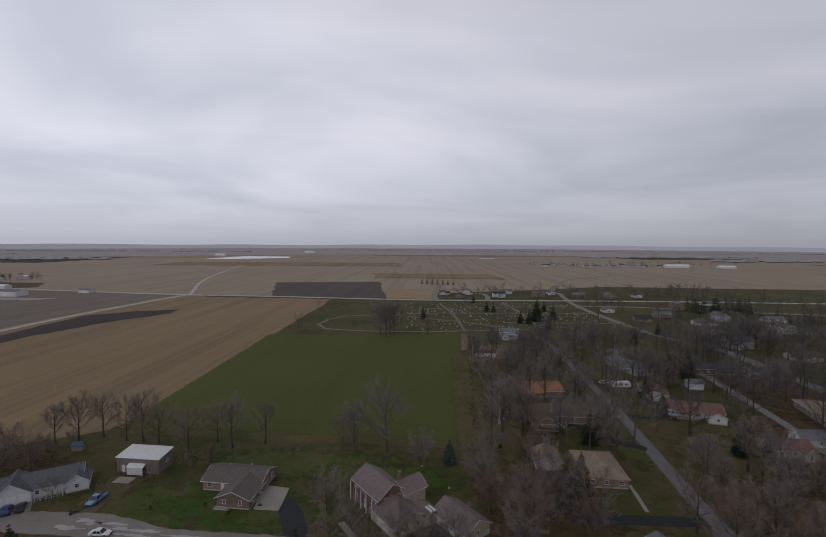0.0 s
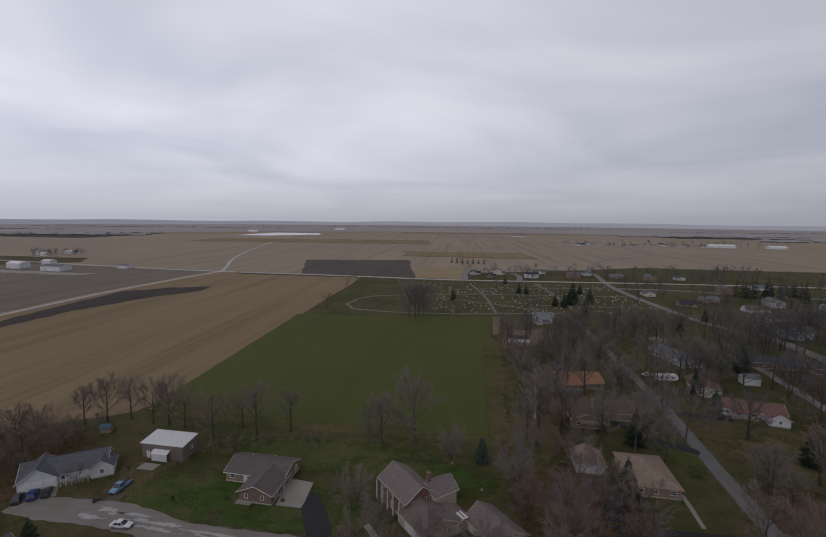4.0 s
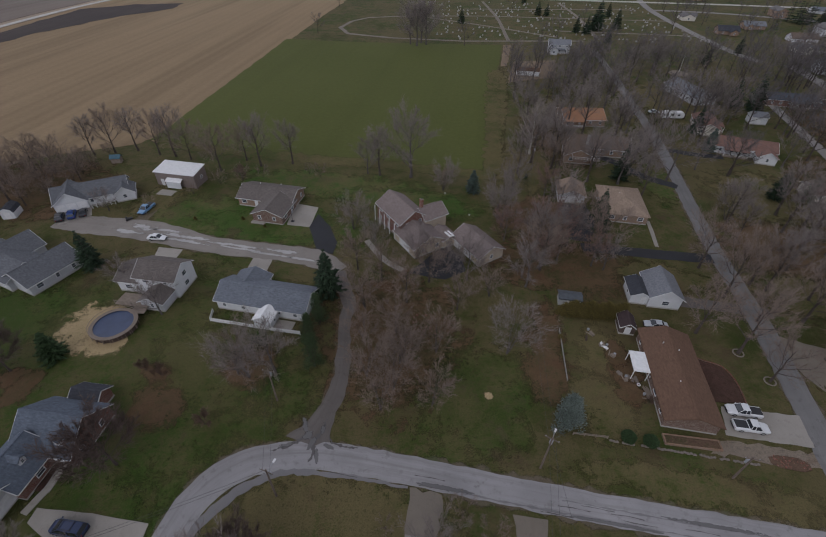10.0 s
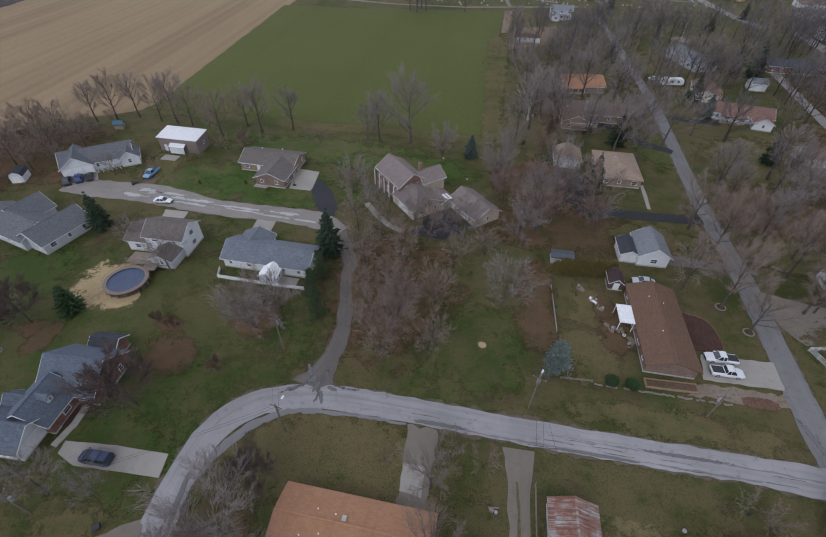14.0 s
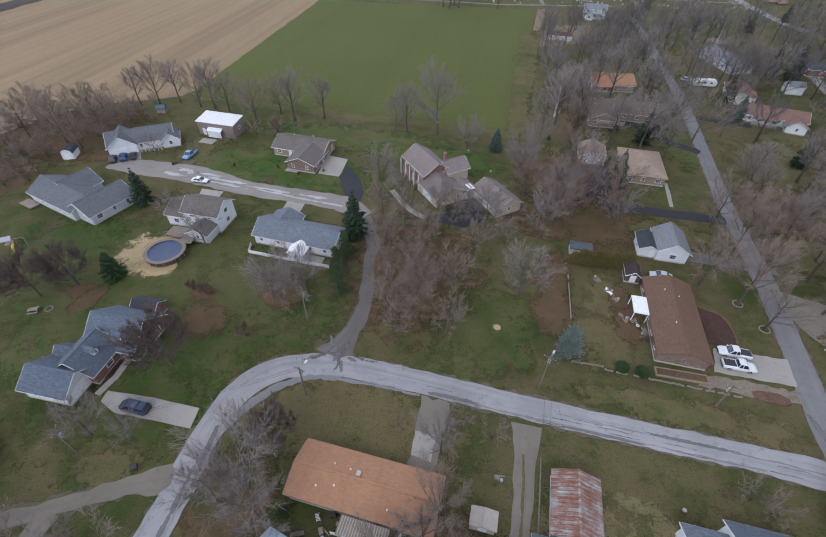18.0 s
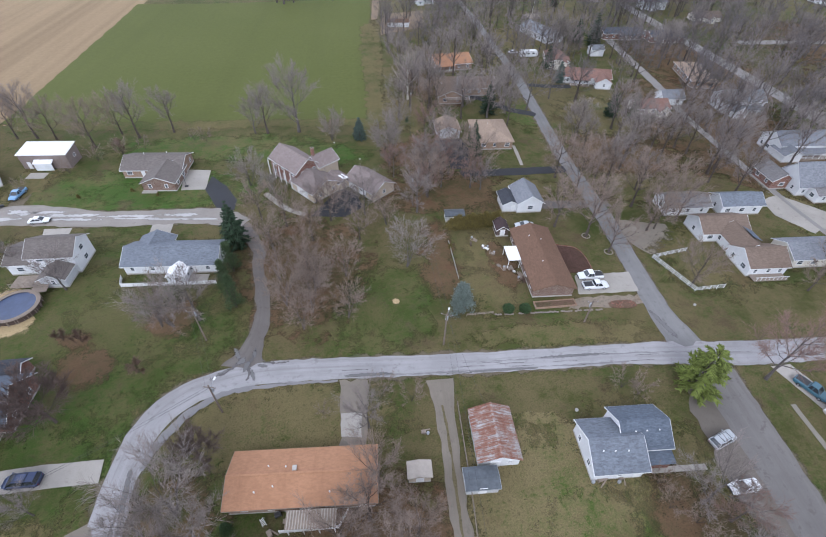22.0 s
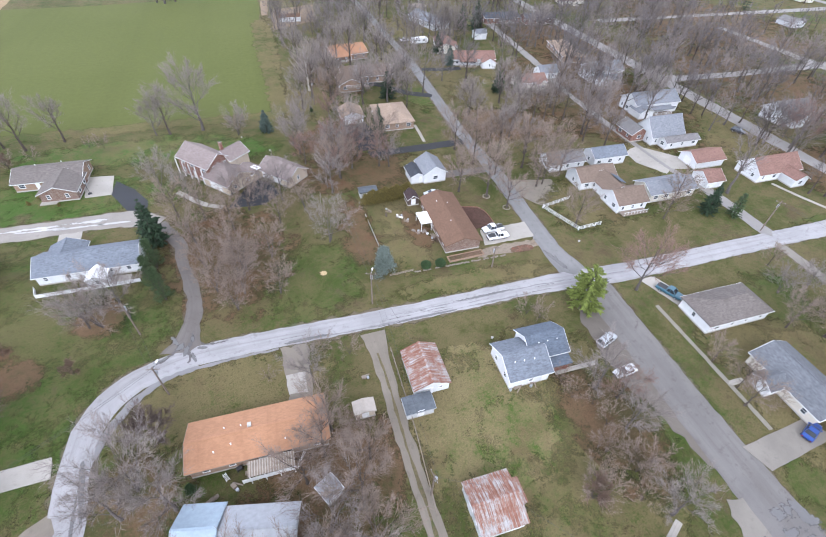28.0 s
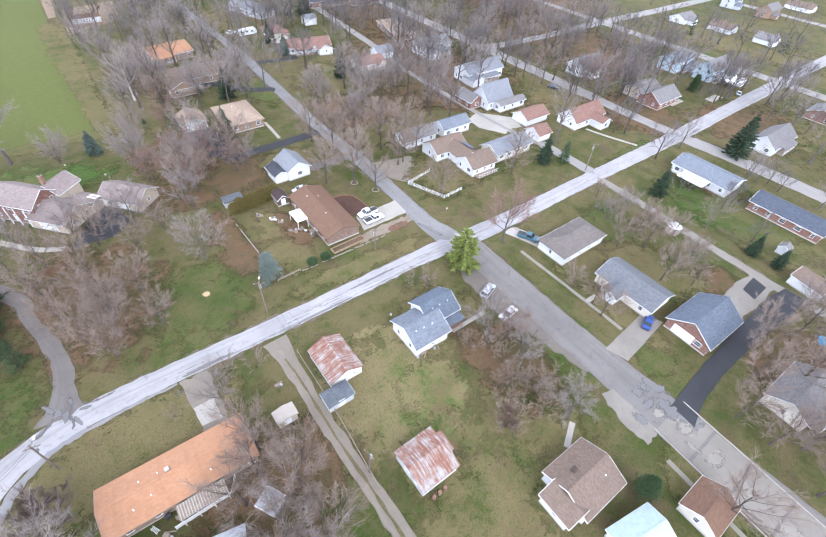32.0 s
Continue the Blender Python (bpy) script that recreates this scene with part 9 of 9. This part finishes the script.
# horizon woods: the haze before them is mixed into this pale grey
M_FARWOOD = plain("haze_paled_woods", (0.30, 0.29, 0.30), 0.95, vary=0.2, scale=0.01)
# outer ring of ground, its fields paled by haze put into the colour
gg = Geo()
gg.add([(math.cos(a * math.pi / 30) * q, math.sin(a * math.pi / 30) * q, 0.6) for q in (2300, 4850) for a in range(60)], [(a, (a + 1) % 60, 60 + (a + 1) % 60, 60 + a) for a in range(60)])
single("distant_plain", gg, field_mat("haze_paled_plain", (0.27, 0.245, 0.235), (0.34, 0.31, 0.30), 0.004, 84, 0.0012, 0.3), "distant grey-brown fields paled with painted haze", "ground", kind="structure")
# low woods along the horizon
def far_wood(x0, x1, y, n, hh, seed, label):
    r = random.Random(seed)
    gg = Geo()
    for i in range(n):
        x = x0 + (x1 - x0) * r.random()
        yy = y + r.uniform(-40, 40)
        w = r.uniform(10, 26)
        h2 = hh * r.uniform(0.6, 1.15)
        pts = [[(x + math.cos(k * 1.047) * w * f * r.uniform(0.8, 1.2), yy + math.sin(k * 1.047) * w * f, h2 * t) for k in range(6)] for t, f in ((-0.02, 0.8), (0.35, 1.0), (0.75, 0.7), (1.0, 0.2))]
        gg.loft(pts)
    single("far_woods", gg, M_FARWOOD, label, "woods", kind="stuff")


for i, (a, b, y) in enumerate(((-2600, -900, 3000), (-700, 500, 3600), (500, 1800, 3300), (1500, 3000, 2600), (-3200, -1800, 2300), (900, 1700, 1900), (1200, 2600, 1500), (-1500, -1000, 1650))):
    far_wood(a, b, y, 60, 9, 500 + i, "low bare woodland on the horizon")
gg = Geo()
r = random.Random(9)
N = 180
top = [40 + 4 * math.sin(i * 0.21) + 3 * math.sin(i * 0.83 + 1) + r.uniform(-1, 1) for i in range(N)]
vs, fs = [], []
for i in range(N):
    a = 2 * math.pi * i / N
    for z in (-1, top[i]):
        vs.append((math.cos(a) * 4700, math.sin(a) * 4700, z))
for i in range(N):
    j = (i + 1) % N
    fs.append((2 * i, 2 * j, 2 * j + 1, 2 * i + 1))
gg.add(vs, fs)
single("backdrop", gg, M_HAZE, "hazy blue-grey line of far country", "backdrop", kind="structure")
